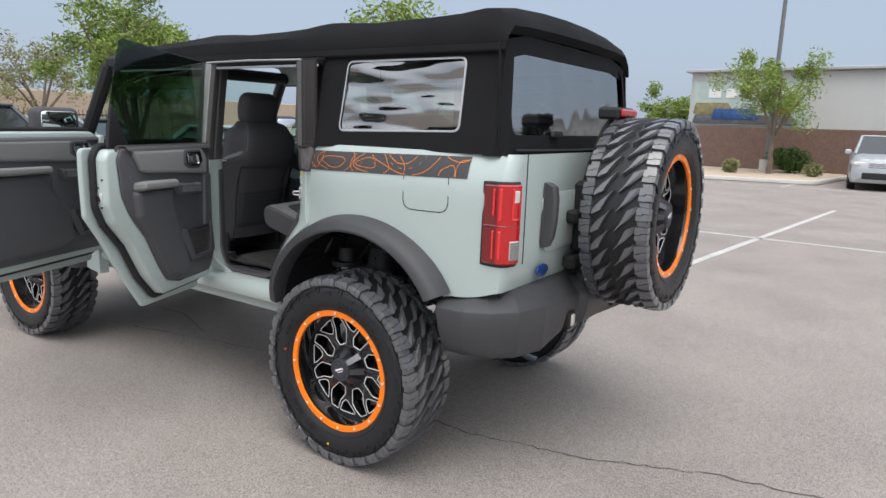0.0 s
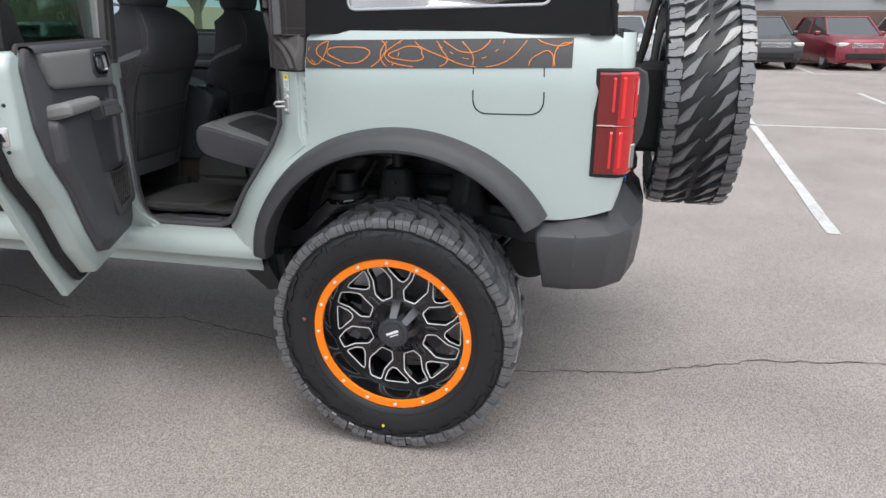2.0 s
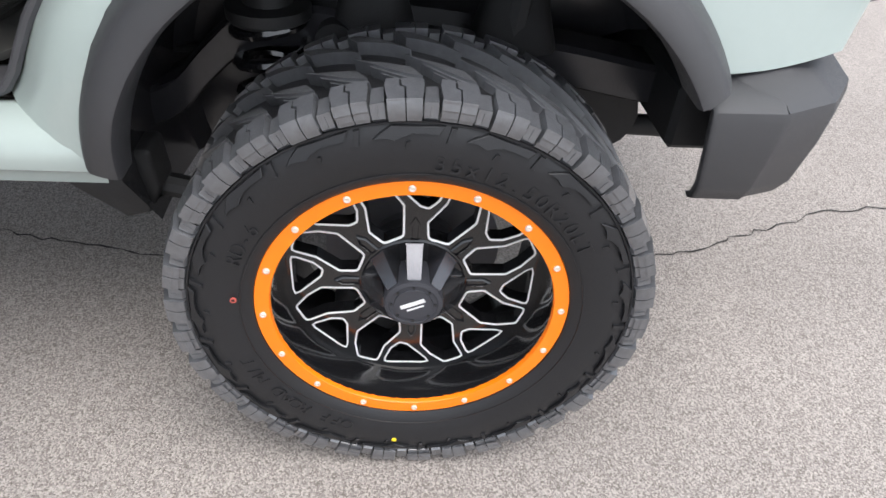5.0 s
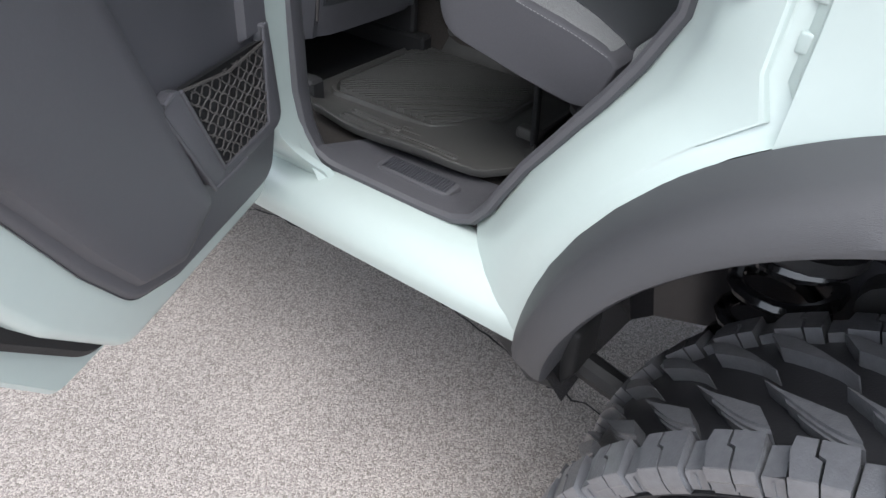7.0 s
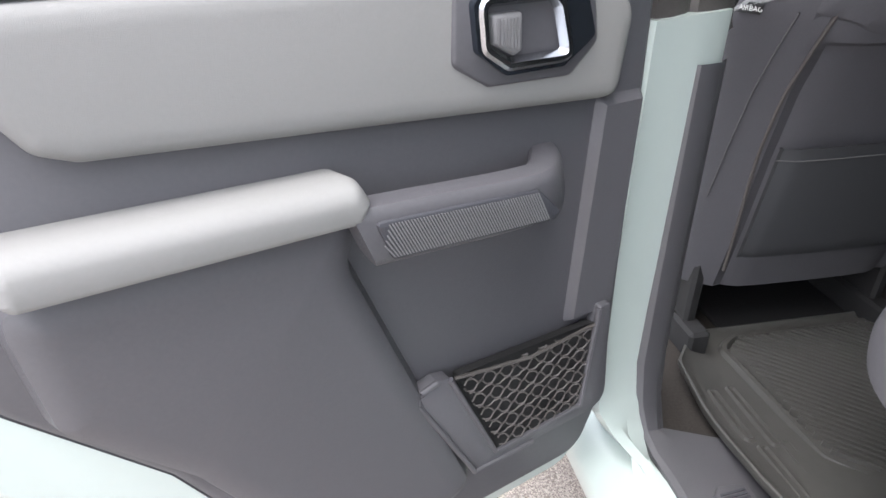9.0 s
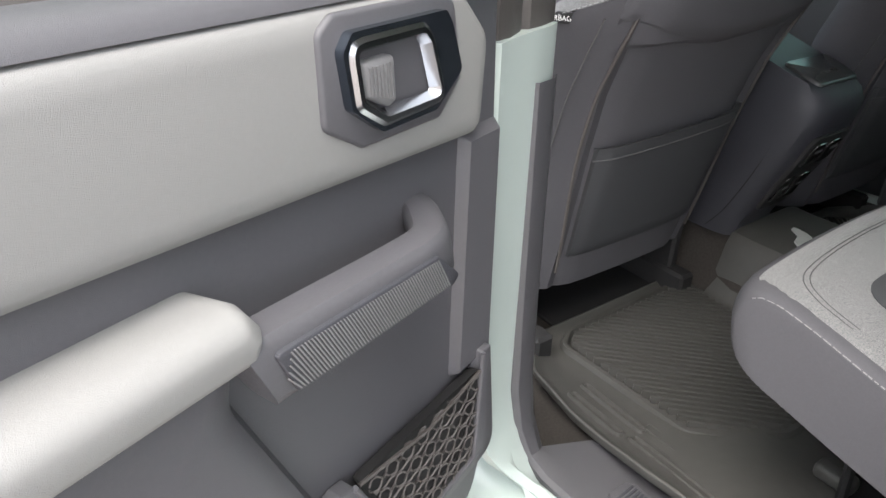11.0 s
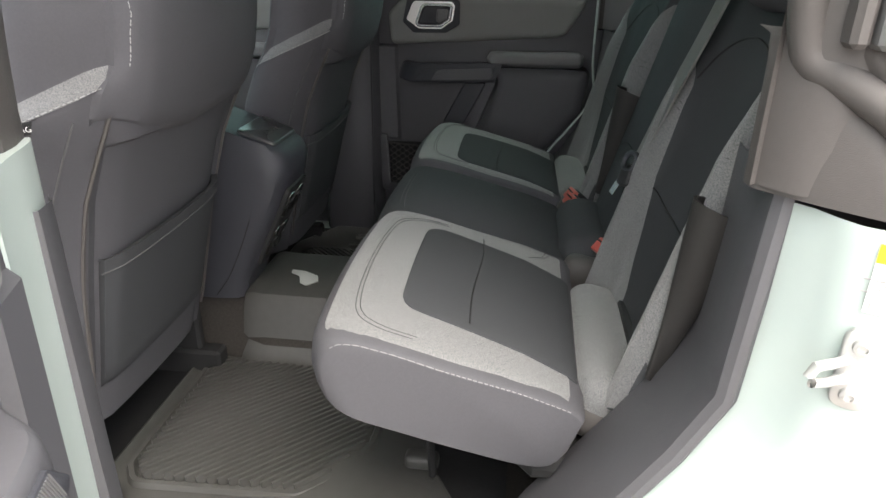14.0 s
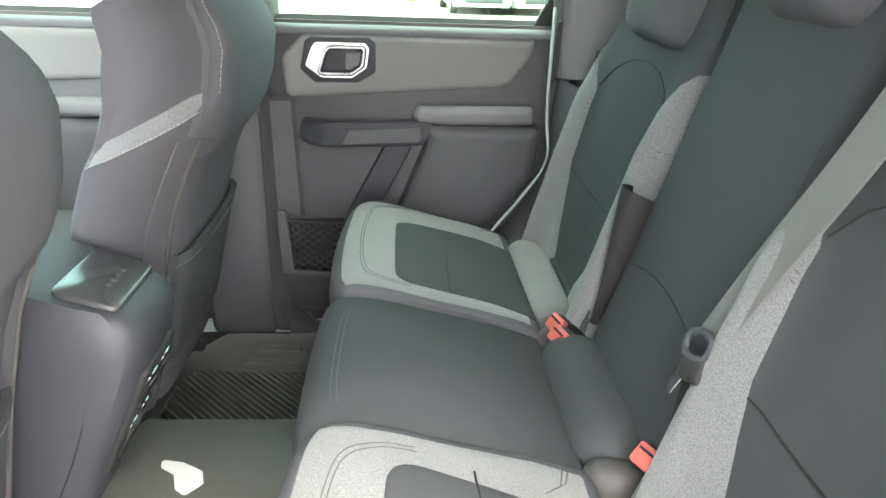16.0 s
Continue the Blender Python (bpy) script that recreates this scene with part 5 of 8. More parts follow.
    # The forks lean: neither window is quite even about its own middle.
    big = [(0.110, 9.5), (0.140, 13.5), (0.188, 6.2), (0.233, 6.2), (0.235, -3.0), (0.205, -8.8), (0.176, -13.3), (0.113, -9.2)]
    small = [(0.177, 1.5), (0.174, -3.0), (0.192, -7.0), (0.231, -8.8), (0.229, 14.2)]
    bigs = [rounded(polar(big, 45 * k + 21.0), 0.006, 2) for k in range(8)]
    smalls = [rounded(polar(small, 45 * k - 4.5), 0.005, 2) for k in range(8)]

    def dish(a, b, d):
        r = math.hypot(a, b)
        return m @ Vector((a, b, d - 0.072 - 0.014 * max(0.0, min(1.0, (r - 0.05) / 0.07))))

    bm = bmesh.new()
    rim_edge = [Vector((0.249 * math.cos(2 * math.pi * i / 96), 0.249 * math.sin(2 * math.pi * i / 96))) for i in range(96)]
    holed(bm, rim_edge, bigs + smalls, dish, -0.028, 0.0)
    face = part("spoke_face", bm, GLOSS_BLACK, wheel, "gloss black forked spokes with milled edges")
    bm = bmesh.new()
    for w in bigs + smalls:
        loft(bm, [[dish(p.x, p.y, d) for p in q] for q, d in ((inset(w, -0.0052), -0.0004), (inset(w, -0.0046), 0.0016), (inset(w, -0.0012), 0.0010), (w, -0.0045))], True)
    part("milled_edges", bm, MILLED, wheel)
    # Spoke ribs and the tall hub with its eight lug pockets.
    for k in range(8):
        t = 45 * k
        pts = polar([(0.100, -5.2), (0.134, -4.0), (0.150, 0), (0.134, 4.0), (0.100, 5.2)], t)
        bm = bmesh.new()
        loft(bm, [[m @ Vector((p.x, p.y, z)) for p in q] for q, z in ((pts, -0.10), (pts, -0.0825), (inset(pts, 0.003), -0.0805), (inset(pts, 0.0045), -0.0835))], True, (False, True))
        part("spoke_rib", bm, GLOSS_BLACK, wheel)
    for k in range(8):
        bm = bmesh.new()
        out, side = Vector((math.cos(radians(45 * k)), math.sin(radians(45 * k)))), Vector((-math.sin(radians(45 * k)), math.cos(radians(45 * k))))
        rings = []
        for z, r0, r1, w in ((-0.090, 0.050, 0.098, 0.018), (-0.076, 0.050, 0.098, 0.0170), (-0.073, 0.050, 0.095, 0.0150), (-0.026, 0.048, 0.057, 0.0125), (-0.0245, 0.046, 0.055, 0.0115)):
            rings.append([m @ Vector((*(out * r + side * q), z)) for r, q in ((r0, -w), (r1, -w), (r1, w), (r0, w))])
        loft(bm, rings, True, (False, True))
        part("hub_fin", bm, HUB_BLACK, wheel, "bevelled dark metal hub fin")
    bm = bmesh.new()
    revolve(bm, [(0.104, -0.09), (0.103, -0.082), (0.099, -0.080), (0.095, -0.083), (0.090, -0.096), (0.060, -0.100)], m, 32)
    part("hub_collar", bm, GLOSS_BLACK, wheel)
    bm = bmesh.new()
    revolve(bm, [(0.055, -0.09), (0.055, -0.026), (0.053, -0.020), (0.046, -0.0180), (0.045, -0.0200), (0.036, -0.0200), (0.035, -0.0175), (0.0005, -0.0175)], m, 32)
    cap = part("centre_cap", bm, DARK_PLASTIC, wheel, "round black centre cap")
    for k in range(8):
        bm = bmesh.new()
        revolve(bm, [(0.003, 0), (0.003, 0.002), (0.0004, 0.002)], m @ Matrix.Rotation(2 * math.pi * k / 8, 4, "Z") @ Matrix.Translation((0.0405, 0, -0.0200)), 6)
        part("cap_screw", bm, UNDER, cap)
    # The lettered logo on the cap stays a pair of plain bars.
    tilt = m @ Matrix.Rotation(radians(24 - 90 if not spare else 20), 4, "Z")
    for lo, hi in (((-0.024, -0.001, -0.0180), (0.024, 0.008, -0.0165)), ((-0.016, -0.010, -0.0180), (0.018, -0.006, -0.0167))):
        bm = bmesh.new()
        box(bm, lo, hi, 0.0003, m=tilt)
        part("logo_bar", bm, MILLED, cap)
    # Brake disc and drum behind.
    if not spare:
        bm = bmesh.new()
        revolve(bm, [(0.001, -0.17), (0.09, -0.17), (0.09, -0.19), (0.175, -0.19), (0.175, -0.215), (0.05, -0.215)], m, 40)
        part("brake_disc", bm, DISC, wheel)
        bm = bmesh.new()
        cushion(bm, (0.07, 0.15, 0.09), m @ Matrix.Rotation(radians(150), 4, "Z") @ Matrix.Translation((0.175, 0, -0.20)), 0.02, 3)
        part("brake_caliper", bm, UNDER, wheel)
    return wheel


def facing(x, y, z, s):
    """Outer face along s * x; local x points up (so that bolt zero is on top)."""
    zax = Vector((s, 0, 0))
    xax = Vector((0, 0, 1))
    yax = zax.cross(xax)
    return Matrix(((xax.x, yax.x, zax.x, x), (xax.y, yax.y, zax.y, y), (xax.z, yax.z, zax.z, z), (0, 0, 0, 1)))


rear_left = make_wheel("wheel", facing(-0.94, 0, AXLE_Z, -1), "large wheel with orange lip ring and mud tyre", suv)
make_wheel("wheel", facing(0.94, 0, AXLE_Z, 1), "large wheel with orange lip ring and mud tyre", suv, phase=0.3)
make_wheel("wheel", facing(-0.94, WB, AXLE_Z, -1), "large wheel with orange lip ring and mud tyre", suv, phase=0.6)
make_wheel("wheel", facing(0.94, WB, AXLE_Z, 1), "large wheel with orange lip ring and mud tyre", suv, phase=0.2)
SPARE_X, SPARE_Y, SPARE_Z = 0.045, -1.150, 1.175
sp = Matrix(((1, 0, 0, SPARE_X), (0, 0, -1, SPARE_Y), (0, 1, 0, SPARE_Z), (0, 0, 0, 1)))
make_wheel("spare_wheel", sp, "spare wheel with orange ring hung on the gate", suv, phase=0.1, spare=True)
bm = bmesh.new()
box(bm, (-0.17, -1.06, 0.98), (0.12, -0.745, 1.32), 0.02)
part("spare_carrier", bm, BLACK, suv)
for z in (0.92, 1.13):
    bm = bmesh.new()
    box(bm, (-0.25, -0.81, z), (0.0, -0.748, z + 0.06), 0.012)
    part("carrier_hinge", bm, BLACK, suv)
bm = bmesh.new()
tube(bm, [(-0.13, -0.77, 1.24), (-0.12, -0.80, 1.40), (-0.06, -0.83, 1.56), (-0.02, -0.86, 1.615)], 0.012, 8)
tube(bm, [(-0.09, -0.77, 1.24), (-0.085, -0.81, 1.38), (-0.03, -0.84, 1.53), (0.02, -0.87, 1.60)], 0.010, 8)
part("brake_lamp_arm", bm, BLACK, suv)
bm = bmesh.new()
box(bm, (-0.08, -0.90, 1.60), (0.14, -0.80, 1.655), 0.012)
hl = part("high_brake_lamp", bm, BLACK, suv, "high brake lamp on a bent arm")
bm = bmesh.new()
box(bm, (-0.06, -0.918, 1.612), (0.12, -0.898, 1.648), 0.008)
part("lens", bm, RED_LENS, hl)
# Sidewall lettering and paint dots on the near tyre.
mt = facing(-0.94, 0, AXLE_Z, -1)


def arc_text(text, radius, centre_deg, size, flip=False):
    """Letters set one by one round the sidewall; degrees clockwise from the top as seen from outside."""
    step = math.degrees(size * 0.66 / radius)
    k = len(text)
    for i, ch in enumerate(text):
        if ch == " ":
            continue
        a = centre_deg + (i - (k - 1) / 2) * step
        # Clockwise seen from outside is a negative turn about local z.
        m = mt @ Matrix.Rotation(radians(-a), 4, "Z") @ Matrix.Translation((radius, 0, 0.0218)) @ Matrix.Rotation(radians(-90), 4, "Z")
        words("sidewall_letter", ch, size, m, RUBBER, rear_left, 0.0014)


arc_text("35x12.50R20LT", 0.325, 32, 0.038)
arc_text("RD-6", 0.325, -60, 0.036)
arc_text("OFF ROAD M/T", 0.325, -134, 0.036)
for a, r, col, nm in ((-82, 0.313, RED_PLASTIC, "red_paint_dot"), (185, 0.352, YELLOW, "yellow_paint_dot")):
    bm = bmesh.new()
    mm = mt @ Matrix.Rotation(radians(-a), 4, "Z") @ Matrix.Translation((r, 0, 0.0205))
    revolve(bm, [(0.0055, 0.0), (0.0055, 0.003), (0.003 if nm[0] == "r" else 0.0004, 0.003)], mm, 14)
    part(nm, bm, col, rear_left)


def ease(x, knots):
    """Straight runs between knots."""
    if x <= knots[0][0]:
        return knots[0][1]
    for (a, p), (b, q) in zip(knots, knots[1:]):
        if x <= b:
            return p + (q - p) * (x - a) / (b - a)
    return knots[-1][1]


# ---- door openings, pillars, front of the car ----
def smooth_run(pts, n=6):
    """A curve through points."""
    pts = [Vector(p) for p in pts]
    out = []
    for i in range(len(pts) - 1):
        p0, p1, p2, p3 = pts[max(0, i - 1)], pts[i], pts[i + 1], pts[min(len(pts) - 1, i + 2)]
        for k in range(n):
            t = k / n
            out.append(0.5 * ((2 * p1) + (p2 - p0) * t + (2 * p0 - 5 * p1 + 4 * p2 - p3) * t * t + (3 * p1 - p0 - 3 * p2 + p3) * t ** 3))
    return out + [pts[-1]]


def arch_pt(r, deg):
    r *= arch_form(deg)
    return ARCH[0] + r * math.cos(radians(deg)), ARCH[1] + r * math.sin(radians(deg))


def jamb(s):
    """The painted return between the door cut on the flank and the dark trim inside."""
    outer = [(0.335, 1.310), (0.335, 1.28), (0.335, 1.22), (0.335, 1.10)] + [arch_pt(0.556, a) for a in (56, 48, 40, 33, 26, 19, 12, 6, 2)]
    inner = [(0.482, 1.310), (0.480, 1.28), (0.476, 1.22), (0.480, 1.12), (0.515, 1.05), (0.55, 0.995), (0.582, 0.95), (0.613, 0.905), (0.645, 0.86), (0.672, 0.81), (0.695, 0.765), (0.715, 0.735), (0.73, 0.722)]
    bm = bmesh.new()
    rows = []
    for t, xs, push in ((0.0, 0.798, 0.0), (0.02, 0.790, 0.0), (0.07, 0.784, 0.0), (0.085, 0.780, 0.0), (0.20, 0.776, 0.0), (0.215, 0.777, 0.0), (0.235, 0.785, 0.0), (0.26, 0.787, 0.0), (0.40, 0.778, 0.0), (0.58, 0.764, 0.0), (0.68, 0.752, 0.0), (0.75, 0.736, 0.0), (0.82, 0.714, 0.0), (0.97, 0.686, 0.0), (1.0, 0.672, 0.0)):
        row = []
        for (a, b), (c, d) in zip(outer, inner):
            zz = b + (d - b) * t
            stepped = max(0.0, min(1.0, (b - 0.98) / 0.12))
            x = xs * stepped + (0.797 - 0.022 * t - 0.103 * t ** 2.4) * (1 - stepped)
            row.append(Vector((s * (x - 0.028 * (1 - t) * min(1.0, max(0.0, (b - 0.95) / 0.2)) - 0.012 * max(0, 0.80 - zz) / 0.2 - 0.052 * (1 - t) * max(0, (zz - 1.28) / 0.17) ** 2), a + (c - a) * t, zz)))
        rows.append(row)
    loft(bm, rows, False)
    return bm


for s in (-1, 1):
    part("rear_door_jamb", jamb(s), PAINT, suv, "painted door jamb")


def rocker(s):
    bm = bmesh.new()
    prof = [(0.66, 0.698), (0.688, 0.708), (0.705, 0.709), (0.740, 0.702), (0.768, 0.688), (0.784, 0.668), (0.788, 0.645), (0.782, 0.622), (0.750, 0.600), (0.716, 0.578), (0.706, 0.566), (0.704, 0.548), (0.698, 0.548), (0.66, 0.56)]
    ys = [0.575, 0.60, 0.65, 0.70, 0.80, 1.0, 1.2, 1.5, 1.8, 2.1, 2.30, 2.42]
    rows = []
    for y in ys:
        lift = 0.035 * max(0.0, (0.72 - y) / 0.13) ** 2
        row = []
        for x, z in prof:
            first = 0.548 + 0.150 * max(0.0, min(1.0, (0.785 - x) / 0.09)) * (1 if z > 0.64 else 0.3)
            yy = first + (y - 0.575) * (2.42 - first) / (2.42 - 0.575)
            row.append(Vector((s * x, yy, z)))
        rows.append(row)
    loft(bm, rows, True, (True, True))
    return bm


for s in (-1, 1):
    part("rocker_panel", rocker(s), PAINT, suv)
    # Dark scuff trim lining the sill and the rear slope of the opening.
    bm = bmesh.new()
    rows = []
    line = [(0.47, 1.32), (0.476, 1.22), (0.482, 1.12), (0.517, 1.05), (0.552, 0.995), (0.584, 0.95), (0.615, 0.905), (0.647, 0.86), (0.676, 0.81), (0.70, 0.765), (0.725, 0.733), (0.765, 0.716), (0.82, 0.712), (1.0, 0.712), (1.04, 0.716), (1.075, 0.735), (1.098, 0.78), (1.108, 0.85), (1.112, 1.0), (1.115, 1.27)]
    cen = (0.80, 1.05)
    for i, (y, z) in enumerate(line):
        o, n2 = Vector(line[max(0, i - 1)]), Vector(line[min(len(line) - 1, i + 1)])
        d = (n2 - o).normalized()
        nrm = Vector((-d.y, d.x))
        if nrm.dot(Vector(cen) - Vector((y, z))) < 0:
            nrm = -nrm
        q = Vector((y, z))
        row = []
        inner = (0.66, 0.60, 0.54) if i < 15 else (0.685, 0.676, 0.668)
        out = 0.024 * max(0.0, min(1.0, (i - 13) / 4))
        for off, x in ((-0.010, 0.690 + out), (-0.004, 0.697 + out), (0.004 + out * 0.4, 0.697 + out), (0.010 + out * 0.4, 0.690 + out), (0.012, inner[0]), (0.002, inner[1]), (-0.004, inner[2])):
            p = q + nrm * off
            row.append(Vector((s * x, p.x, p.y)))
        rows.append(row)
    loft(bm, rows, False)
    part("opening_trim", bm, SILL_TRIM, suv, "charcoal plastic trim round the door opening")
    # Ribbed step plate.
    bm = bmesh.new()
    slab(bm, rounded([(s * 0.655, 0.815), (s * 0.655, 0.955), (s * 0.645, 0.967), (s * 0.612, 0.967), (s * 0.602, 0.955), (s * 0.602, 0.815), (s * 0.612, 0.803), (s * 0.645, 0.803)], 0.004), flat_xy, 0.705, 0.7275, 0.002)
    plate = part("step_plate", bm, SILL_TRIM, suv, "ribbed step plate on the sill")
    for i in range(24):
        bm = bmesh.new()
        y = 0.816 + i * 0.0060
        slab(bm, [(s * 0.610, y), (s * 0.648, y - 0.004), (s * 0.648, y - 0.001), (s * 0.610, y + 0.003)], flat_xy, 0.7265, 0.7295, 0.0)
        part("plate_rib", bm, DARK_PLASTIC, plate, smooth=0)
    # Centre pillar: painted outside below the belt, dark trim above.
    bm = bmesh.new()
    rows = []
    for z in (0.64, 0.66, 0.68, 0.70, 0.72, 0.735, 0.75, 0.77, 0.80, 0.85, 1.0, 1.15, 1.325):
        fl = 0.065 * min(1.0, max(0.0, (0.86 - z) / 0.155)) ** 2.2
        tuck = 0.075 * min(1.0, max(0.0, (0.82 - z) / 0.11)) ** 1.5
        rows.append([Vector((s * (x - (tuck if x > 0.74 else 0)), y - fl * f, z)) for x, y, f in ((0.675, 1.118, 0.8), (0.69, 1.108, 1), (0.735, 1.092, 1), (0.775, 1.075, 1), (0.792, 1.066, 0.8), (0.80, 1.075, 0.3), (0.80, 1.16, 0), (0.775, 1.19, 0), (0.69, 1.20, 0))])
    loft(bm, rows, True, (True, True))
    part("centre_pillar", bm, PAINT if s < 0 else TRIM, suv)
    bm = bmesh.new()
    rows = []
    for z, dx in ((1.300, 0.0), (1.312, 0.004), (1.35, 0.004), (1.40, 0.0), (1.50, -0.012), (1.65, -0.03), (1.83, -0.055)):
        rows.append([Vector((s * (x + dx), y, z)) for x, y in ((0.655, 1.140), (0.672, 1.123), (0.70, 1.110), (0.722, 1.104), (0.730, 1.108), (0.738, 1.100), (0.765, 1.082), (0.785, 1.076), (0.800, 1.092), (0.80, 1.17), (0.74, 1.20), (0.66, 1.20))])
    loft(bm, rows, True, (True, True))
    part("pillar_cover", bm, TRIM_BROWN, suv, "black-brown trim on the upper centre pillar")
    if s > 0:
        bm = bmesh.new()
        loft(bm, [[Vector((s * x, y, z)) for x, y in ((0.716, 1.106), (0.692, 1.107), (0.668, 1.113), (0.659, 1.130), (0.657, 1.20), (0.668, 1.25), (0.69, 1.264))] for z in (0.705, 0.9, 1.1, 1.32, 1.42)], False)
        part("pillar_lining", bm, TRIM, suv, "charcoal lining of the closed centre pillar")
    # Silver-grey strip up the pillar, leaning with it, and along the head of the opening.
    bm = bmesh.new()
    loft(bm, [[Vector((s * (x + dx), y, z)) for x, y in ((0.797, 1.090), (0.804, 1.093), (0.806, 1.100), (0.806, 1.128), (0.797, 1.132))] for z, dx in ((1.385, 0.001), (1.40, 0.0), (1.50, -0.012), (1.65, -0.03), (1.83, -0.055))], True, (True, True))
    part("pillar_strip", bm, STRIP_PALE, suv, "silver-grey strip of the window surround")
    bm = bmesh.new()
    tube(bm, [(s * 0.748, 1.125, 1.832), (s * 0.744, 0.80, 1.836), (s * 0.736, 0.43, 1.832)], 0.007, 8, flat=0.8)
    part("head_strip", bm, STRIP_PALE, suv)
    # Grey pillar strip behind the rear door glass, and the moulded cover over the jamb's head.
    bm = bmesh.new()
    box(bm, (s * 0.729 - 0.012, 0.424, 1.428), (s * 0.729 + 0.013, 0.455, 1.83), 0.004)
    part("top_frame_strip", bm, STRIP_GREY, suv, "grey metal frame strip of the soft top")
    bm = bmesh.new()
    box(bm, (s * 0.722 - 0.012, 0.4565, 1.428), (s * 0.722 + 0.010, 0.470, 1.83), 0.004)
    part("strip_seal", bm, TRIM_BROWN, suv)

    def cover_x(y, z=1.36):
        f = max(0.0, (y - 0.343) / 0.155)
        return side_x(0.335, z) - 0.004 + (0.672 - side_x(0.335, z) + 0.004) * f ** 1.6

    def seal_y(z):
        return ease(z, ((1.30, 0.372), (1.337, 0.390), (1.365, 0.408), (1.387, 0.430), (1.405, 0.456), (1.424, 0.480), (1.49, 0.499)))
    bm = bmesh.new()
    rows = []
    for iz in range(27):
        z = 1.316 + 0.116 * max(0, iz - 1) / 25
        row = []
        for it in range(65):
            y = 0.341 + 0.157 * it / 64
            off = y - seal_y(z)
            ridge = 0.010 * math.exp(-((off + 0.032) / 0.018) ** 2) - 0.005 * math.exp(-((off + 0.012) / 0.008) ** 2) - 0.005 * math.exp(-((off - 0.016) / 0.010) ** 2)
            edge = -0.014 if iz == 0 or it in (0, 64) else 0.0
            row.append(Vector((s * (cover_x(y, z) + 0.019 * min(1.0, it / 8) * (1 - 0.5 * (it / 64) ** 2) + ridge * min(1.0, it / 8) + edge), y, z)))
        rows.append(row)
    rows.append([p + Vector((-s * 0.03, 0, 0.004)) for p in rows[-1]])
    loft(bm, rows, False)
    part("jamb_cover", bm, TRIM_BROWN, suv, "moulded black-brown rubber cover at the belt", smooth=85)
    bm = bmesh.new()
    run = [(s * (cover_x(min(0.498, seal_y(z)), z) + 0.012), seal_y(z), z) for z in (1.318, 1.335, 1.352, 1.372, 1.388, 1.405, 1.424)]
    tube(bm, smooth_run(run + [(s * 0.700, 0.493, 1.50), (s * 0.694, 0.493, 1.62), (s * 0.684, 0.493, 1.80)]), 0.0135, 14)
    part("seal_roll", bm, TRIM_BROWN, suv, "rolled black-brown rubber seal edge", smooth=80)
    bm = bmesh.new()
    loft(bm, [[Vector((s * x, y, z)) for x, y in ((0.672, 0.486), (0.682, 0.497), (0.696, 0.488), (0.710, 0.474), (0.718, 0.458), (0.72, 0.44), (0.72, 0.40))] for z in (1.320, 1.40, 1.50, 1.66, 1.83)], False)
    part("pillar_lining", bm, TRIM_BROWN, suv, "black-brown lining of the rear pillar", smooth=80)
    bm = bmesh.new()
    slab(bm, [(0.4235, 1.424), (0.335, 1.424), (0.335, 1.83), (0.4235, 1.83)], side_yz, s * 0.722, s * 0.742, 0.002)
    flap = part("canvas_flap", bm, FLAP_CANVAS, suv, "stitched canvas edge of the soft top")
    bm = bmesh.new()
    stitched_run = [(0.404 + 0.0015 * math.sin(i * 1.7), 1.428 + i * 0.0085, 0.404, 1.4335 + i * 0.0085) for i in range(46)]
    stitched_run += [(0.337 + i * 0.0085, z, 0.3425 + i * 0.0085, z) for i in range(10) for z in (1.4305, 1.4515)]
    for a0, b0, a1, b1 in stitched_run:
        tube(bm, [(s * 0.7422, a0, b0), (s * 0.7422, a1, b1)], 0.0004, 4, False)
    part("stitching", bm, SEAM_PALE, flap, kind="stuff")

# Striker, its bolts, and the jamb label.
for s in (-1, 1):
    m = Matrix.Translation((s * 0.7520, 0.4165, 1.200)) @ Matrix.Rotation(radians(26 * s), 4, "Z")
    bm = bmesh.new()
    slab(bm, rounded([(-0.014, -0.034), (0.014, -0.034), (0.014, 0.034), (-0.014, 0.034)], 0.012, 6), lambda a, b, d: m @ Vector((s * d, a, b)), 0.0, 0.008, 0.002)
    striker = part("striker", bm, ZINC, suv, "steel door striker")
    bm = bmesh.new()
    tube(bm, [m @ Vector(p) for p in ((s * 0.004, 0.004, 0.008), (s * 0.022, 0.018, 0.008), (s * 0.030, 0.026, 0.007), (s * 0.033, 0.029, 0.0), (s * 0.030, 0.026, -0.007), (s * 0.022, 0.018, -0.008), (s * 0.004, 0.004, -0.008))], 0.0042, 10)
    part("striker_loop", bm, ZINC, striker)
    for dz in (-0.021, 0.021):
        bm = bmesh.new()
        revolve(bm, [(0.0075, 0), (0.0065, 0.003), (0.0035, 0.004), (0.003, 0.002), (0.0004, 0.002)], m @ Matrix.Translation((s * 0.008, 0, dz)) @ Matrix.Rotation(radians(90 * s), 4, "Y"), 14)
        part("striker_bolt", bm, ZINC, striker)
m = Matrix.Translation((-0.7562, 0.4125, 1.272)) @ Matrix.Rotation(radians(-26), 4, "Z") @ Matrix.Scale(0.78, 4)
for nm, a, b, z0, z1, d, mt2 in (("jamb_label", -0.017, 0.017, -0.032, 0.018, 0.0010, PAPER), ("warning_band", -0.017, 0.017, 0.018, 0.036, 0.0011, YELLOW)):
    bm = bmesh.new()
    slab(bm, [(a, z0), (b, z0), (b, z1), (a, z1)], lambda p, q, w: m @ Vector((-w, p, q)), 0.0, d, 0.0)
    part(nm, bm, mt2, suv, "small white and yellow warning label" if nm == "jamb_label" else "")
bm = bmesh.new()
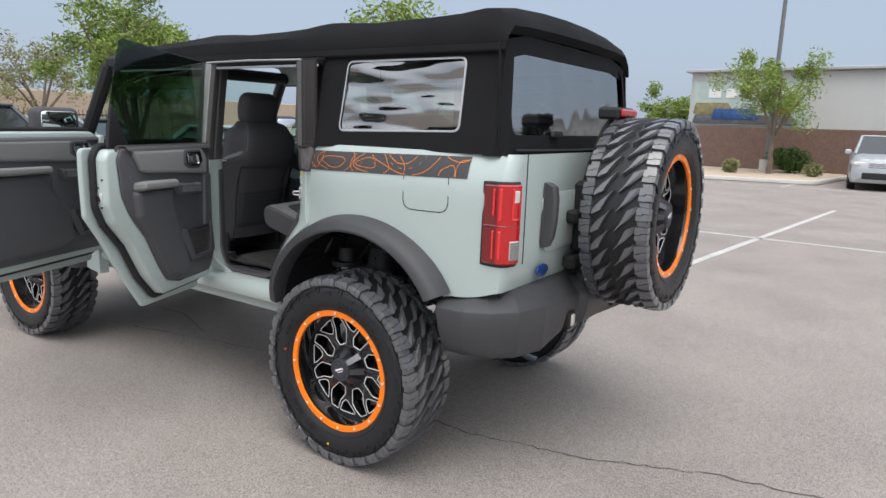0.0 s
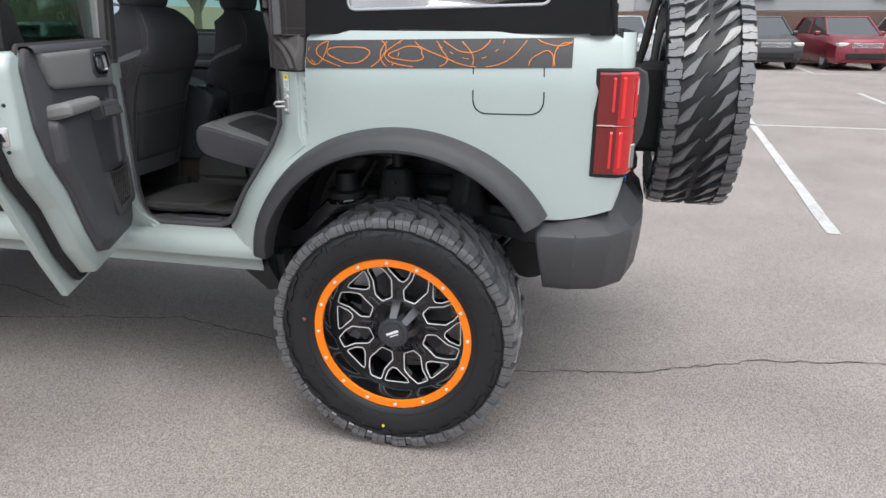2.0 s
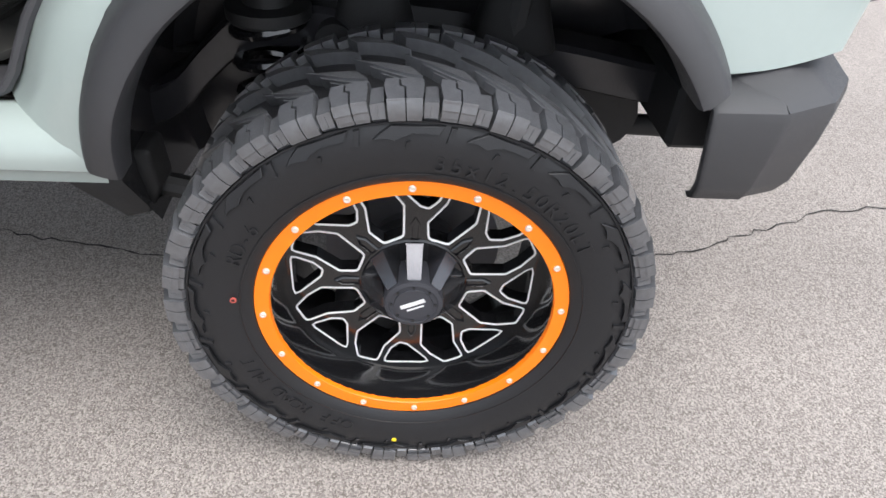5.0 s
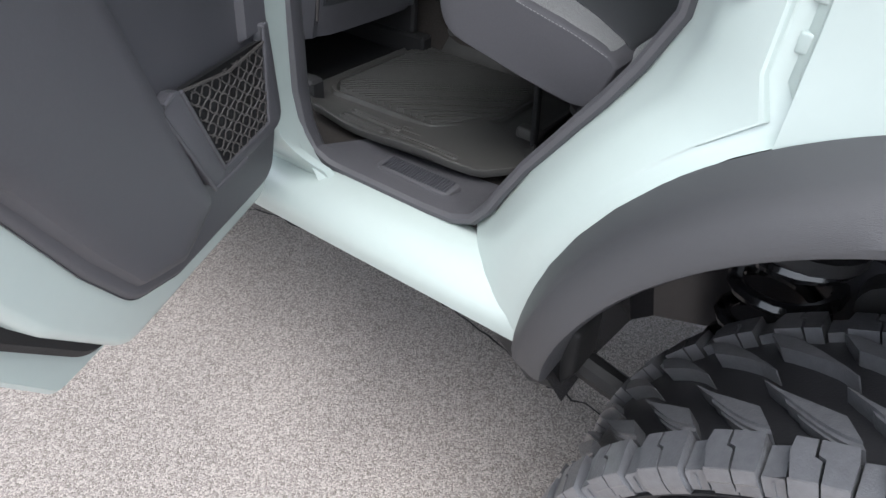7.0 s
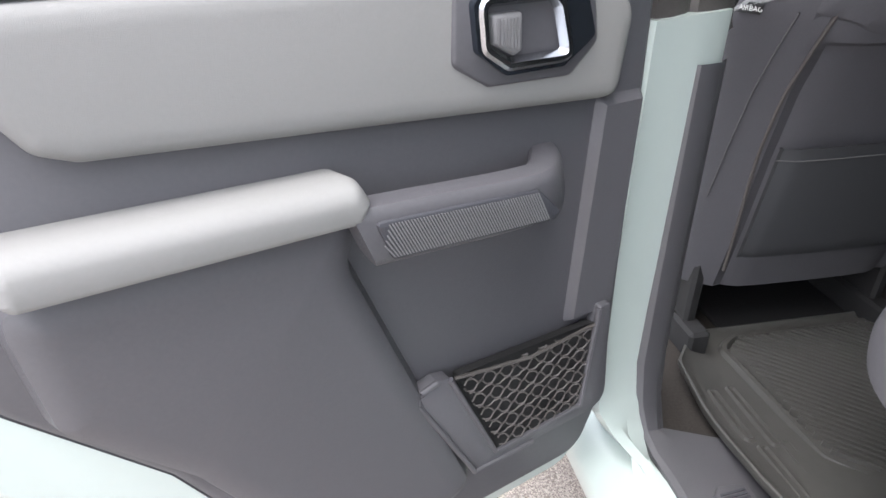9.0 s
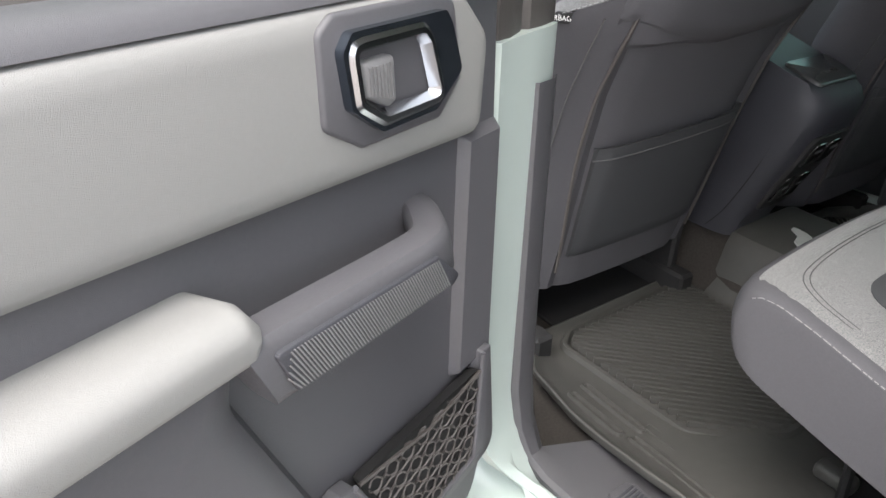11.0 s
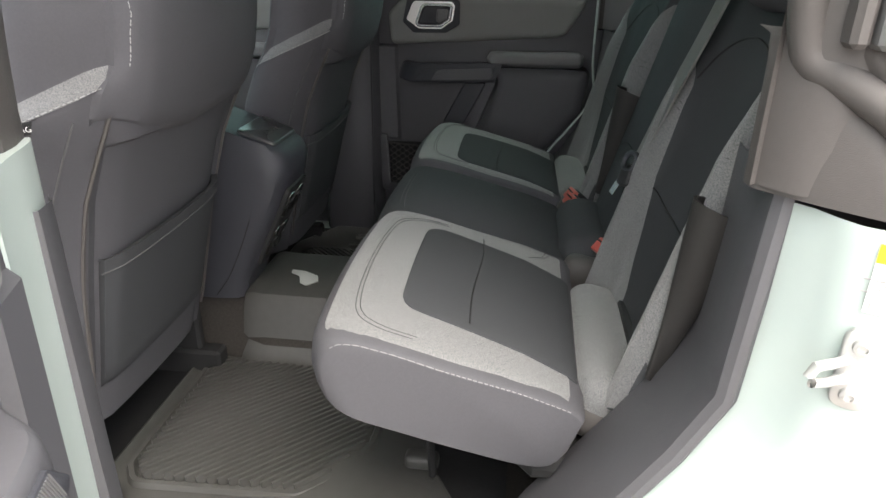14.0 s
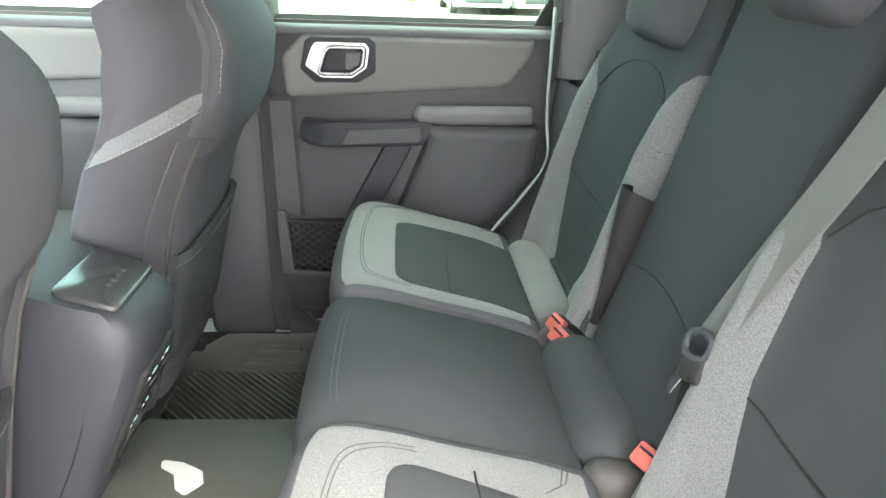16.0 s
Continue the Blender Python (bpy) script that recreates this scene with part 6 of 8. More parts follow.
for i in range(7):
    k = 0.010 + 0.004 * ((i * 7) % 3)
    box(bm, (-0.0018, -0.013, 0.009 - i * 0.0042), (-0.0012, -0.013 + 2 * k, 0.0105 - i * 0.0042), 0.0002, m=m)
box(bm, (-0.0018, 0.004, -0.030), (-0.0012, 0.013, -0.021), 0.0002, m=m)
part("label_print", bm, INK, suv)
bm = bmesh.new()
slab(bm, [(-0.006, 0.021), (0.006, 0.021), (0.0, 0.033)], lambda p, q, w: m @ Vector((-w, p, q)), 0.001, 0.0018, 0.0)
part("warning_triangle", bm, BLACK, suv)
for y, z in ((0.382, 1.135),):
    bm = bmesh.new()
    revolve(bm, [(0.009, 0), (0.008, 0.003), (0.005, 0.004), (0.004, 0.003), (0.0004, 0.003)], Matrix.Translation((-0.762, y, z)) @ Matrix.Rotation(radians(-90), 4, "Y"), 14)
    part("jamb_bolt", bm, PAINT, suv)
for i in range(4):
    bm = bmesh.new()
    cushion(bm, (0.008, 0.016, 0.022), Matrix.Translation((-0.760, 0.345, 1.14 + 0.047 * i)) @ Matrix.Rotation(radians(-20), 4, "Z"), 0.0048, 4)
    part("jamb_pressing", bm, PAINT, suv)

# Front fenders, bonnet, cowl, screen: plain shapes, hidden by the doors for most of the way.
for s in (-1, 1):
    bm = bmesh.new()
    n = 40
    rows_i, rows_o = [], []
    for i in range(n + 1):
        a = radians(15 + 172 * i / n)
        dy, dz = math.cos(a), math.sin(a)
        far = min([(1.30 - ARCH[1]) / dz if dz > 1e-6 else 9, (0.62) / dy if dy > 1e-6 else 9, 0.72 / -dy if dy < -1e-6 else 9])
        far = max(far, 0.55)
        rows_i.append(Vector((s * 0.80, WB + 0.54 * dy, ARCH[1] + 0.54 * dz)))
        rows_o.append(Vector((s * 0.80, WB + far * dy, ARCH[1] + far * dz)))
    loft(bm, [rows_i, rows_o, [p + Vector((-s * 0.06, 0, 0)) for p in rows_o]], False)
    part("front_fender", bm, PAINT, suv)
    bm = bmesh.new()
    box(bm, (s * 0.795 - 0.03, 2.10, 0.70), (s * 0.795 + 0.005, 2.26, 1.42), 0.008)
    part("front_pillar", bm, PAINT, suv)
    bm = bmesh.new()
    tube(bm, [(s * 0.74, 2.42, 1.38), (s * 0.70, 2.16, 1.84)], 0.04, 8)
    part("screen_pillar", bm, BLACK, suv)
bm = bmesh.new()
rows = []
for y, z in ((2.40, 1.34), (2.9, 1.33), (3.4, 1.30), (3.55, 1.25), (3.58, 1.0), (3.58, 0.75)):
    rows.append([Vector((x, y, z - 0.03 * (abs(x) / 0.8) ** 4)) for x in (-0.80, -0.74, -0.4, 0, 0.4, 0.74, 0.80)])
loft(bm, rows, False)
part("bonnet", bm, PAINT, suv)
bm = bmesh.new()
cushion(bm, (1.86, 0.28, 0.26), Matrix.Translation((0, 3.66, 0.70)), 0.06, 4)
part("front_bumper", bm, FLARE, suv)
bm = bmesh.new()
box(bm, (-0.78, 2.30, 1.30), (0.78, 2.46, 1.385), 0.02)
part("cowl", bm, BLACK, suv)
bm = bmesh.new()
loft(bm, [[Vector((-0.70, 2.40, 1.385)), Vector((0.70, 2.40, 1.385))], [Vector((-0.66, 2.14, 1.85)), Vector((0.66, 2.14, 1.85))]], False)
part("windscreen", bm, GLASS, suv).visible_shadow = False
bm = bmesh.new()
box(bm, (-0.72, 2.05, 1.82), (0.72, 2.18, 1.90), 0.02)
part("screen_header", bm, BLACK, suv)
bm = bmesh.new()
cushion(bm, (1.42, 0.42, 0.42), Matrix.Translation((0, 2.12, 1.16)), 0.08, 4)
part("dashboard", bm, TRIM, suv)
bm = bmesh.new()
mw = Matrix.Translation((-0.36, 1.80, 1.24)) @ Matrix.Rotation(radians(65), 4, "X")
revolve(bm, [(0.175 + 0.016 * math.cos(a * math.pi / 4), 0.016 * math.sin(a * math.pi / 4)) for a in range(9)], mw, 40)
wheel_s = part("steering_wheel", bm, TRIM, suv)
bm = bmesh.new()
cushion(bm, (0.33, 0.07, 0.03), mw, 0.012, 3)
cushion(bm, (0.12, 0.12, 0.05), mw, 0.03, 3)
part("wheel_hub", bm, TRIM, wheel_s)
bm = bmesh.new()
tube(bm, [(-0.36, 1.80, 1.24), (-0.36, 2.02, 1.14)], 0.035, 10)
part("steering_column", bm, BLACK, suv)
for s in (-1, 1):
    bm = bmesh.new()
    cushion(bm, (0.27, 0.13, 0.19), Matrix.Translation((s * 0.93, 2.42, 1.485)), 0.045, 4)
    mirror = part("door_mirror", bm, FLARE, suv, "black door mirror on the cowl")
    bm = bmesh.new()
    slab(bm, rounded([(s * 0.93 - 0.105, 1.415), (s * 0.93 + 0.105, 1.415), (s * 0.93 + 0.105, 1.555), (s * 0.93 - 0.105, 1.555)], 0.03), back_xz, 2.362, 2.350, 0.003)
    part("mirror_glass", bm, MIRROR_GLASS, mirror)
    bm = bmesh.new()
    tube(bm, [(s * 0.78, 2.46, 1.37), (s * 0.86, 2.45, 1.43)], 0.03, 8)
    part("mirror_foot", bm, FLARE, mirror)


# ---- doors ----
def swing(ox, oy, degrees, s=-1):
    """The frame of a door: u runs from its hinge, w towards the cabin side. degrees: how far it stands open."""
    a = radians(degrees)
    d = Vector((s * math.sin(a), -math.cos(a)))
    n = Vector((-s * math.cos(a), -math.sin(a)))

    def place(u, z, w):
        return Vector((ox + u * d.x + w * n.x, oy + u * d.y + w * n.y, z))
    return place


def door_card(P, T, name, label, front=False, glass_up=True, shut=False):
    """A side door: painted skin and shell, seal, inner card with grey pad, pull, arm rest, net and handle; frameless glass."""
    k = 1.22 if front else 1.0

    def U(pts):
        return [(u * k, z) for u, z in pts]

    bm = bmesh.new()
    if front:
        skin = [(0.0, 0.63), (0.80, 0.63), (0.83, 0.70), (0.83, 1.42), (0.80, 1.44), (0, 1.44)]
        shell = [(0.0, 0.70), (0.72, 0.69), (0.775, 0.76), (0.78, 1.36), (0.75, 1.44), (0, 1.44)]
        card = [(0.0, 1.405), (-0.015, 0.80), (0.02, 0.735), (0.68, 0.73), (0.73, 0.79), (0.735, 1.35), (0.70, 1.405)]
        rs, rh, rc = 0.03, 0.05, [0.01, 0.03, 0.05, 0.06, 0.05, 0.05, 0.02]
    else:
        skin = [(0.0, 0.63), (0.46, 0.63), (0.585, 0.80), (0.72, 1.01), (0.795, 1.11), (0.80, 1.25), (0.80, 1.44), (0, 1.44)]
        shell = [(0.0, 0.70), (0.40, 0.685), (0.505, 0.80), (0.60, 0.96), (0.705, 1.075), (0.745, 1.16), (0.745, 1.36), (0.72, 1.44), (0, 1.44)]
        card = [(0.0, 1.405), (-0.022, 0.84), (0.012, 0.738), (0.29, 0.730), (0.385, 0.755), (0.445, 0.84), (0.525, 0.985), (0.625, 1.105), (0.672, 1.20), (0.690, 1.36), (0.665, 1.405)]
        rs, rh, rc = 0.03, 0.05, [0.01, 0.05, 0.05, 0.06, 0.06, 0.05, 0.05, 0.05, 0.05, 0.04, 0.02]
    if shut or not front:
        skin = [(u, min(z, 1.405)) for u, z in skin]
        shell = [(u, min(z, 1.400)) for u, z in shell]
    slab(bm, rounded(U(skin), rs, 5), P, -T + 0.022, -T, 0.006)
    door = part(name, bm, PAINT, suv, label)
    bm = bmesh.new()
    slab(bm, rounded(U(shell), rh, 6), P, -T + 0.02, -0.014, 0.014)
    part("door_shell", bm, TRIM if shut else PAINT, door)
    bm = bmesh.new()
    sh = rounded(U(shell), rh, 6)
    loft(bm, [[P(p.x, p.y, w) for p in q] for q, w in ((inset(sh, -0.004), -T + 0.026), (inset(sh, -0.022), -T + 0.030), (inset(sh, -0.026), -T + 0.040), (inset(sh, -0.016), -T + 0.050), (inset(sh, 0.004), -T + 0.050))], True)
    part("door_seal", bm, BLACK, door, "black rubber seal")
    cd = rounded(U(card), rc, 6)
    bm = bmesh.new()
    loft(bm, [[P(p.x, p.y, w) for p in q] for q, w in ((inset(cd, -0.012), -0.024), (inset(cd, -0.012), -0.017), (inset(cd, -0.004), -0.014))], True)
    part("card_edge", bm, TRIM_BROWN, door)
    bm = bmesh.new()
    slab(bm, cd, P, -0.016, 0.0, 0.010)
    # Lower bulge that carries the speaker and the arm-rest shelf.
    if not front:
        bulge = [(0.335, 1.215), (0.348, 1.165), (0.276, 0.985), (0.20, 0.80), (0.29, 0.752), (0.375, 0.775), (0.435, 0.86), (0.512, 0.99), (0.598, 1.09), (0.612, 1.215)]
    else:
        bulge = [(0.305, 1.215), (0.335, 1.125), (0.215, 0.985), (0.20, 0.80), (0.29, 0.76), (0.62, 0.76), (0.68, 0.86), (0.69, 0.99), (0.69, 1.09), (0.68, 1.215)]
    bg = rounded(U(bulge), 0.03, 4)
    loft(bm, [[P(p.x, p.y, w * min(1.0, 0.5 + 0.5 * (p.y - 0.74) / 0.40)) for p in q] for q, w in ((bg, 0.0), (inset(bg, 0.008), 0.022), (inset(bg, 0.020), 0.030), (inset(bg, 0.035), 0.032))], True, (False, True))
    # The upright at the hinge side and the ledge under the glass.
    up = rounded([(0.0, 1.26), (0.0, 0.985), (0.075, 0.985), (0.066, 1.26)], 0.008)
    loft(bm, [[P(p.x, p.y, w) for p in q] for q, w in ((up, 0.0), (inset(up, 0.008), 0.010))], True, (False, True))
    card_ob = part("door_card", bm, TRIM, door, "charcoal moulded inner door card")
    # Pale padded upper panel.
    bm = bmesh.new()
    e = 0.605 if not front else 0.68
    e -= 0.022 if shut and not front else 0.0
    pale = rounded(U([(0.050, 1.260), (0.042, 1.345), (0.092, 1.392), (e, 1.392), (e - 0.012, 1.360), (e - 0.050, 1.300), (e - 0.075, 1.290)]), [0.02, 0.03, 0.03, 0.01, 0.02, 0.02, 0.02], 5)
    loft(bm, [[P(p.x, p.y, w) for p in q] for q, w in ((pale, -0.002), (pale, 0.008), (inset(pale, 0.003), 0.014), (inset(pale, 0.010), 0.018), (inset(pale, 0.020), 0.019))], True, (False, True))
    part("upper_pad", bm, TRIM_LIGHT, door, "pale grey upper door pad")
    bm = bmesh.new()
    loft(bm, [[P(u, z, w) for u in (0.0, 0.3 * k, 0.64 * k)] for z, w in ((1.392, 0.014), (1.402, 0.010), (1.410, -0.002), (1.410, -0.03))], False)
    part("belt_ledge", bm, TRIM, door)
    # Handle: dark bezel, smoked and bright ring, cup and ribbed lever.
    bm = bmesh.new()
    h = 0.010 if shut else 0.0

    def H(pts):
        """The handle sits a little nearer the hinge on the shut doors."""
        return [(u - h, z) for u, z in pts]
    bez = rounded(H([(0.094, 1.322), (0.124, 1.294), (0.215, 1.296), (0.252, 1.318), (0.252, 1.378), (0.238, 1.388), (0.118, 1.388), (0.106, 1.378)]), 0.010, 4)
    slab(bm, bez, P, 0.015, 0.0225, 0.003)
    # On shut doors the cabin's shade is put into a darker bezel.
    bezel = part("handle_bezel", bm, DARK_PLASTIC if shut else TRIM, door)
    ringo = rounded(H([(0.106, 1.330), (0.140, 1.3065), (0.203, 1.3065), (0.233, 1.328), (0.239, 1.366), (0.230, 1.377), (0.128, 1.377), (0.120, 1.366)]), 0.007, 4)
    ringi = rounded(H([(0.136, 1.317), (0.200, 1.317), (0.223, 1.332), (0.228, 1.366), (0.158, 1.366), (0.150, 1.358)]), 0.006, 4)
    bm = bmesh.new()
    holed(bm, ringo, [ringi], P, 0.018, 0.030)
    # Shut doors get bright steel here, to carry the ring's reflections.
    part("handle_ring", bm, STEEL if shut else SMOKED, door, "handle ring in brighter metal for its reflections" if shut else "smoked chrome handle ring")
    bm = bmesh.new()
    loft(bm, [[P(p.x, p.y, w) for p in q] for q, w in ((inset(ringi, -0.007), 0.0302), (inset(ringi, -0.004), 0.0325), (ringi, 0.0325), (inset(ringi, 0.004), 0.024))], True)
    part("handle_rim", bm, CHROME, door, "bright chrome inner rim")
    bm = bmesh.new()
    loft(bm, [[P(p.x, p.y, w) for p in q] for q, w in ((ringi, 0.029), (inset(ringi, 0.005), 0.010))], True, (False, True))
    part("handle_cup", bm, BLACK, door)
    bm = bmesh.new()
    lever_mat = TRIM_MID
    slab(bm, rounded(H([(0.196, 1.322), (0.217, 1.333), (0.221, 1.357), (0.190, 1.357), (0.188, 1.326)]), 0.004, 3), P, 0.012, 0.031, 0.003)
    for i in range(7):
        slab(bm, H([(0.193 + 0.0035 * i, 1.328 + 0.001 * i), (0.1945 + 0.0035 * i, 1.328 + 0.001 * i), (0.1965 + 0.0035 * i, 1.353), (0.195 + 0.0035 * i, 1.353)]), P, 0.030, 0.0322, 0.0)
    part("handle_lever", bm, lever_mat, door, "ribbed release lever", kind="stuff")
    # Arm rest pad.
    bm = bmesh.new()
    b = 0.600 if not front else 0.66
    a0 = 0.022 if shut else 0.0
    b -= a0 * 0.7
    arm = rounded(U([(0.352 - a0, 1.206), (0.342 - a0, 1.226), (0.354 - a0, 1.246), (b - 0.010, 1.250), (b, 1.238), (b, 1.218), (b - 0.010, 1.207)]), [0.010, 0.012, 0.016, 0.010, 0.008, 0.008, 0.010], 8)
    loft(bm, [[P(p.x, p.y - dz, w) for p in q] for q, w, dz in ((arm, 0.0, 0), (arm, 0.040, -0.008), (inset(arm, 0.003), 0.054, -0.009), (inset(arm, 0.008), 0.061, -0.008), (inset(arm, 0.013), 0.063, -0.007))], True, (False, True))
    # Mid grey on shut doors: the same pad, coloured as in shade.
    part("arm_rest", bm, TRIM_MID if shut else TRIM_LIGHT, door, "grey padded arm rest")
    # Pull bar with ribbed insert.
    bm = bmesh.new()
    rows = []
    q = 0.034 if shut else 0.0
    way = smooth_run([(0.356, 1.206, 0.046), (0.335, 1.205, 0.046), (0.30, 1.203, 0.046), (0.23, 1.199, 0.046), (0.188 - q, 1.198, 0.046), (0.163 - q, 1.197, 0.041), (0.145 - q, 1.197, 0.026), (0.130 - q, 1.198, 0.008), (0.122 - q, 1.199, -0.012)], 4)
    way = [c - Vector((0, 0.007 if shut else 0, 0)) for c in way]
    for i, c in enumerate(way):
        o, e = way[max(0, i - 1)], way[min(len(way) - 1, i + 1)]
        d = Vector((e.x - o.x, e.z - o.z)).normalized()
        n = Vector((d.y, -d.x))
        if n.y < 0 and i < 22:
            n = -n
        t = i / (len(way) - 1)
        hh = 0.028 - 0.003 * t
        lean = 0.40 * max(0.0, 1 - t / 0.25) + 0.25 * max(0.0, min(1.0, (t - 0.45) / 0.2))
        hd = 0.017
        ring = []
        for a in range(16):
            ang = 2 * math.pi * a / 16
            ca, sa = math.cos(ang), math.sin(ang)
            ca, sa = math.copysign(abs(ca) ** 0.45, ca), math.copysign(abs(sa) ** 0.55, sa)
            ring.append(P(c.x + n.x * hd * ca + lean * hh * sa, c.y + hh * sa, c.z + n.y * hd * ca))
        rows.append(ring)
    loft(bm, rows, True, (True, True))
    # The shut doors' pull has its shade put into a darker plastic.
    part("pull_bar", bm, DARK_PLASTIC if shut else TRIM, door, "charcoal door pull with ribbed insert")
    bm = bmesh.new()
    v = 0.007 if shut else 0.0
    ins = [(0.348, 1.222 - v), (0.334, 1.186 - v), (0.166 - q, 1.177 - v), (0.158 - q, 1.183 - v), (0.187 - q, 1.212 - v)]
    slab(bm, rounded(ins, 0.004, 3), P, 0.058, 0.0660, 0.001)
    part("pull_insert", bm, DARK_PLASTIC, door)
    bm = bmesh.new()
    for i in range(58):
        u = 0.172 + i * 0.0028
        z0 = 1.1795 + 0.052 * (u - 0.166)
        z1 = 1.2105 + 0.062 * (u - 0.187)
        u1 = u + 0.016
        if u1 > 0.336:
            z1 -= (u1 - 0.336) * 1.6
            u1 = 0.336 + (u1 - 0.336) * 0.4
        slab(bm, [(u, z0 - v), (u + 0.0013, z0 - v), (u1 + 0.0013, z1 - v), (u1, z1 - v)], P, 0.0655, 0.0668, 0.0)
    part("pull_ribs", bm, TRIM_MID, door, smooth=0, kind="stuff")
    if shut and not front:
        # A dark plate carries the shade of the recess below the pull and of the fold under the arm rest.
        bm = bmesh.new()
        slab(bm, rounded([(0.262, 1.165), (0.322, 1.165), (0.284, 1.090), (0.225, 0.98), (0.165, 0.98)], 0.006, 3), P, -0.004, 0.0345, 0.003)
        part("recess_shade", bm, DARK_PLASTIC, door, "dark plate for the shade of the door card's slanting recess")
    # Map net in its frame.
    bm = bmesh.new()
    rim = rounded([(0.016, 1.004), (-0.004, 0.835), (0.208, 0.824), (0.288, 0.972), (0.280, 0.986), (0.262, 0.991), (0.246, 0.988), (0.178, 0.843), (0.044, 0.853), (0.034, 1.004)], [0.004, 0.03, 0.03, 0.008, 0.006, 0.004, 0.004, 0.008, 0.008, 0.004], 4)
    net_in = rounded([(0.036, 0.984), (0.046, 0.856), (0.176, 0.846), (0.242, 0.988)], 0.008, 3)
    slab(bm, rim, P, 0.0, 0.018, 0.002)
    for run in ([(0.246, 0.987), (0.178, 0.844), (0.044, 0.854), (0.034, 1.002)], [(0.262, 0.990), (0.281, 0.984), (0.286, 0.970), (0.208, 0.827), (0.12, 0.830)]):
        tube(bm, [P(u, z, 0.018) for u, z in run], 0.0034, 8)
    part("net_frame", bm, TRIM, door)
    bm = bmesh.new()
    loft(bm, [[P(p.x, p.y, w) for p in q] for q, w in ((net_in, 0.017), (inset(net_in, 0.004), 0.004))], True, (False, True))
    part("pocket_back", bm, BLACK, door)
    bm = bmesh.new()

    def inside(u, z):
        if not 0.849 < z < 0.980:
            return False
        left = 0.042 if z < 0.98 else 0.04
        right = 0.172 + (z - 0.848) * 0.47
        return left < u < right
    step = 0.0125
    for j in range(-6, 26):
        run = []
        for i in range(80):
            u = 0.04 + i * 0.0027
            z = 0.845 + j * step * 0.72 + 0.0036 * math.tanh(2.2 * math.sin(u / step * math.pi + (0.0 if j % 2 else math.pi)))
            if inside(u, z):
                run.append(P(u, z, 0.0175 + 0.0015 * math.sin(i * 0.7 + j)))
            else:
                if len(run) > 2:
                    tube(bm, run, 0.0012, 4, False)
                run = []
        if len(run) > 2:
            tube(bm, run, 0.0012, 4, False)
    tube(bm, [P(0.037, 0.980, 0.018), P(0.14, 0.974, 0.021), P(0.24, 0.986, 0.018)], 0.0022, 6)
    part("map_net", bm, TRIM_BROWN, door, "stretched black map net", kind="stuff")
    # Frameless glass with its corner sail.
    bm = bmesh.new()
    if front:
        gl = [(0.0, 1.39), (0.80, 1.39), (0.80, 1.80), (0.76, 1.835), (0.30, 1.835), (0.02, 1.48)]
    else:
        gl = [(-0.02, 1.39), (0.70, 1.39), (0.69, 1.50), (0.585, 1.868), (0.56, 1.878), (-0.06, 1.828)]
    if glass_up:
        slab(bm, rounded(U(gl), 0.012, 4), P, -0.052, -0.047, 0.001)
        pane = part("door_glass", bm, SIDE_GLASS if shut else DARK_GLASS, door, "green tinted side glass" if shut else "dark tinted frameless door glass")
        pane.visible_shadow = not shut
    bm = bmesh.new()
    q = 0.70 * k
    slab(bm, rounded([(q - 0.13, 1.40), (q + 0.01, 1.40), (q - 0.015, 1.56), (q - 0.03, 1.60), (q - 0.045, 1.56)], 0.01), P, -0.044, -0.030, 0.003)
    part("corner_sail", bm, BLACK, door)
    # Latch, holes and plug on the shell's end; hinges at the pillar.
    if not front:
        def end(a, b, w):
            """On the rear end of the shell: a runs through the door's thickness."""
            return P(0.745 + w, b, -0.06 + a)
        bm = bmesh.new()
        slab(bm, rounded([(-0.018, 1.165), (0.018, 1.165), (0.018, 1.215), (-0.018, 1.215)], 0.006), end, -0.004, 0.003, 0.001)
        latch = part("latch", bm, STEEL, door)
        bm = bmesh.new()
        slab(bm, [(-0.008, 1.178), (0.010, 1.178), (0.002, 1.20), (-0.008, 1.20)], end, 0.0025, 0.0045, 0.0)
        part("latch_slot", bm, BLACK, latch)
        for a, b in ((0.02, 1.27), (-0.02, 1.235), (0.0, 1.236), (0.01, 1.15)):
            bm = bmesh.new()
            slab(bm, [(a + 0.005 * math.cos(t * math.pi / 6), b + 0.005 * math.sin(t * math.pi / 6)) for t in range(12)], end, -0.002, 0.002, 0.0)
            part("latch_screw", bm, UNDER, latch)
    for z in (0.86, 1.24):
        bm = bmesh.new()
        tube(bm, [P(-0.012, z - 0.04, -T * 0.6), P(-0.012, z + 0.04, -T * 0.6)], 0.012, 10)
        tube(bm, [P(-0.012, z, -T * 0.6), P(0.04, z, -T * 0.55)], 0.018, 8)
        part("door_hinge", bm, PAINT, door)
    return door


left_open = swing(-0.80, 1.06, 69)
door_card(left_open, 0.115, "rear_door", "rear side door standing open, grey-green with charcoal card")
right_shut = swing(0.72, 1.11, 0, 1)
door_card(right_shut, 0.085, "rear_door", "closed rear side door with charcoal card and pale pad", shut=True)
front_open = swing(-0.82, 2.12, 69)
door_card(front_open, 0.115, "front_door", "front side door standing open, its glass lowered", True, False)
front_shut = swing(0.72, 2.16, 0, 1)
door_card(front_shut, 0.085, "front_door", "closed front side door", True, shut=True)


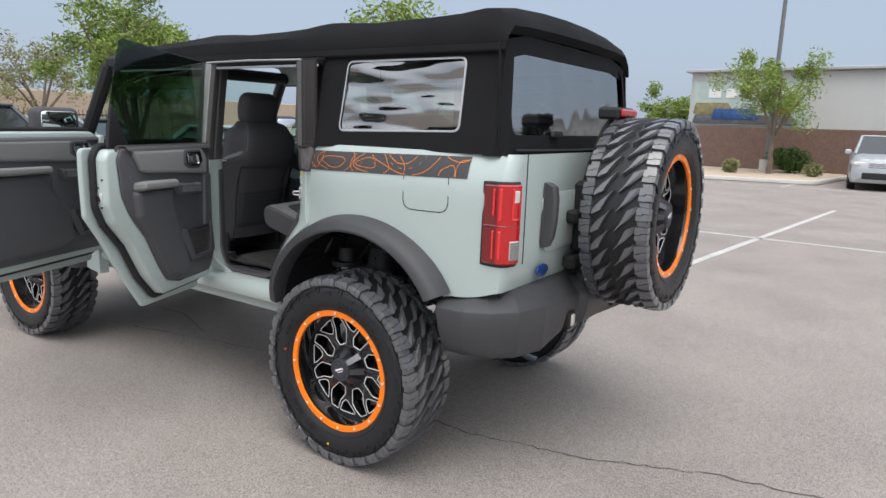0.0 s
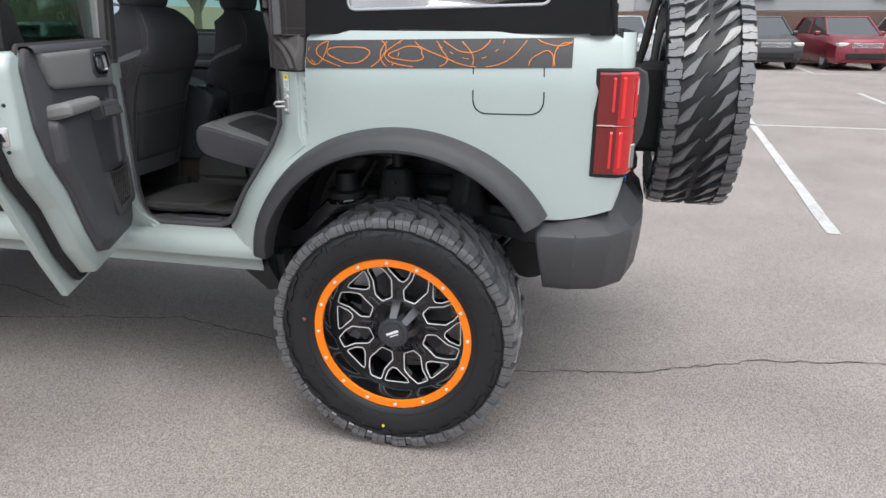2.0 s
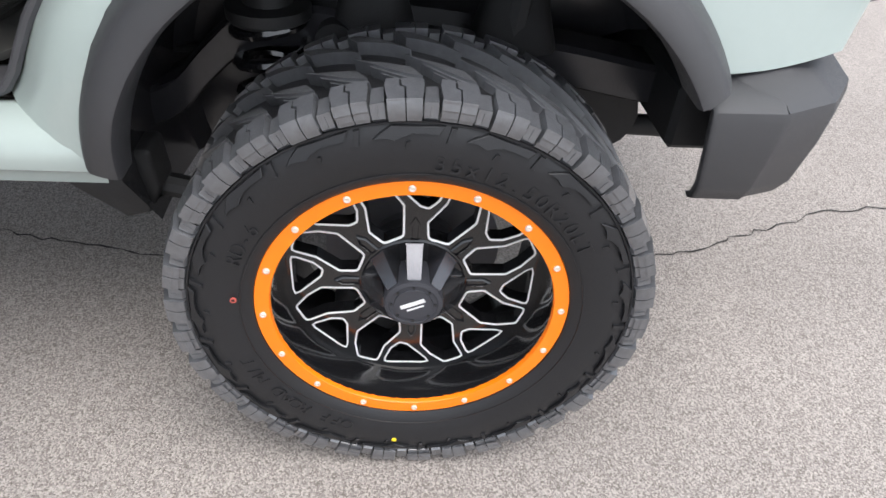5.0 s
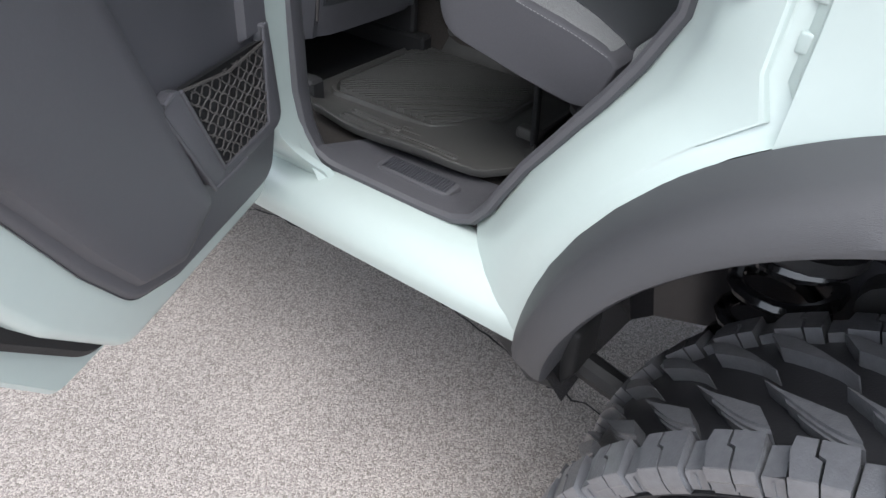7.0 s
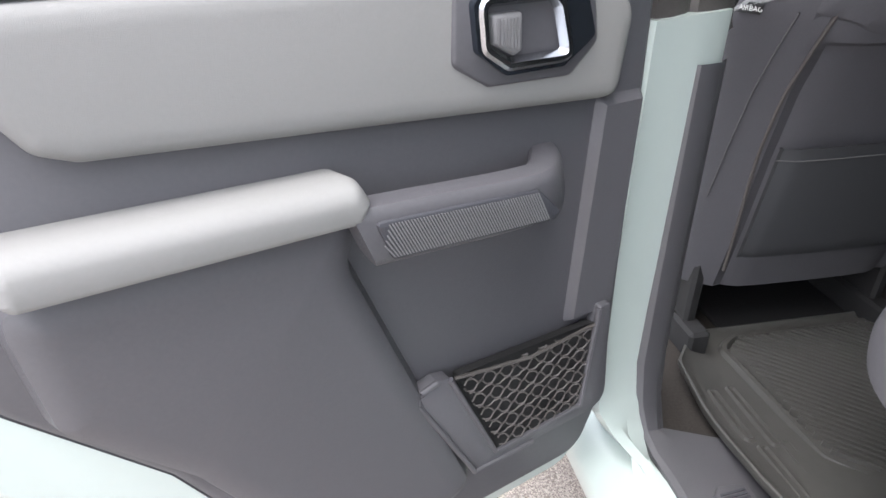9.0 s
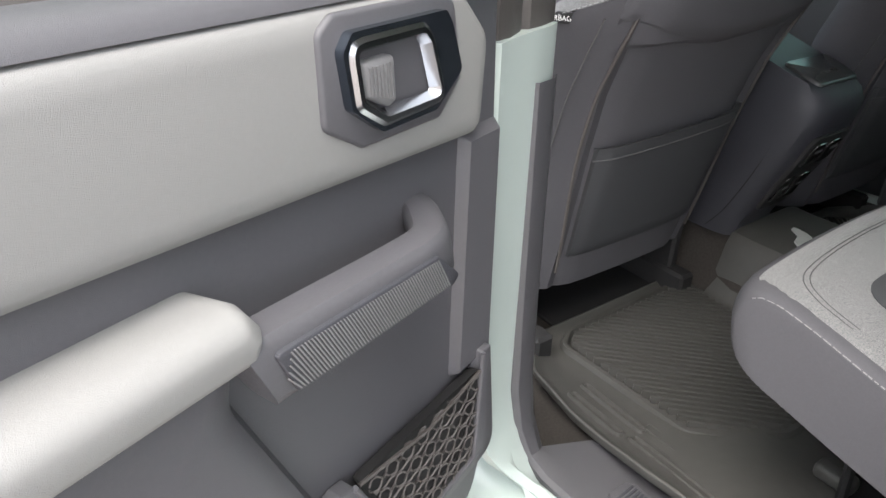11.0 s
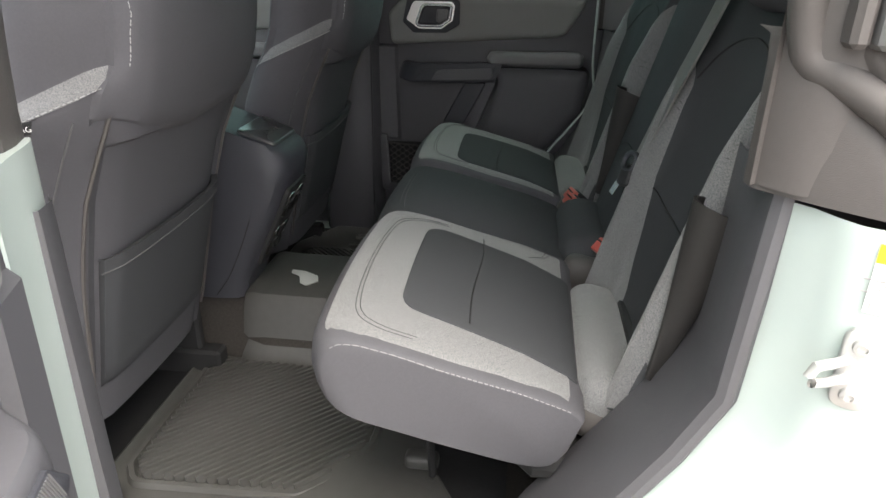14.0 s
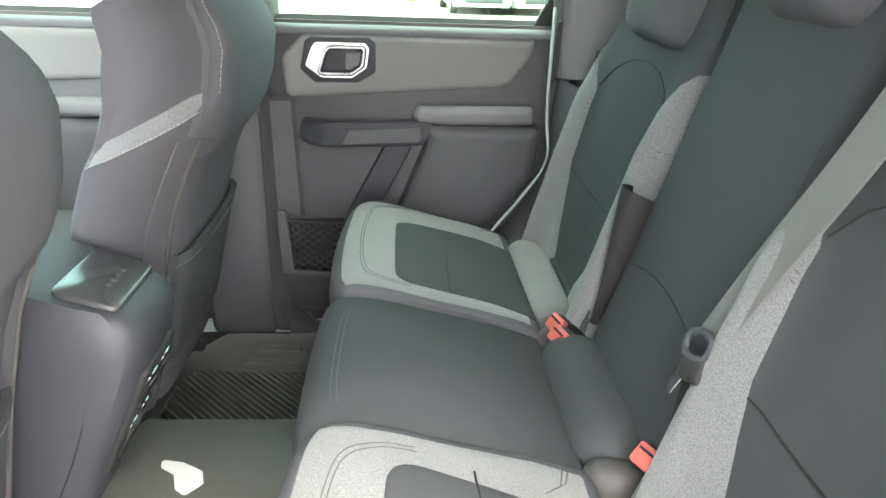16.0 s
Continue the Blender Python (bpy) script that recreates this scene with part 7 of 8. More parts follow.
# ---- cabin ----
bm = bmesh.new()
box(bm, (-0.665, 0.55, 0.695), (0.665, 2.3, 0.708), 0.003)
part("cabin_floor", bm, CARPET, suv, "black carpeted cabin floor")
bm = bmesh.new()
rows = []
for y in (0.60, 0.9, 1.25, 1.8, 2.2):
    h = 0.842 if y > 0.8 else 0.80
    rows.append([Vector((x, y, z)) for x, z in ((-0.135, 0.70), (-0.11, 0.73), (-0.072, h - 0.02), (-0.05, h), (0.13, h), (0.15, h - 0.02), (0.185, 0.73), (0.21, 0.70))])
loft(bm, rows, False)
part("floor_tunnel", bm, CARPET, suv)
# Step up under the rear bench, cargo floor and wheel boxes.
bm = bmesh.new()
loft(bm, [[Vector((x, y, z)) for x in (-w, 0, w)] for y, z, w in ((0.70, 0.705, 0.66), (0.62, 0.73, 0.66), (0.57, 0.82, 0.66), (0.54, 0.86, 0.66), (0.46, 0.862, 0.66), (0.455, 0.862, 0.38), (-0.66, 0.88, 0.38))], False)
part("cargo_floor", bm, CARPET, suv)
for s in (-1, 1):
    # Side trim beside the bench.
    bm = bmesh.new()
    rows = []
    for y, z0 in ((0.70, 0.74), (0.66, 0.80), (0.60, 0.90), (0.55, 0.97), (0.50, 1.06), (0.48, 1.12), (0.475, 1.30)):
        rows.append([Vector((s * 0.685, y - 0.004, z0)), Vector((s * 0.655, y - 0.02, z0 + 0.008)), Vector((s * 0.615, y - 0.05, z0 + 0.012)), Vector((s * 0.595, y - 0.08, z0 + 0.004)), Vector((s * 0.565, y - 0.105, z0 - 0.02)), Vector((s * 0.54, y - 0.12, z0 - 0.06))])
    loft(bm, rows, False)
    part("bench_side_trim", bm, TRIM, suv)
    bm = bmesh.new()
    loft(bm, [[Vector((s * x, y, z)) for y in (0.44, 0.2, -0.64)] for x, z in ((0.37, 0.86), (0.37, 1.13), (0.39, 1.15), (0.60, 1.16), (0.655, 1.18), (0.66, 1.25), (0.70, 1.43))], False)
    part("cargo_side_trim", bm, TRIM_BROWN, suv)
bm = bmesh.new()
box(bm, (-0.70, -0.69, 0.86), (0.70, -0.665, 1.44), 0.004)
part("gate_lining", bm, TRIM_BROWN, suv)

# Rear bench.
def stitched(bm, pts, dash=0.0035, gap=0.0025, r=0.0008):
    """A run of dashes along a path."""
    pts = [Vector(p) for p in pts]
    for a, b in zip(pts, pts[1:]):
        d = b - a
        L = d.length
        t = 0.0
        while t < L:
            e = min(L, t + dash)
            tube(bm, [a + d * (t / L), a + d * (e / L)], r, 4, False)
            t += dash + gap


def smooth_path(pts, n=10):
    pts = [Vector(p) for p in pts]
    out = []
    for i in range(len(pts) - 1):
        p0, p1, p2, p3 = pts[max(0, i - 1)], pts[i], pts[i + 1], pts[min(len(pts) - 1, i + 2)]
        for k in range(n):
            t = k / n
            out.append(0.5 * ((2 * p1) + (p2 - p0) * t + (2 * p0 - 5 * p1 + 4 * p2 - p3) * t * t + (3 * p1 - p0 - 3 * p2 + p3) * t ** 3))
    return out + [pts[-1]]


def dense(pts, step=0.012):
    """The closed outline with points no further apart than step."""
    out = []
    for a, b in zip(pts, list(pts[1:]) + [pts[0]]):
        n = max(1, int((b - a).length / step))
        out += [a + (b - a) * (i / n) for i in range(n)]
    return out


SQUAB_TOP = ((0.585, 0.992), (0.600, 1.006), (0.66, 1.027), (0.74, 1.047), (0.82, 1.067), (0.872, 1.077), (0.900, 1.077), (0.916, 1.069), (0.925, 1.056), (0.929, 1.037))
SQUAB_LOW = ((0.929, 1.031), (0.925, 1.008), (0.912, 0.984), (0.880, 0.966), (0.82, 0.953), (0.74, 0.936), (0.66, 0.920), (0.62, 0.922), (0.600, 0.948))


def squab_top(x, y, x0, x1, crown=0.010, soft=0.03, tilt=0):
    u = (2 * x - x0 - x1) / (x1 - x0)
    edge = x - x0 if tilt > 0 else x1 - x if tilt < 0 else min(x - x0, x1 - x)
    drop = 0.012 * max(0.0, 1 - edge / soft) ** 2
    v = (y - 0.75) / 0.16
    return ease(y, SQUAB_TOP) + crown * (1 - u * u) * max(0.0, 1 - v * v) - drop + 0.012 * abs(tilt) * (1 + u * tilt) / 2


def front_bow(u, y, bow=0.012):
    """How far the front edge draws back towards the cushion's ends."""
    return (bow * u * u + 1.2 * bow * max(0.0, (abs(u) - 0.72) / 0.28) ** 2.4) * max(0.0, (y - 0.75) / 0.16)


def squab(x0, x1, crown, mat, name, label, bow=0.012, tilt=0):
    """The squab's body: its side profile swept across, rounded at both ends."""
    top = smooth_path([Vector((y, z, 0)) for y, z in SQUAB_TOP], 3)
    low = smooth_path([Vector((y, z, 0)) for y, z in SQUAB_LOW], 3)
    loop = top + low
    cy, cz = 0.755, 0.995
    rows = []
    xs = [x0 + (x1 - x0) * i / 16 for i in range(1, 16)]
    stations = [(x0 + 0.0, 0.91), (x0 + 0.002, 0.955), (x0 + 0.007, 0.985), (x0 + 0.016, 0.998)] + [(x, 1.0) for x in xs if x0 + 0.022 < x < x1 - 0.022] + [(x1 - 0.016, 0.998), (x1 - 0.007, 0.985), (x1 - 0.002, 0.955), (x1, 0.91)]
    for x, f in stations:
        u = (2 * x - x0 - x1) / (x1 - x0)
        row = []
        for i, p in enumerate(loop):
            y, z = cy + (p.x - cy) * (1 - (1 - f) * 0.35), cz + (p.y - cz) * f
            v = (y - 0.75) / 0.16
            lift = crown * (1 - u * u) * max(0.0, 1 - v * v) + 0.012 * abs(tilt) * (1 + u * tilt) / 2 if i < len(top) else 0.0
            row.append(Vector((x, y - front_bow(u, y, bow), z + lift)))
        rows.append(row)
    bm = bmesh.new()
    loft(bm, rows, True, (True, True))
    return part(name, bm, mat, bench, label)


bm = bmesh.new()
box(bm, (-0.56, 0.46, 0.875), (0.56, 0.66, 0.925), 0.02)
bench = part("rear_bench", bm, BLACK, suv, "three-place rear bench in charcoal and heather grey cloth")


def place_cushion(x0, x1, side):
    """An outer seat squab: charcoal base, heather frame, one dark inset with a seam, heather roll behind. side: -1 left, +1 right."""
    cx, w = (x0 + x1) / 2, x1 - x0
    squab(x0, x1, 0.010, LEATHERETTE, "seat_cushion", "heather grey and charcoal seat cushion", tilt=-side)

    def on(x, y, d=0.0):
        u = (2 * x - x0 - x1) / w
        return Vector((x, y - front_bow(u, y), squab_top(x, y, x0, x1, tilt=-side) + d))
    bm = bmesh.new()
    rows = []
    for j in range(25):
        y = 0.592 + (0.920 - 0.592) * j / 24
        row = []
        for i in range(33):
            x = x0 + 0.004 + (w - 0.008) * i / 32
            lip = -0.005 if i in (0, 32) or j in (0, 24) else 0.0025
            row.append(on(x, y, lip))
        rows.append(row)
    loft(bm, rows, False)
    part("heather_pad", bm, HEATHER, bench, "heather grey cloth top")
    px0, px1 = (-0.482, -0.216) if side < 0 else (0.186, 0.448)
    pts = dense(rounded([(px0 - 0.034 if side < 0 else px0 - 0.004, 0.592), (px1 - 0.040 if side < 0 else px1 + 0.016, 0.592), (px1, 0.820), (px0, 0.820)], [0.004, 0.004, 0.034, 0.034], 6), 0.008)
    mx, my = (px0 + px1) / 2, 0.72
    bm = bmesh.new()
    rows = [[on(p.x, p.y, 0.001) for p in pts], [on(p.x, p.y, 0.0036) for p in pts]]
    for f in (0.985, 0.93, 0.8, 0.65, 0.5, 0.35, 0.2, 0.07):
        rows.append([on(mx + (p.x - mx) * f, my + (p.y - my) * f, 0.0048 if f < 0.98 else 0.0044) for p in pts])
    loft(bm, rows, True, (False, True))
    part("inset_panel", bm, SEAT_DARK, bench, "dark cloth inset panel")
    bm = bmesh.new()
    tube(bm, [on(px0 + (px1 - px0) * i / 16, 0.729 + 0.003 * math.sin(i * 0.4), 0.0048) for i in range(17)], 0.0012, 5)
    part("panel_seam", bm, BLACK, bench)
    # The roll behind, its dark base, and the seams.
    bm = bmesh.new()
    rx, rw = (-0.383, 0.300) if side < 0 else (0.366, 0.335)
    cushion(bm, (rw, 0.092, 0.080), Matrix.Translation((rx, 0.551, 0.977)) @ Matrix.Rotation(radians(12), 4, "X"), 0.034, 6)
    part("heather_roll", bm, HEATHER, bench, "heather grey roll behind the cushion")
    bm = bmesh.new()
    cushion(bm, (rw + 0.006, 0.098, 0.06), Matrix.Translation((rx, 0.549, 0.953)) @ Matrix.Rotation(radians(12), 4, "X"), 0.026, 4)
    part("roll_base", bm, TRIM_BROWN, bench)
    # A black tube carries the shade of the gap before the backrest.
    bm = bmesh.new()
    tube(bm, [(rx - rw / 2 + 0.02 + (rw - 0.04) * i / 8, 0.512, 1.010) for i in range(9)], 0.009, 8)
    part("roll_gap_shade", bm, BLACK, bench)
    for off in (0.0, 0.006):
        e = w / 2 - 0.038 + off
        path = [on(cx + a, y + off * 0.8, 0.0028) for a, y, k in smooth_path([(-e, 0.79, 0), (-e + 0.003, 0.83, 0), (-e + 0.022, 0.862, 0), (-e + 0.07, 0.872, 0), (0, 0.875, 0), (e - 0.07, 0.872, 0), (e - 0.022, 0.862, 0), (e - 0.003, 0.83, 0), (e, 0.79, 0)], 6)]
        bm = bmesh.new()
        tube(bm, path, 0.0007, 4)
        part("cushion_seam", bm, SEAM, bench)
    for off in (0.0, 0.007):
        bm = bmesh.new()
        xs = x1 - 0.062 if side < 0 else x1 - 0.05
        tube(bm, [on(xs + off, 0.655 - off, 0.003), on(xs + 0.018 + off, 0.635 - off, 0.003), on(xs + 0.045, 0.628 - off, 0.003)], 0.0007, 4)
        part("cushion_seam", bm, SEAM, bench)
    bm = bmesh.new()
    xs = x0 if side < 0 else x0
    ys = [0.60 + 0.315 * i / 24 for i in range(25)]
    stitched(bm, [Vector((xs + 0.0008, 0.755 + (y - 0.755) * 0.98 - front_bow(1.0, y), 0.995 + (ease(y, SQUAB_TOP) - 0.995) * 0.935)) for y in ys], 0.0045, 0.002, 0.0008)
    part("side_stitch", bm, TRIM_MID, bench, kind="stuff")
    # Folding leg.
    bm = bmesh.new()
    tube(bm, [(cx + side * 0.02, 0.80, 0.965), (cx + side * 0.02, 0.795, 0.86), (cx + side * 0.02, 0.785, 0.73)], [0.010, 0.010, 0.012], 8, flat=0.6)
    part("bench_leg", bm, BLACK, bench)


place_cushion(-0.576, -0.162, -1)
place_cushion(0.145, 0.576, 1)
squab(-0.164, 0.146, 0.028, SEAT_DARK, "middle_cushion", "charcoal middle seat cushion", 0.004)
for off in (0.0, 0.007):
    bm = bmesh.new()
    tube(bm, [Vector((x, 0.882 + off - 0.02 * ((x + 0.009) / 0.155) ** 4, squab_top(x, 0.882 + off, -0.164, 0.146, 0.028, 0.001) + 0.0008 - 0.012 * max(0, abs(x + 0.009) - 0.12) / 0.03)) for x in [-0.145 + 0.27 * i / 16 for i in range(17)]], 0.0007, 4)
    part("cushion_seam", bm, SEAM, bench)
bm = bmesh.new()
cushion(bm, (0.27, 0.112, 0.105), Matrix.Translation((-0.010, 0.548, 0.990)) @ Matrix.Rotation(radians(12), 4, "X"), 0.048, 6)
part("middle_roll", bm, SEAT_DARK, bench, "charcoal roll behind the middle cushion")
for x in (-0.158, 0.142):
    bm = bmesh.new()
    cushion(bm, (0.05, 0.10, 0.085), Matrix.Translation((x, 0.55, 0.975)) @ Matrix.Rotation(radians(12), 4, "X"), 0.022, 3)
    part("buckle_pocket", bm, TRIM_BROWN, bench)

# Rear backrests.
LEAN_BACK = 0.27
BOLSTER = ((0.97, 0.30), (1.03, 0.32), (1.08, 0.47), (1.14, 0.60), (1.19, 0.67), (1.30, 0.70), (1.33, 0.70), (1.37, 0.83), (1.43, 1.0), (1.7, 1.0))


def back_pt(x, z, d=0.0):
    """A point on the backrests' face: d forward of it."""
    return Vector((x, 0.520 - LEAN_BACK * (z - 1.02) + d, z))


def backrest(x0, x1, z1, name, label, side):
    cx, w = (x0 + x1) / 2, x1 - x0
    z0 = 0.985

    def face(u, z, d=0.0):
        """u: -1 to 1 across; the bolsters swell forward low down and die out towards the top."""
        au = abs(u)
        fade = max(0.0, min(1.0, (1.46 - z) / 0.16)) if side else 0.0
        swell = 0.030 * fade * math.exp(-((au - 0.86) / 0.16) ** 2) - 0.010 * fade * math.exp(-(au / 0.45) ** 2) + (0.0 if side else 0.010 * (1 - u * u))
        edge = -0.060 * max(0.0, (au - 0.90) / 0.10) ** 2.2
        top = -0.05 * max(0.0, (z - z1 + 0.05) / 0.05) ** 2
        narrow = 1 - (0.10 * max(0.0, (z - 1.30) / 0.25) ** 1.5 if side else 0.0)
        p = back_pt(cx + u * narrow * w / 2, z, swell + edge + top + d)
        return p
    us = [-1 + 2 * i / 36 for i in range(37)]
    zs = [z0 + (z1 - z0) * j / 26 for j in range(27)]
    rows = []
    for z in zs:
        front = [face(u, z) for u in us]
        rows.append([front[0] + Vector((0, -0.06, 0))] + front + [front[-1] + Vector((0, -0.06, 0))])
    rows.append([p + Vector((0, -0.05, 0.003)) for p in rows[-1]])
    bm = bmesh.new()
    loft(bm, rows, False)
    ob = part(name, bm, SEAT_DARK, bench, label)
    if side:
        for q in (-1, 1):
            bm = bmesh.new()
            rows = []
            for j in range(31):
                z = 0.99 + 0.435 * j / 30
                ub = ease(z, BOLSTER)
                row = []
                for i in range(11):
                    u = ub + (0.985 - ub) * i / 10
                    row.append(face(q * u, z, 0.0004 if i == 0 or j == 30 else 0.0050))
                row.append(face(q, z, 0.002) + Vector((q * 0.002, -0.03, 0)))
                if ub < 0.985:
                    rows.append(row)
            loft(bm, rows, False)
            part("heather_bolster", bm, HEATHER, bench, "heather grey side bolster")
            for off in (0.0, 0.009):
                bm = bmesh.new()
                tube(bm, [face(q * (0.70 + 0.285 * i / 8), 1.29 + off + 0.012 * math.sin(i * 0.35), 0.0034) for i in range(9)], 0.0008, 4)
                part("bolster_seam", bm, SEAM, bench)
        bm = bmesh.new()
        tube(bm, [face(-0.65 + 1.3 * i / 16, 1.176 - 0.012 * math.sin(i * math.pi / 16), 0.0006) for i in range(17)], 0.0014, 5)
        part("back_seam", bm, BLACK, bench)
        bm = bmesh.new()
        tube(bm, [face(-0.70 + 1.4 * i / 16, 1.335 + 0.066 * math.sin(i * math.pi / 16) ** 0.5, 0.0006) for i in range(17)], 0.0013, 5)
        part("back_seam", bm, BLACK, bench)
    else:
        bm = bmesh.new()
        tube(bm, [face(-0.9 + 1.8 * i / 16, 1.152 + 0.03 * math.sin(i * math.pi / 16), 0.0006) for i in range(17)], 0.0012, 5)
        part("back_seam", bm, BLACK, bench)
    # Head rest: a plump pad before the back's upper edge.
    hz = 1.512 if side else 1.572
    hx = -0.43 if side < 0 else 0.32 if side else -0.06
    hw = 0.215 if side else 0.18
    top = back_pt(hx, hz, -0.012)
    hm = Matrix.Translation(top) @ Matrix.Rotation(math.atan(LEAN_BACK), 4, "X")
    bm = bmesh.new()
    cushion(bm, (hw, 0.115, 0.17), hm, 0.05, 8, lambda x, y, z: (x * (1 - 0.08 * max(0, z / 0.085)), y + (0.012 * (1 - (2 * x / hw) ** 2) if y > 0 else 0), z - 0.010 * (2 * x / hw) ** 2))
    head = part("head_rest", bm, LEATHERETTE, bench, "charcoal head rest")
    for dz in (-0.038, -0.026):
        bm = bmesh.new()
        tube(bm, [hm @ Vector((0.475 * hw * math.sin(a), 0.055 * math.cos(a) * 1.08 + 0.012, dz - 0.010 * math.sin(a) ** 2)) for a in [-1.2 + 2.4 * i / 16 for i in range(17)]], 0.0010, 4)
        part("head_rest_seam", bm, SEAM, head)
    for q in (-0.06, 0.06):
        bm = bmesh.new()
        tube(bm, [back_pt(hx + q, z1 - 0.06, -0.05), back_pt(hx + q, hz, -0.03)], 0.007, 8)
        part("head_rest_post", bm, STEEL, bench)
    return ob


backrest(-0.552, -0.182, 1.55, "backrest", "dark backrest with heather bolsters", -1)
backrest(-0.180, 0.121, 1.60, "middle_backrest", "plain charcoal middle backrest", 0)
backrest(0.125, 0.572, 1.55, "backrest", "dark backrest with heather bolsters", 1)
# Leatherette pull flaps at the backs' edges.
for x in (-0.545, 0.128):
    bm = bmesh.new()
    rows = []
    for i in range(11):
        t = i / 10
        z = 1.045 + 0.205 * t
        r = 0.005 + 0.024 * t ** 1.2
        c = back_pt(x - 0.008, z, 0.004 + 0.006 * t)
        row = []
        for k in range(13):
            a = radians(250 - 235 * k / 12)
            rise = 0.016 * t * math.sin(a) + 0.003 * math.sin(9 * t + a)
            row.append(c + Vector((r * 0.75 * math.cos(a) + 0.002 * math.sin(7 * t + 2 * a), r * 1.25 * math.sin(a), rise)))
        rows.append(row)
    inner = [[p * 0.93 + (row[0] + row[-1]) * 0.035 for p in row] for row in reversed(rows)]
    rows += inner
    loft(bm, rows, False)
    part("seat_edge_flap", bm, FLAP_BROWN, bench, "leatherette pull flap on the backrest edge")

# Belts and buckles.
bm = bmesh.new()


def strap(bm, path, width, across, thick=0.0016):
    across = Vector(across).normalized() * width / 2
    rows = []
    path = [Vector(p) for p in path]
    for i, p in enumerate(path):
        d = (path[min(i + 1, len(path) - 1)] - path[max(0, i - 1)]).normalized()
        n = d.cross(across).normalized() * thick
        rows.append([p - across + n, p + across + n, p + across - n, p - across - n])
    loft(bm, rows, True, (True, True))


# Middle belt comes down over the backrest to its tongue, then to the anchor.
strap(bm, smooth_path([(-0.282, 0.388, 1.60), (-0.262, 0.412, 1.50), (-0.241, 0.441, 1.40), (-0.215, 0.472, 1.30), (-0.190, 0.500, 1.20)]), 0.046, (1, 0.0, 0.12))
belt = part("seat_belt", bm, WEBBING, suv, "grey woven seat belt with black tongue")
bm = bmesh.new()
strap(bm, smooth_path([(-0.192, 0.502, 1.192), (-0.198, 0.512, 1.10), (-0.205, 0.520, 1.0)]), 0.030, (1, 0.6, 0.0))
part("lap_strap", bm, BLACK, belt)
bm = bmesh.new()
axis = Vector((0.28, -0.26, 0.92)).normalized()
facing = Vector((-0.45, 0.85, 0.25))
facing = (facing - axis * facing.dot(axis)).normalized()
third = facing.cross(axis)
mb = Matrix(((axis.x, third.x, facing.x, -0.192), (axis.y, third.y, facing.y, 0.510), (axis.z, third.z, facing.z, 1.190), (0, 0, 0, 1)))
cushion(bm, (0.030, 0.030, 0.016), mb @ Matrix.Translation((-0.016, 0, 0)), 0.007, 4)
part("tongue_body", bm, BLACK, belt)
bm = bmesh.new()
loop = [mb @ Vector((0.008 + 0.014 * math.copysign(abs(math.cos(a)) ** 0.7, math.cos(a)), 0.014 * math.sin(a), 0.004)) for a in [2 * math.pi * i / 24 for i in range(25)]]
tube(bm, loop, 0.0042, 8, False)
part("tongue_loop", bm, DARK_PLASTIC, belt)
bm = bmesh.new()
box(bm, (-0.050, -0.006, 0.0032), (-0.022, 0.006, 0.0050), 0.0004, m=mb @ Matrix.Rotation(radians(-22), 4, "Z"))
part("tongue_blade", bm, CHROME, belt)
# Far outer belt.
bm = bmesh.new()
strap(bm, smooth_path([(0.60, 0.26, 1.75), (0.60, 0.33, 1.55), (0.60, 0.40, 1.36), (0.598, 0.44, 1.22)]), 0.047, (1, -0.6, 0.1))
far_belt = part("seat_belt", bm, WEBBING, suv, "grey woven seat belt along the far side")
bm = bmesh.new()
cushion(bm, (0.06, 0.02, 0.05), Matrix.Translation((0.598, 0.415, 1.36)), 0.009, 3)
part("tongue_body", bm, BLACK, far_belt)
bm = bmesh.new()
strap(bm, smooth_path([(-0.60, 0.24, 1.75), (-0.60, 0.30, 1.55), (-0.60, 0.37, 1.36), (-0.60, 0.43, 1.15)]), 0.047, (1, 0.6, 0.1))
part("seat_belt", bm, WEBBING, suv, "grey woven seat belt along the near side")


def buckle(p, turn, rise=50):
    m = Matrix.Translation(p) @ Matrix.Rotation(radians(turn), 4, "Z") @ Matrix.Rotation(radians(rise), 4, "X")
    bm = bmesh.new()
    cushion(bm, (0.041, 0.032, 0.060), m @ Matrix.Translation((0, 0, -0.028)), 0.008, 3)
    b = part("buckle", bm, BLACK, suv, "black belt buckle with red button")
    bm = bmesh.new()
    cushion(bm, (0.036, 0.026, 0.012), m @ Matrix.Translation((0, 0, 0.004)), 0.004, 3)
    part("red_button", bm, RED_PLASTIC, b)
    bm = bmesh.new()
    box(bm, (-0.013, -0.007, 0.0095), (0.013, -0.004, 0.0125), 0.0004, m=m)
    part("buckle_slot", bm, BLACK, b)


buckle((-0.184, 0.534, 1.048), 25, -45)
buckle((0.140, 0.566, 1.030), 15, -50)
buckle((0.103, 0.570, 1.030), 15, -50)
bm = bmesh.new()
tube(bm, smooth_path([(0.14, 0.53, 1.0), (0.165, 0.50, 1.03), (0.20, 0.47, 1.07)], 5), [0.018] * 11, 8, flat=0.6)
part("buckle_stalk", bm, TRIM_BROWN, suv)

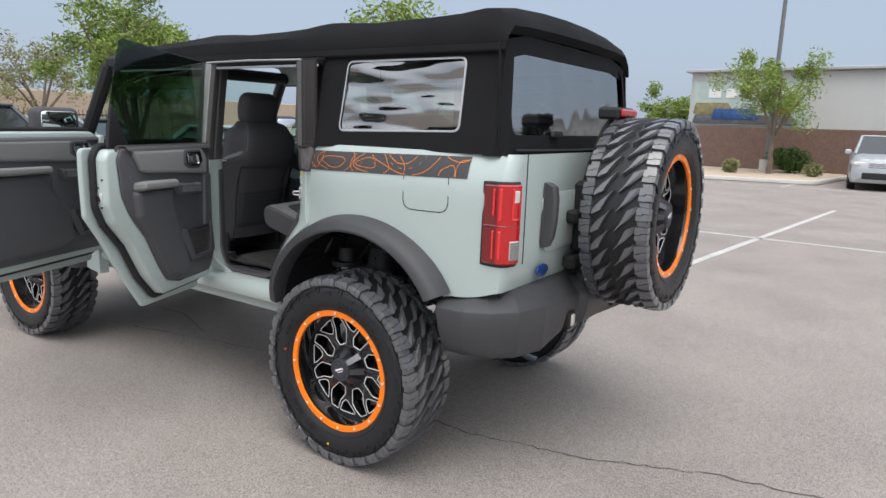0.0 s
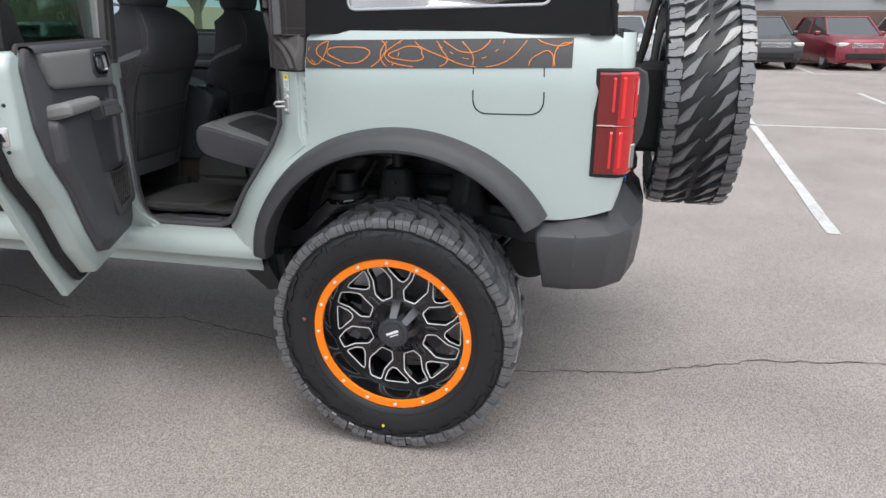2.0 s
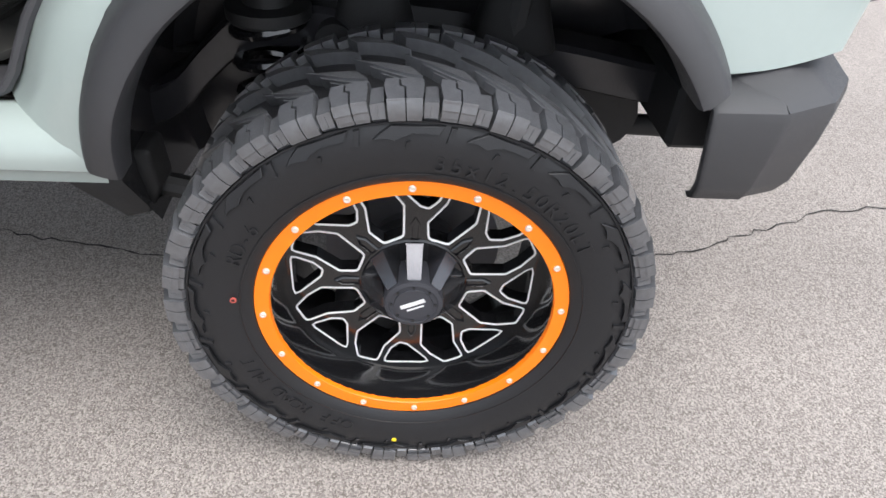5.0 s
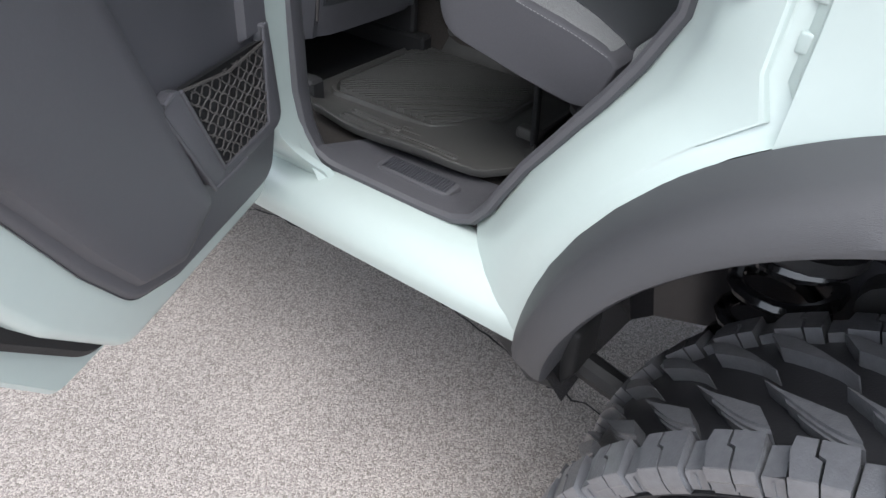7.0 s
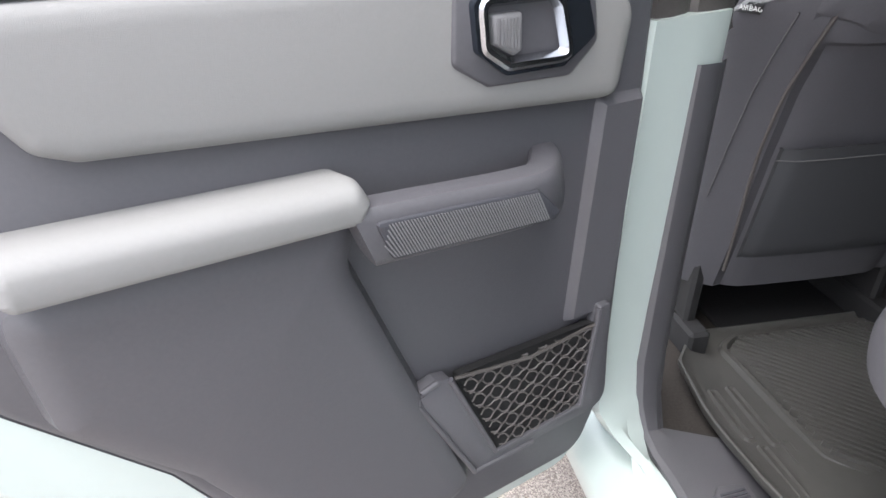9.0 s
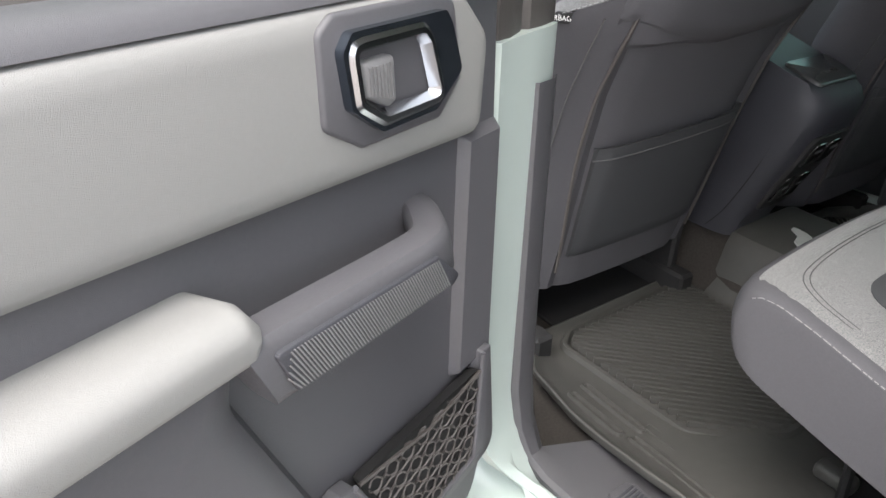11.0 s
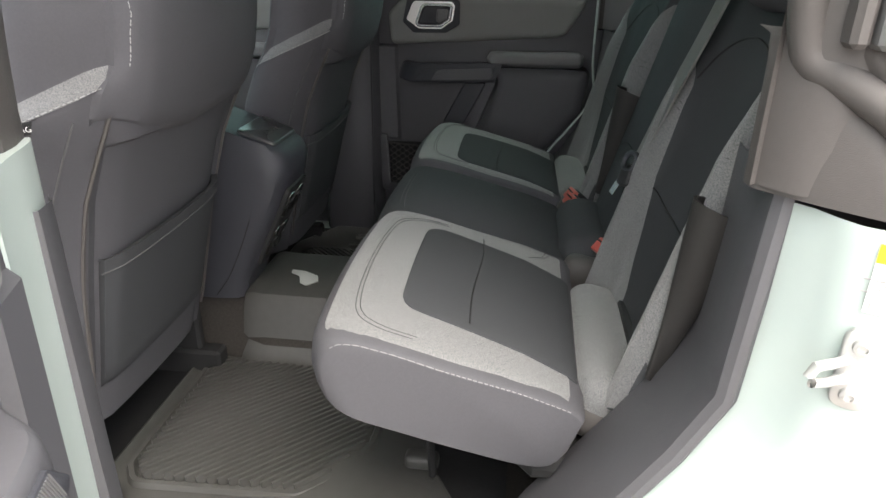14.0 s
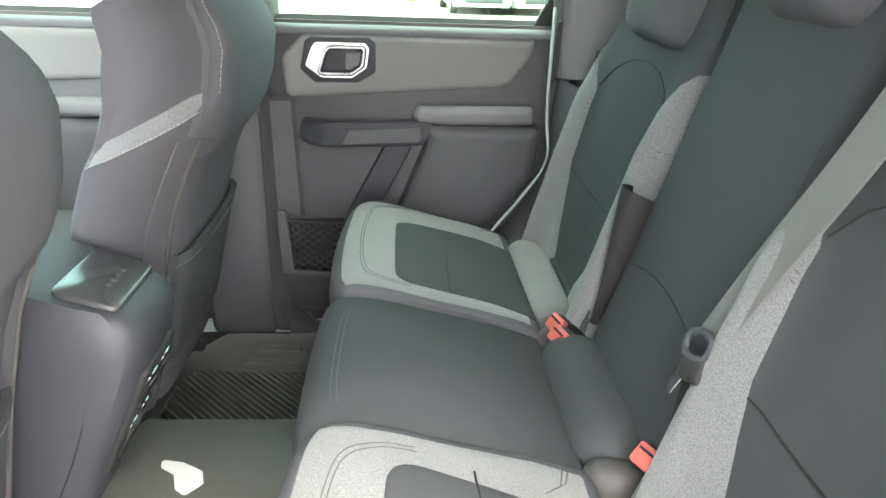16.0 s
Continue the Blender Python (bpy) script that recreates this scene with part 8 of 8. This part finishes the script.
# Front seats.
def front_seat(cx, dy, label, near):
    """A bucket seat: a body of level sections (flat rear, wings swept forward), an upper shell over a flat lower panel, heather shoulder bands."""
    rear = ((0.84, 1.250), (0.93, 1.228), (1.10, 1.192), (1.20, 1.166), (1.262, 1.140), (1.30, 1.122), (1.35, 1.104), (1.42, 1.094), (1.453, 1.102), (1.486, 1.126), (1.519, 1.168), (1.533, 1.20))
    wide = ((0.84, 0.86), (0.96, 0.89), (1.10, 0.93), (1.22, 0.97), (1.30, 1.0), (1.40, 1.0), (1.453, 0.95), (1.486, 0.86), (1.519, 0.70), (1.533, 0.55))
    half = ((0.0, 0.0), (0.10, 0.001), (0.150, 0.004), (0.174, 0.012), (0.188, 0.024), (0.215, 0.042), (0.245, 0.064), (0.262, 0.088), (0.266, 0.112), (0.256, 0.138), (0.225, 0.152), (0.16, 0.140), (0.08, 0.132), (0.0, 0.130))

    def at(k, z, out=0.0):
        """k runs along the half section, from the middle of the rear (0) to the middle of the front; its sign is the side."""
        q = -1 if k < 0 else 1
        i = min(int(abs(k)), len(half) - 2)
        f = abs(k) - i
        x = half[i][0] + (half[i + 1][0] - half[i][0]) * f
        y = half[i][1] + (half[i + 1][1] - half[i][1]) * f
        n = Vector((half[i + 1][1] - half[i][1], -(half[i + 1][0] - half[i][0]))).normalized() if i < 9 else Vector((0, 0))
        deep = min(1.0, (1.537 - z) / 0.07)
        # Below the shoulder line the side bolster stands proud; above it the wing is drawn in.
        k1 = max(0.0, abs(k) - 2.9)
        line = 1.364 - 0.085 * min(1.0, k1 / 6.6) ** 1.2 + 0.006
        step = max(0.0, min(1.0, (line + 0.012 - z) / 0.030))
        x += (0.030 * step * step * (3 - 2 * step) - 0.016) * min(1.0, k1 / 2.0) * (1.0 if i < 9 else 0.5)
        return Vector((cx + q * (x + n.x * out) * ease(z, wide), ease(z, rear) + dy + (y * max(0.35, deep)) + n.y * out, z))
    ks = [i / 2 for i in range(-26, 26)]
    zs = [0.84, 0.88, 0.93, 1.0, 1.05, 1.10, 1.15, 1.20, 1.235] + [1.255 + 0.007 * i for i in range(19)] + [1.390, 1.405, 1.42, 1.437, 1.453, 1.470, 1.486, 1.503, 1.519, 1.527, 1.533]
    bm = bmesh.new()
    loft(bm, [[at(k, z, -0.012 if z < 1.27 and abs(k) < 4 else 0) for k in ks] for z in zs], True, (True, True))
    seat = part("front_seat", bm, LEATHERETTE, suv, label)
    # Upper shell: its lower edge dips to a shallow point.
    bm = bmesh.new()
    rows = []
    for j in range(17):
        row = []
        for i in range(33):
            k = -4.6 + 9.2 * i / 32
            zl = 1.262 + 0.035 * abs(k) / 4.6 - 0.010 * math.cos(k) * 0.5
            z = zl + (1.517 - zl) * j / 16
            lift = -0.014 if j == 0 else 0.004 if j == 1 else 0.006
            if i in (0, 32):
                lift = -0.002
            row.append(at(k, z, lift))
        rows.append(row)
    loft(bm, rows, False)
    part("upper_shell", bm, LEATHERETTE, seat, "padded upper shell of the seat back")
    # Map pocket on the lower panel.
    bm = bmesh.new()
    rows = []
    for j in range(13):
        row = []
        for i in range(25):
            k = -3.3 + 6.6 * i / 24
            zt = 1.125 + 0.010 * k / 3.3
            z = 0.90 + (zt - 0.90) * j / 12
            puff = 0.006 + 0.012 * (j / 12) ** 2 * (1 - (k / 3.3) ** 2)
            if i in (0, 24) or j == 0:
                puff = -0.006
            row.append(at(k, z, puff - 0.010))
        rows.append(row)
    rows.append([p + Vector((0, 0.012, -0.004)) for p in rows[-1]])
    loft(bm, rows, False)
    part("map_pocket", bm, SEAT_DARK, seat, "stitched map pocket")
    bm = bmesh.new()
    tube(bm, [at(-3.2 + 6.4 * i / 24, 1.105 + 0.010 * (-1 + 2 * i / 24), 0.0075 - 0.010 * (-1 + 2 * i / 24) ** 2 * 1.05) for i in range(25)], 0.0011, 4)
    part("pocket_seam", bm, SEAM, seat)
    for q in (-1, 1):
        # Heather band round the wing, with stitching under it and down the shell's corner.
        def band(t):
            return 2.9 + 6.6 * t, 1.364 - 0.085 * t ** 1.2
        bm = bmesh.new()
        rows = []
        for i in range(17):
            t = i / 16
            k, z = band(t)
            wd = 0.003 + 0.022 * min(1.0, 3.0 * t) * (1 - 0.35 * t)
            rows.append([at(q * k, z + wd * v, 0.0035 if 0 < v < 1 else 0.0015) for v in (-0.4, -0.2, 0.2, 0.6, 1.0)])
        loft(bm, rows, False)
        part("heather_shoulder", bm, HEATHER, seat, "heather grey shoulder band")
        bm = bmesh.new()
        stitched(bm, [at(q * band(i / 20)[0], band(i / 20)[1] - 0.006, 0.0030) for i in range(21)], 0.0032, 0.0024, 0.0006)
        part("shoulder_stitch", bm, STITCH, seat, kind="stuff")
        bm = bmesh.new()
        stitched(bm, [at(q * 3.3, 1.365 + 0.145 * i / 16, 0.0068) for i in range(17)], 0.0032, 0.0024, 0.0006)
        part("corner_stitch", bm, STITCH, seat, kind="stuff")
        bm = bmesh.new()
        tube(bm, [at(q * (3.7 + 0.5 * math.sin(i * 0.19)), 0.88 + 0.47 * i / 16, 0.002) for i in range(17)], 0.0028, 6)
        part("seam_piping", bm, TRIM_BROWN, seat)
        bm = bmesh.new()
        tube(bm, [at(q * (5.6 - 0.6 * i / 12), 1.02 + 0.29 * i / 12, 0.001) for i in range(13)], 0.0014, 5)
        part("wing_seam", bm, SEAM, seat)
    bm = bmesh.new()
    tag_z = 1.290
    loft(bm, [[at(-k, z, o) for k in (6.1, 6.4, 6.7, 7.0)] for z, o in ((1.303, 0.001), (1.304, 0.004), (1.316, 0.004), (1.317, 0.001))], False)
    if not near:
        bm.free()
    if near:
        part("seat_tag", bm, BLACK, seat)
        p, p2 = at(-6.95, 1.3065, 0.0046), at(-6.15, 1.3065, 0.0046)
        ax = (p2 - p).normalized()
        up = Vector((0, 0, 1))
        nn = ax.cross(up).normalized()
        mt3 = Matrix(((ax.x, up.x, nn.x, (p.x + p2.x) / 2), (ax.y, up.y, nn.y, (p.y + p2.y) / 2), (ax.z, up.z, nn.z, 1.3100), (0, 0, 0, 1)))
        words("tag_word", "AIRBAG", 0.0085, mt3, PAPER, seat, 0.0003)
    # Head rest, seat cushion and slides.
    bm = bmesh.new()
    cushion(bm, (0.265, 0.11, 0.19), Matrix.Translation((cx, 1.225 + dy, 1.605)) @ Matrix.Rotation(radians(8), 4, "X"), 0.05, 6, lambda x, y, z: (x * (1 - 0.10 * abs(z) / 0.1), y, z))
    part("head_rest", bm, LEATHERETTE, seat, "charcoal head rest")
    for q in (-0.06, 0.06):
        bm = bmesh.new()
        tube(bm, [(cx + q, 1.22 + dy, 1.49), (cx + q, 1.225 + dy, 1.56)], 0.008, 8)
        part("head_rest_post", bm, BLACK, seat)
    bm = bmesh.new()
    cushion(bm, (0.50, 0.46, 0.16), Matrix.Translation((cx, 1.52 + dy, 0.97)), 0.06, 6)
    part("front_cushion", bm, LEATHERETTE, seat)
    for q in (-0.19, 0.19):
        bm = bmesh.new()
        box(bm, (cx + q - 0.02, 1.24, 0.708), (cx + q + 0.02, 1.68, 0.765), 0.006)
        box(bm, (cx + q - 0.012, 1.28, 0.76), (cx + q + 0.012, 1.62, 0.92), 0.006)
        part("seat_slide", bm, BLACK, seat)
    return seat


front_seat(-0.328, 0.0, "charcoal driver's seat seen from behind", True)
front_seat(0.362, -0.057, "charcoal front passenger seat", False)

# Centre console end with lid and sockets.
bm = bmesh.new()
rows = []
for z, y, hw in ((0.842, 1.212, 0.072), (0.87, 1.206, 0.072), (0.91, 1.190, 0.074), (0.96, 1.168, 0.077), (1.02, 1.138, 0.080), (1.07, 1.116, 0.082), (1.105, 1.105, 0.082), (1.13, 1.104, 0.081), (1.148, 1.112, 0.078), (1.158, 1.126, 0.073)):
    c = -0.003
    rows.append([Vector((c + x, yy, z + (0.55 * (yy - 1.126) * 0.6 if z > 1.157 else 0))) for x, yy in ((-hw, 1.62), (-hw, y + 0.10), (-hw, y + 0.045), (-hw * 0.93, y + 0.018), (-hw * 0.75, y + 0.004), (-hw * 0.4, y), (hw * 0.4, y), (hw * 0.75, y + 0.004), (hw * 0.93, y + 0.018), (hw, y + 0.045), (hw, y + 0.10), (hw, 1.62))])
loft(bm, rows, True, (True, True))
console = part("centre_console", bm, DARK_PLASTIC, suv, "charcoal centre console end with sockets")
bm = bmesh.new()
slab(bm, rounded([(-0.060, 1.128), (0.060, 1.128), (0.066, 1.20), (-0.064, 1.20)], 0.012), lambda a, b, d: Vector((a, b, 1.160 + 0.33 * (b - 1.126) + d)), -0.008, 0.004, 0.003)
part("console_lid", bm, LID, console, "smooth dark console lid")
bm = bmesh.new()
for i, k in enumerate((0.010, 0.006, 0.012, 0.008)):
    slab(bm, [(-0.02 + i * 0.014, 1.15), (-0.02 + i * 0.014 + k * 0.8, 1.15), (-0.02 + i * 0.014 + k * 0.8, 1.156), (-0.02 + i * 0.014, 1.156)], lambda a, b, d: Vector((a, b, 1.160 + 0.33 * (b - 1.126) + d)), 0.003, 0.0046, 0.0)
part("lid_print", bm, TRIM_BROWN, console, kind="stuff")
bm = bmesh.new()
tube(bm, smooth_path([(-0.0815, 1.50, 1.150), (-0.0815, 1.30, 1.140), (-0.0825, 1.20, 1.115), (-0.0840, 1.168, 1.08), (-0.0815, 1.190, 1.00), (-0.0775, 1.235, 0.90), (-0.0755, 1.27, 0.85)], 6), 0.0010, 4)
part("console_seam", bm, BLACK, console)


def rear_face(a, b, d):
    """On the console's raked rear."""
    return Vector((a, ease(b, ((0.87, 1.206), (0.91, 1.190), (0.96, 1.168), (1.02, 1.138), (1.07, 1.116), (1.105, 1.105))) - d, b))


bm = bmesh.new()
slab(bm, dense(rounded([(-0.046, 0.905), (0.046, 0.905), (0.056, 1.075), (-0.056, 1.075)], 0.014), 0.015), rear_face, -0.01, 0.006, 0.003)
panel = part("socket_panel", bm, BLACK, console, "black socket panel")
for lo, hi in (((-0.042, 1.01), (-0.006, 1.06)), ((0.006, 1.01), (0.042, 1.06)), ((-0.038, 0.925), (-0.006, 0.985)), ((0.006, 0.925), (0.038, 0.985))):
    bm = bmesh.new()
    slab(bm, dense(rounded([lo, (hi[0], lo[1]), hi, (lo[0], hi[1])], 0.008), 0.015), rear_face, 0.002, 0.010, 0.003)
    part("socket", bm, GLOSS_BLACK, console)
    bm = bmesh.new()
    slab(bm, rounded([(lo[0] + 0.008, lo[1] + 0.03), (hi[0] - 0.008, lo[1] + 0.03), (hi[0] - 0.008, lo[1] + 0.036), (lo[0] + 0.008, lo[1] + 0.036)], 0.002), rear_face, 0.009, 0.0108, 0.0)
    part("socket_lip", bm, TRIM_MID, console)

# Interior trims by the far pillar and roof.
for s in (-1, 1):
    bm = bmesh.new()
    loft(bm, [[Vector((s * x, y, z)) for x, y in ((0.69, 0.50), (0.655, 0.46), (0.64, 0.40), (0.64, 0.33))] for z in (1.320, 1.45, 1.60, 1.84)], False)
    part("rear_pillar_trim", bm, TRIM_MID if s > 0 else TRIM_BROWN, suv)


bm = bmesh.new()
tube(bm, smooth_path([(0.672, 0.505, 1.46), (0.666, 0.503, 1.25), (0.654, 0.497, 1.145), (0.646, 0.55, 1.06), (0.642, 0.600, 0.995), (0.652, 0.655, 0.90)], 6), 0.0032, 6)
part("opening_edge", bm, PAINT, suv, "pale painted edge of the door opening")


# ---- floor mats ----
def rear_mat(s):
    """A deep rubber mat with a ribbed well; it lies on the carpet and laps up onto the sill."""
    t = thing("floor_mat", "black ribbed rubber floor mat lying in the rear footwell", "floor mat", "rubber floor mats", (s * 0.33, 1.0, 0.71))
    out = rounded([(0.112, 0.80), (0.112, 1.30), (0.50, 1.30), (0.582, 1.20), (0.594, 1.10), (0.598, 0.95), (0.582, 0.86), (0.538, 0.733), (0.50, 0.728), (0.40, 0.775), (0.36, 0.80)], [0.03, 0.03, 0.04, 0.03, 0.03, 0.04, 0.03, 0.02, 0.03, 0.02, 0.02], 4)
    o = dense(out, 0.02)

    def lift(a, b):
        edge = 0.024 * max(0, (a - 0.50) / 0.10) + 0.030 * max(0, (0.80 - b) / 0.07) * (1 if a > 0.40 else 0.2)
        wave = 0.006 * math.sin(b * 22) * max(0, (a - 0.5) / 0.1)
        return edge + wave

    def shrunk(pts, f):
        return [Vector((0.36 + (p.x - 0.36) * f, 1.02 + (p.y - 1.02) * f)) for p in pts]

    def Q(a, b, d):
        return Vector((s * a, b, 0.714 + lift(a, b) + d))
    bm = bmesh.new()
    loft(bm, [[Q(p.x, p.y, d) for p in q] for q, d in ((shrunk(o, 0.985), -0.003), (o, 0.004), (o, 0.012), (shrunk(o, 0.985), 0.014), (shrunk(o, 0.965), 0.009))] + [[Q(0.36 + (p.x - 0.36) * f, 1.02 + (p.y - 1.02) * f, 0.0055) for p in o] for f in (0.90, 0.80, 0.68, 0.55, 0.42, 0.28, 0.14, 0.03)], True, (True, True))
    part("mat_tray", bm, MAT, t)
    well = rounded([(0.125, 0.92), (0.120, 1.262), (0.43, 1.262), (0.462, 1.24), (0.452, 0.99), (0.42, 0.955), (0.33, 0.905), (0.20, 0.90)], 0.02, 3)
    bm = bmesh.new()
    loft(bm, [[Q(p.x, p.y, d) for p in q] for q, d in ((inset(well, -0.016), 0.007), (inset(well, -0.012), 0.0155), (inset(well, -0.004), 0.0155), (well, 0.006))], True, (False, False))
    part("well_edge", bm, MAT, t)
    rib_mesh = bmesh.new()
    k = len(well)
    for i in range(64):
        # The ribs run aslant across the well.
        hits = []
        d = Vector((1.0, 1.0)).normalized()
        p0 = Vector((-0.34 + i * 0.0166, 1.0))
        for j in range(k):
            a, b = well[j], well[(j + 1) % k]
            e = b - a
            den = d.x * e.y - d.y * e.x
            if abs(den) > 1e-9:
                tt = ((a - p0).x * e.y - (a - p0).y * e.x) / den
                uu = ((a - p0).x * d.y - (a - p0).y * d.x) / den
                if 0 <= uu < 1:
                    hits.append(tt)
        hits.sort()
        if len(hits) >= 2 and hits[-1] - hits[0] > 0.02:
            a, b = p0 + d * (hits[0] + 0.004), p0 + d * (hits[-1] - 0.004)
            nrm = Vector((-d.y, d.x)) * 0.0029
            low = [Q(*(a + nrm * 1.3), 0.005), Q(*(b + nrm * 1.3), 0.005), Q(*(b - nrm * 1.3), 0.005), Q(*(a - nrm * 1.3), 0.005)]
            top = [Q(*(a + nrm * 0.75), 0.0205), Q(*(b + nrm * 0.75), 0.0205), Q(*(b - nrm * 0.75), 0.0205), Q(*(a - nrm * 0.75), 0.0205)]
            loft(rib_mesh, [low, top], True, (False, True))
    part("mat_ribs", rib_mesh, MAT, t, kind="stuff", smooth=0)
    for a0, b0, b1 in ((0.512, 1.02, 1.15), (0.498, 0.90, 1.03), (0.552, 1.03, 1.14), (0.542, 0.86, 1.02)):
        bm = bmesh.new()
        rim = rounded([(a0 - 0.009, b0), (a0 + 0.009, b0), (a0 + 0.009, b1), (a0 - 0.009, b1)], 0.008, 4)
        loft(bm, [[Q(p.x, p.y, d) for p in q] for q, d in ((inset(rim, -0.003), 0.004), (rim, 0.0105), (inset(rim, 0.003), 0.0105), (inset(rim, 0.006), 0.004))], True)
        part("mat_bar", bm, MAT, t)
    # Retaining hook by the bench leg.
    bm = bmesh.new()
    cushion(bm, (0.03, 0.055, 0.025), Matrix.Translation((s * 0.372, 0.805, 0.74)), 0.009, 3)
    part("mat_hook", bm, MAT, t)
    return t


rear_mat(-1)
rear_mat(1)
# Mat over the tunnel, with the pale printed emblem left as a plain shape.
tm = thing("tunnel_mat", "black rubber mat over the floor tunnel with a pale emblem", "floor mat", "rubber floor mats", (0, 1.0, 0.842))
bm = bmesh.new()
rows = []
for y, e in ((0.80, 0.0), (0.805, 0.004), (0.86, 0.004), (0.95, 0.004), (1.05, 0.004), (1.17, 0.004), (1.205, 0.006), (1.215, 0.0)):
    rows.append([Vector((x, y, z + e)) for x, z in ((-0.150, 0.716), (-0.125, 0.722), (-0.108, 0.735), (-0.095, 0.76), (-0.078, 0.83), (-0.066, 0.850), (-0.045, 0.858), (0.02, 0.859), (0.12, 0.858), (0.142, 0.850), (0.156, 0.83), (0.172, 0.76), (0.188, 0.735), (0.205, 0.722), (0.23, 0.716))])
loft(bm, rows, False)
part("mat_sheet", bm, MAT, tm)
bm = bmesh.new()
emblem = [(0.036, 1.150), (0.030, 1.118), (0.012, 1.086), (-0.012, 1.078), (-0.034, 1.098), (-0.022, 1.114), (0.006, 1.124), (0.020, 1.146)]
slab(bm, rounded(emblem, 0.006, 3), flat_xy, 0.861, 0.8645, 0.0)
part("pale_emblem", bm, WHITE_PRINT, tm, "pale printed emblem", kind="stuff")
for s in (-1, 1):
    t = thing("floor_mat", "black rubber floor mat before a front seat", "floor mat", "rubber floor mats", (s * 0.36, 1.85, 0.71))
    bm = bmesh.new()
    slab(bm, rounded([(s * 0.16, 1.55), (s * 0.58, 1.55), (s * 0.58, 2.1), (s * 0.16, 2.1)], 0.05), flat_xy, 0.709, 0.722, 0.003)
    part("mat_sheet", bm, MAT, t)
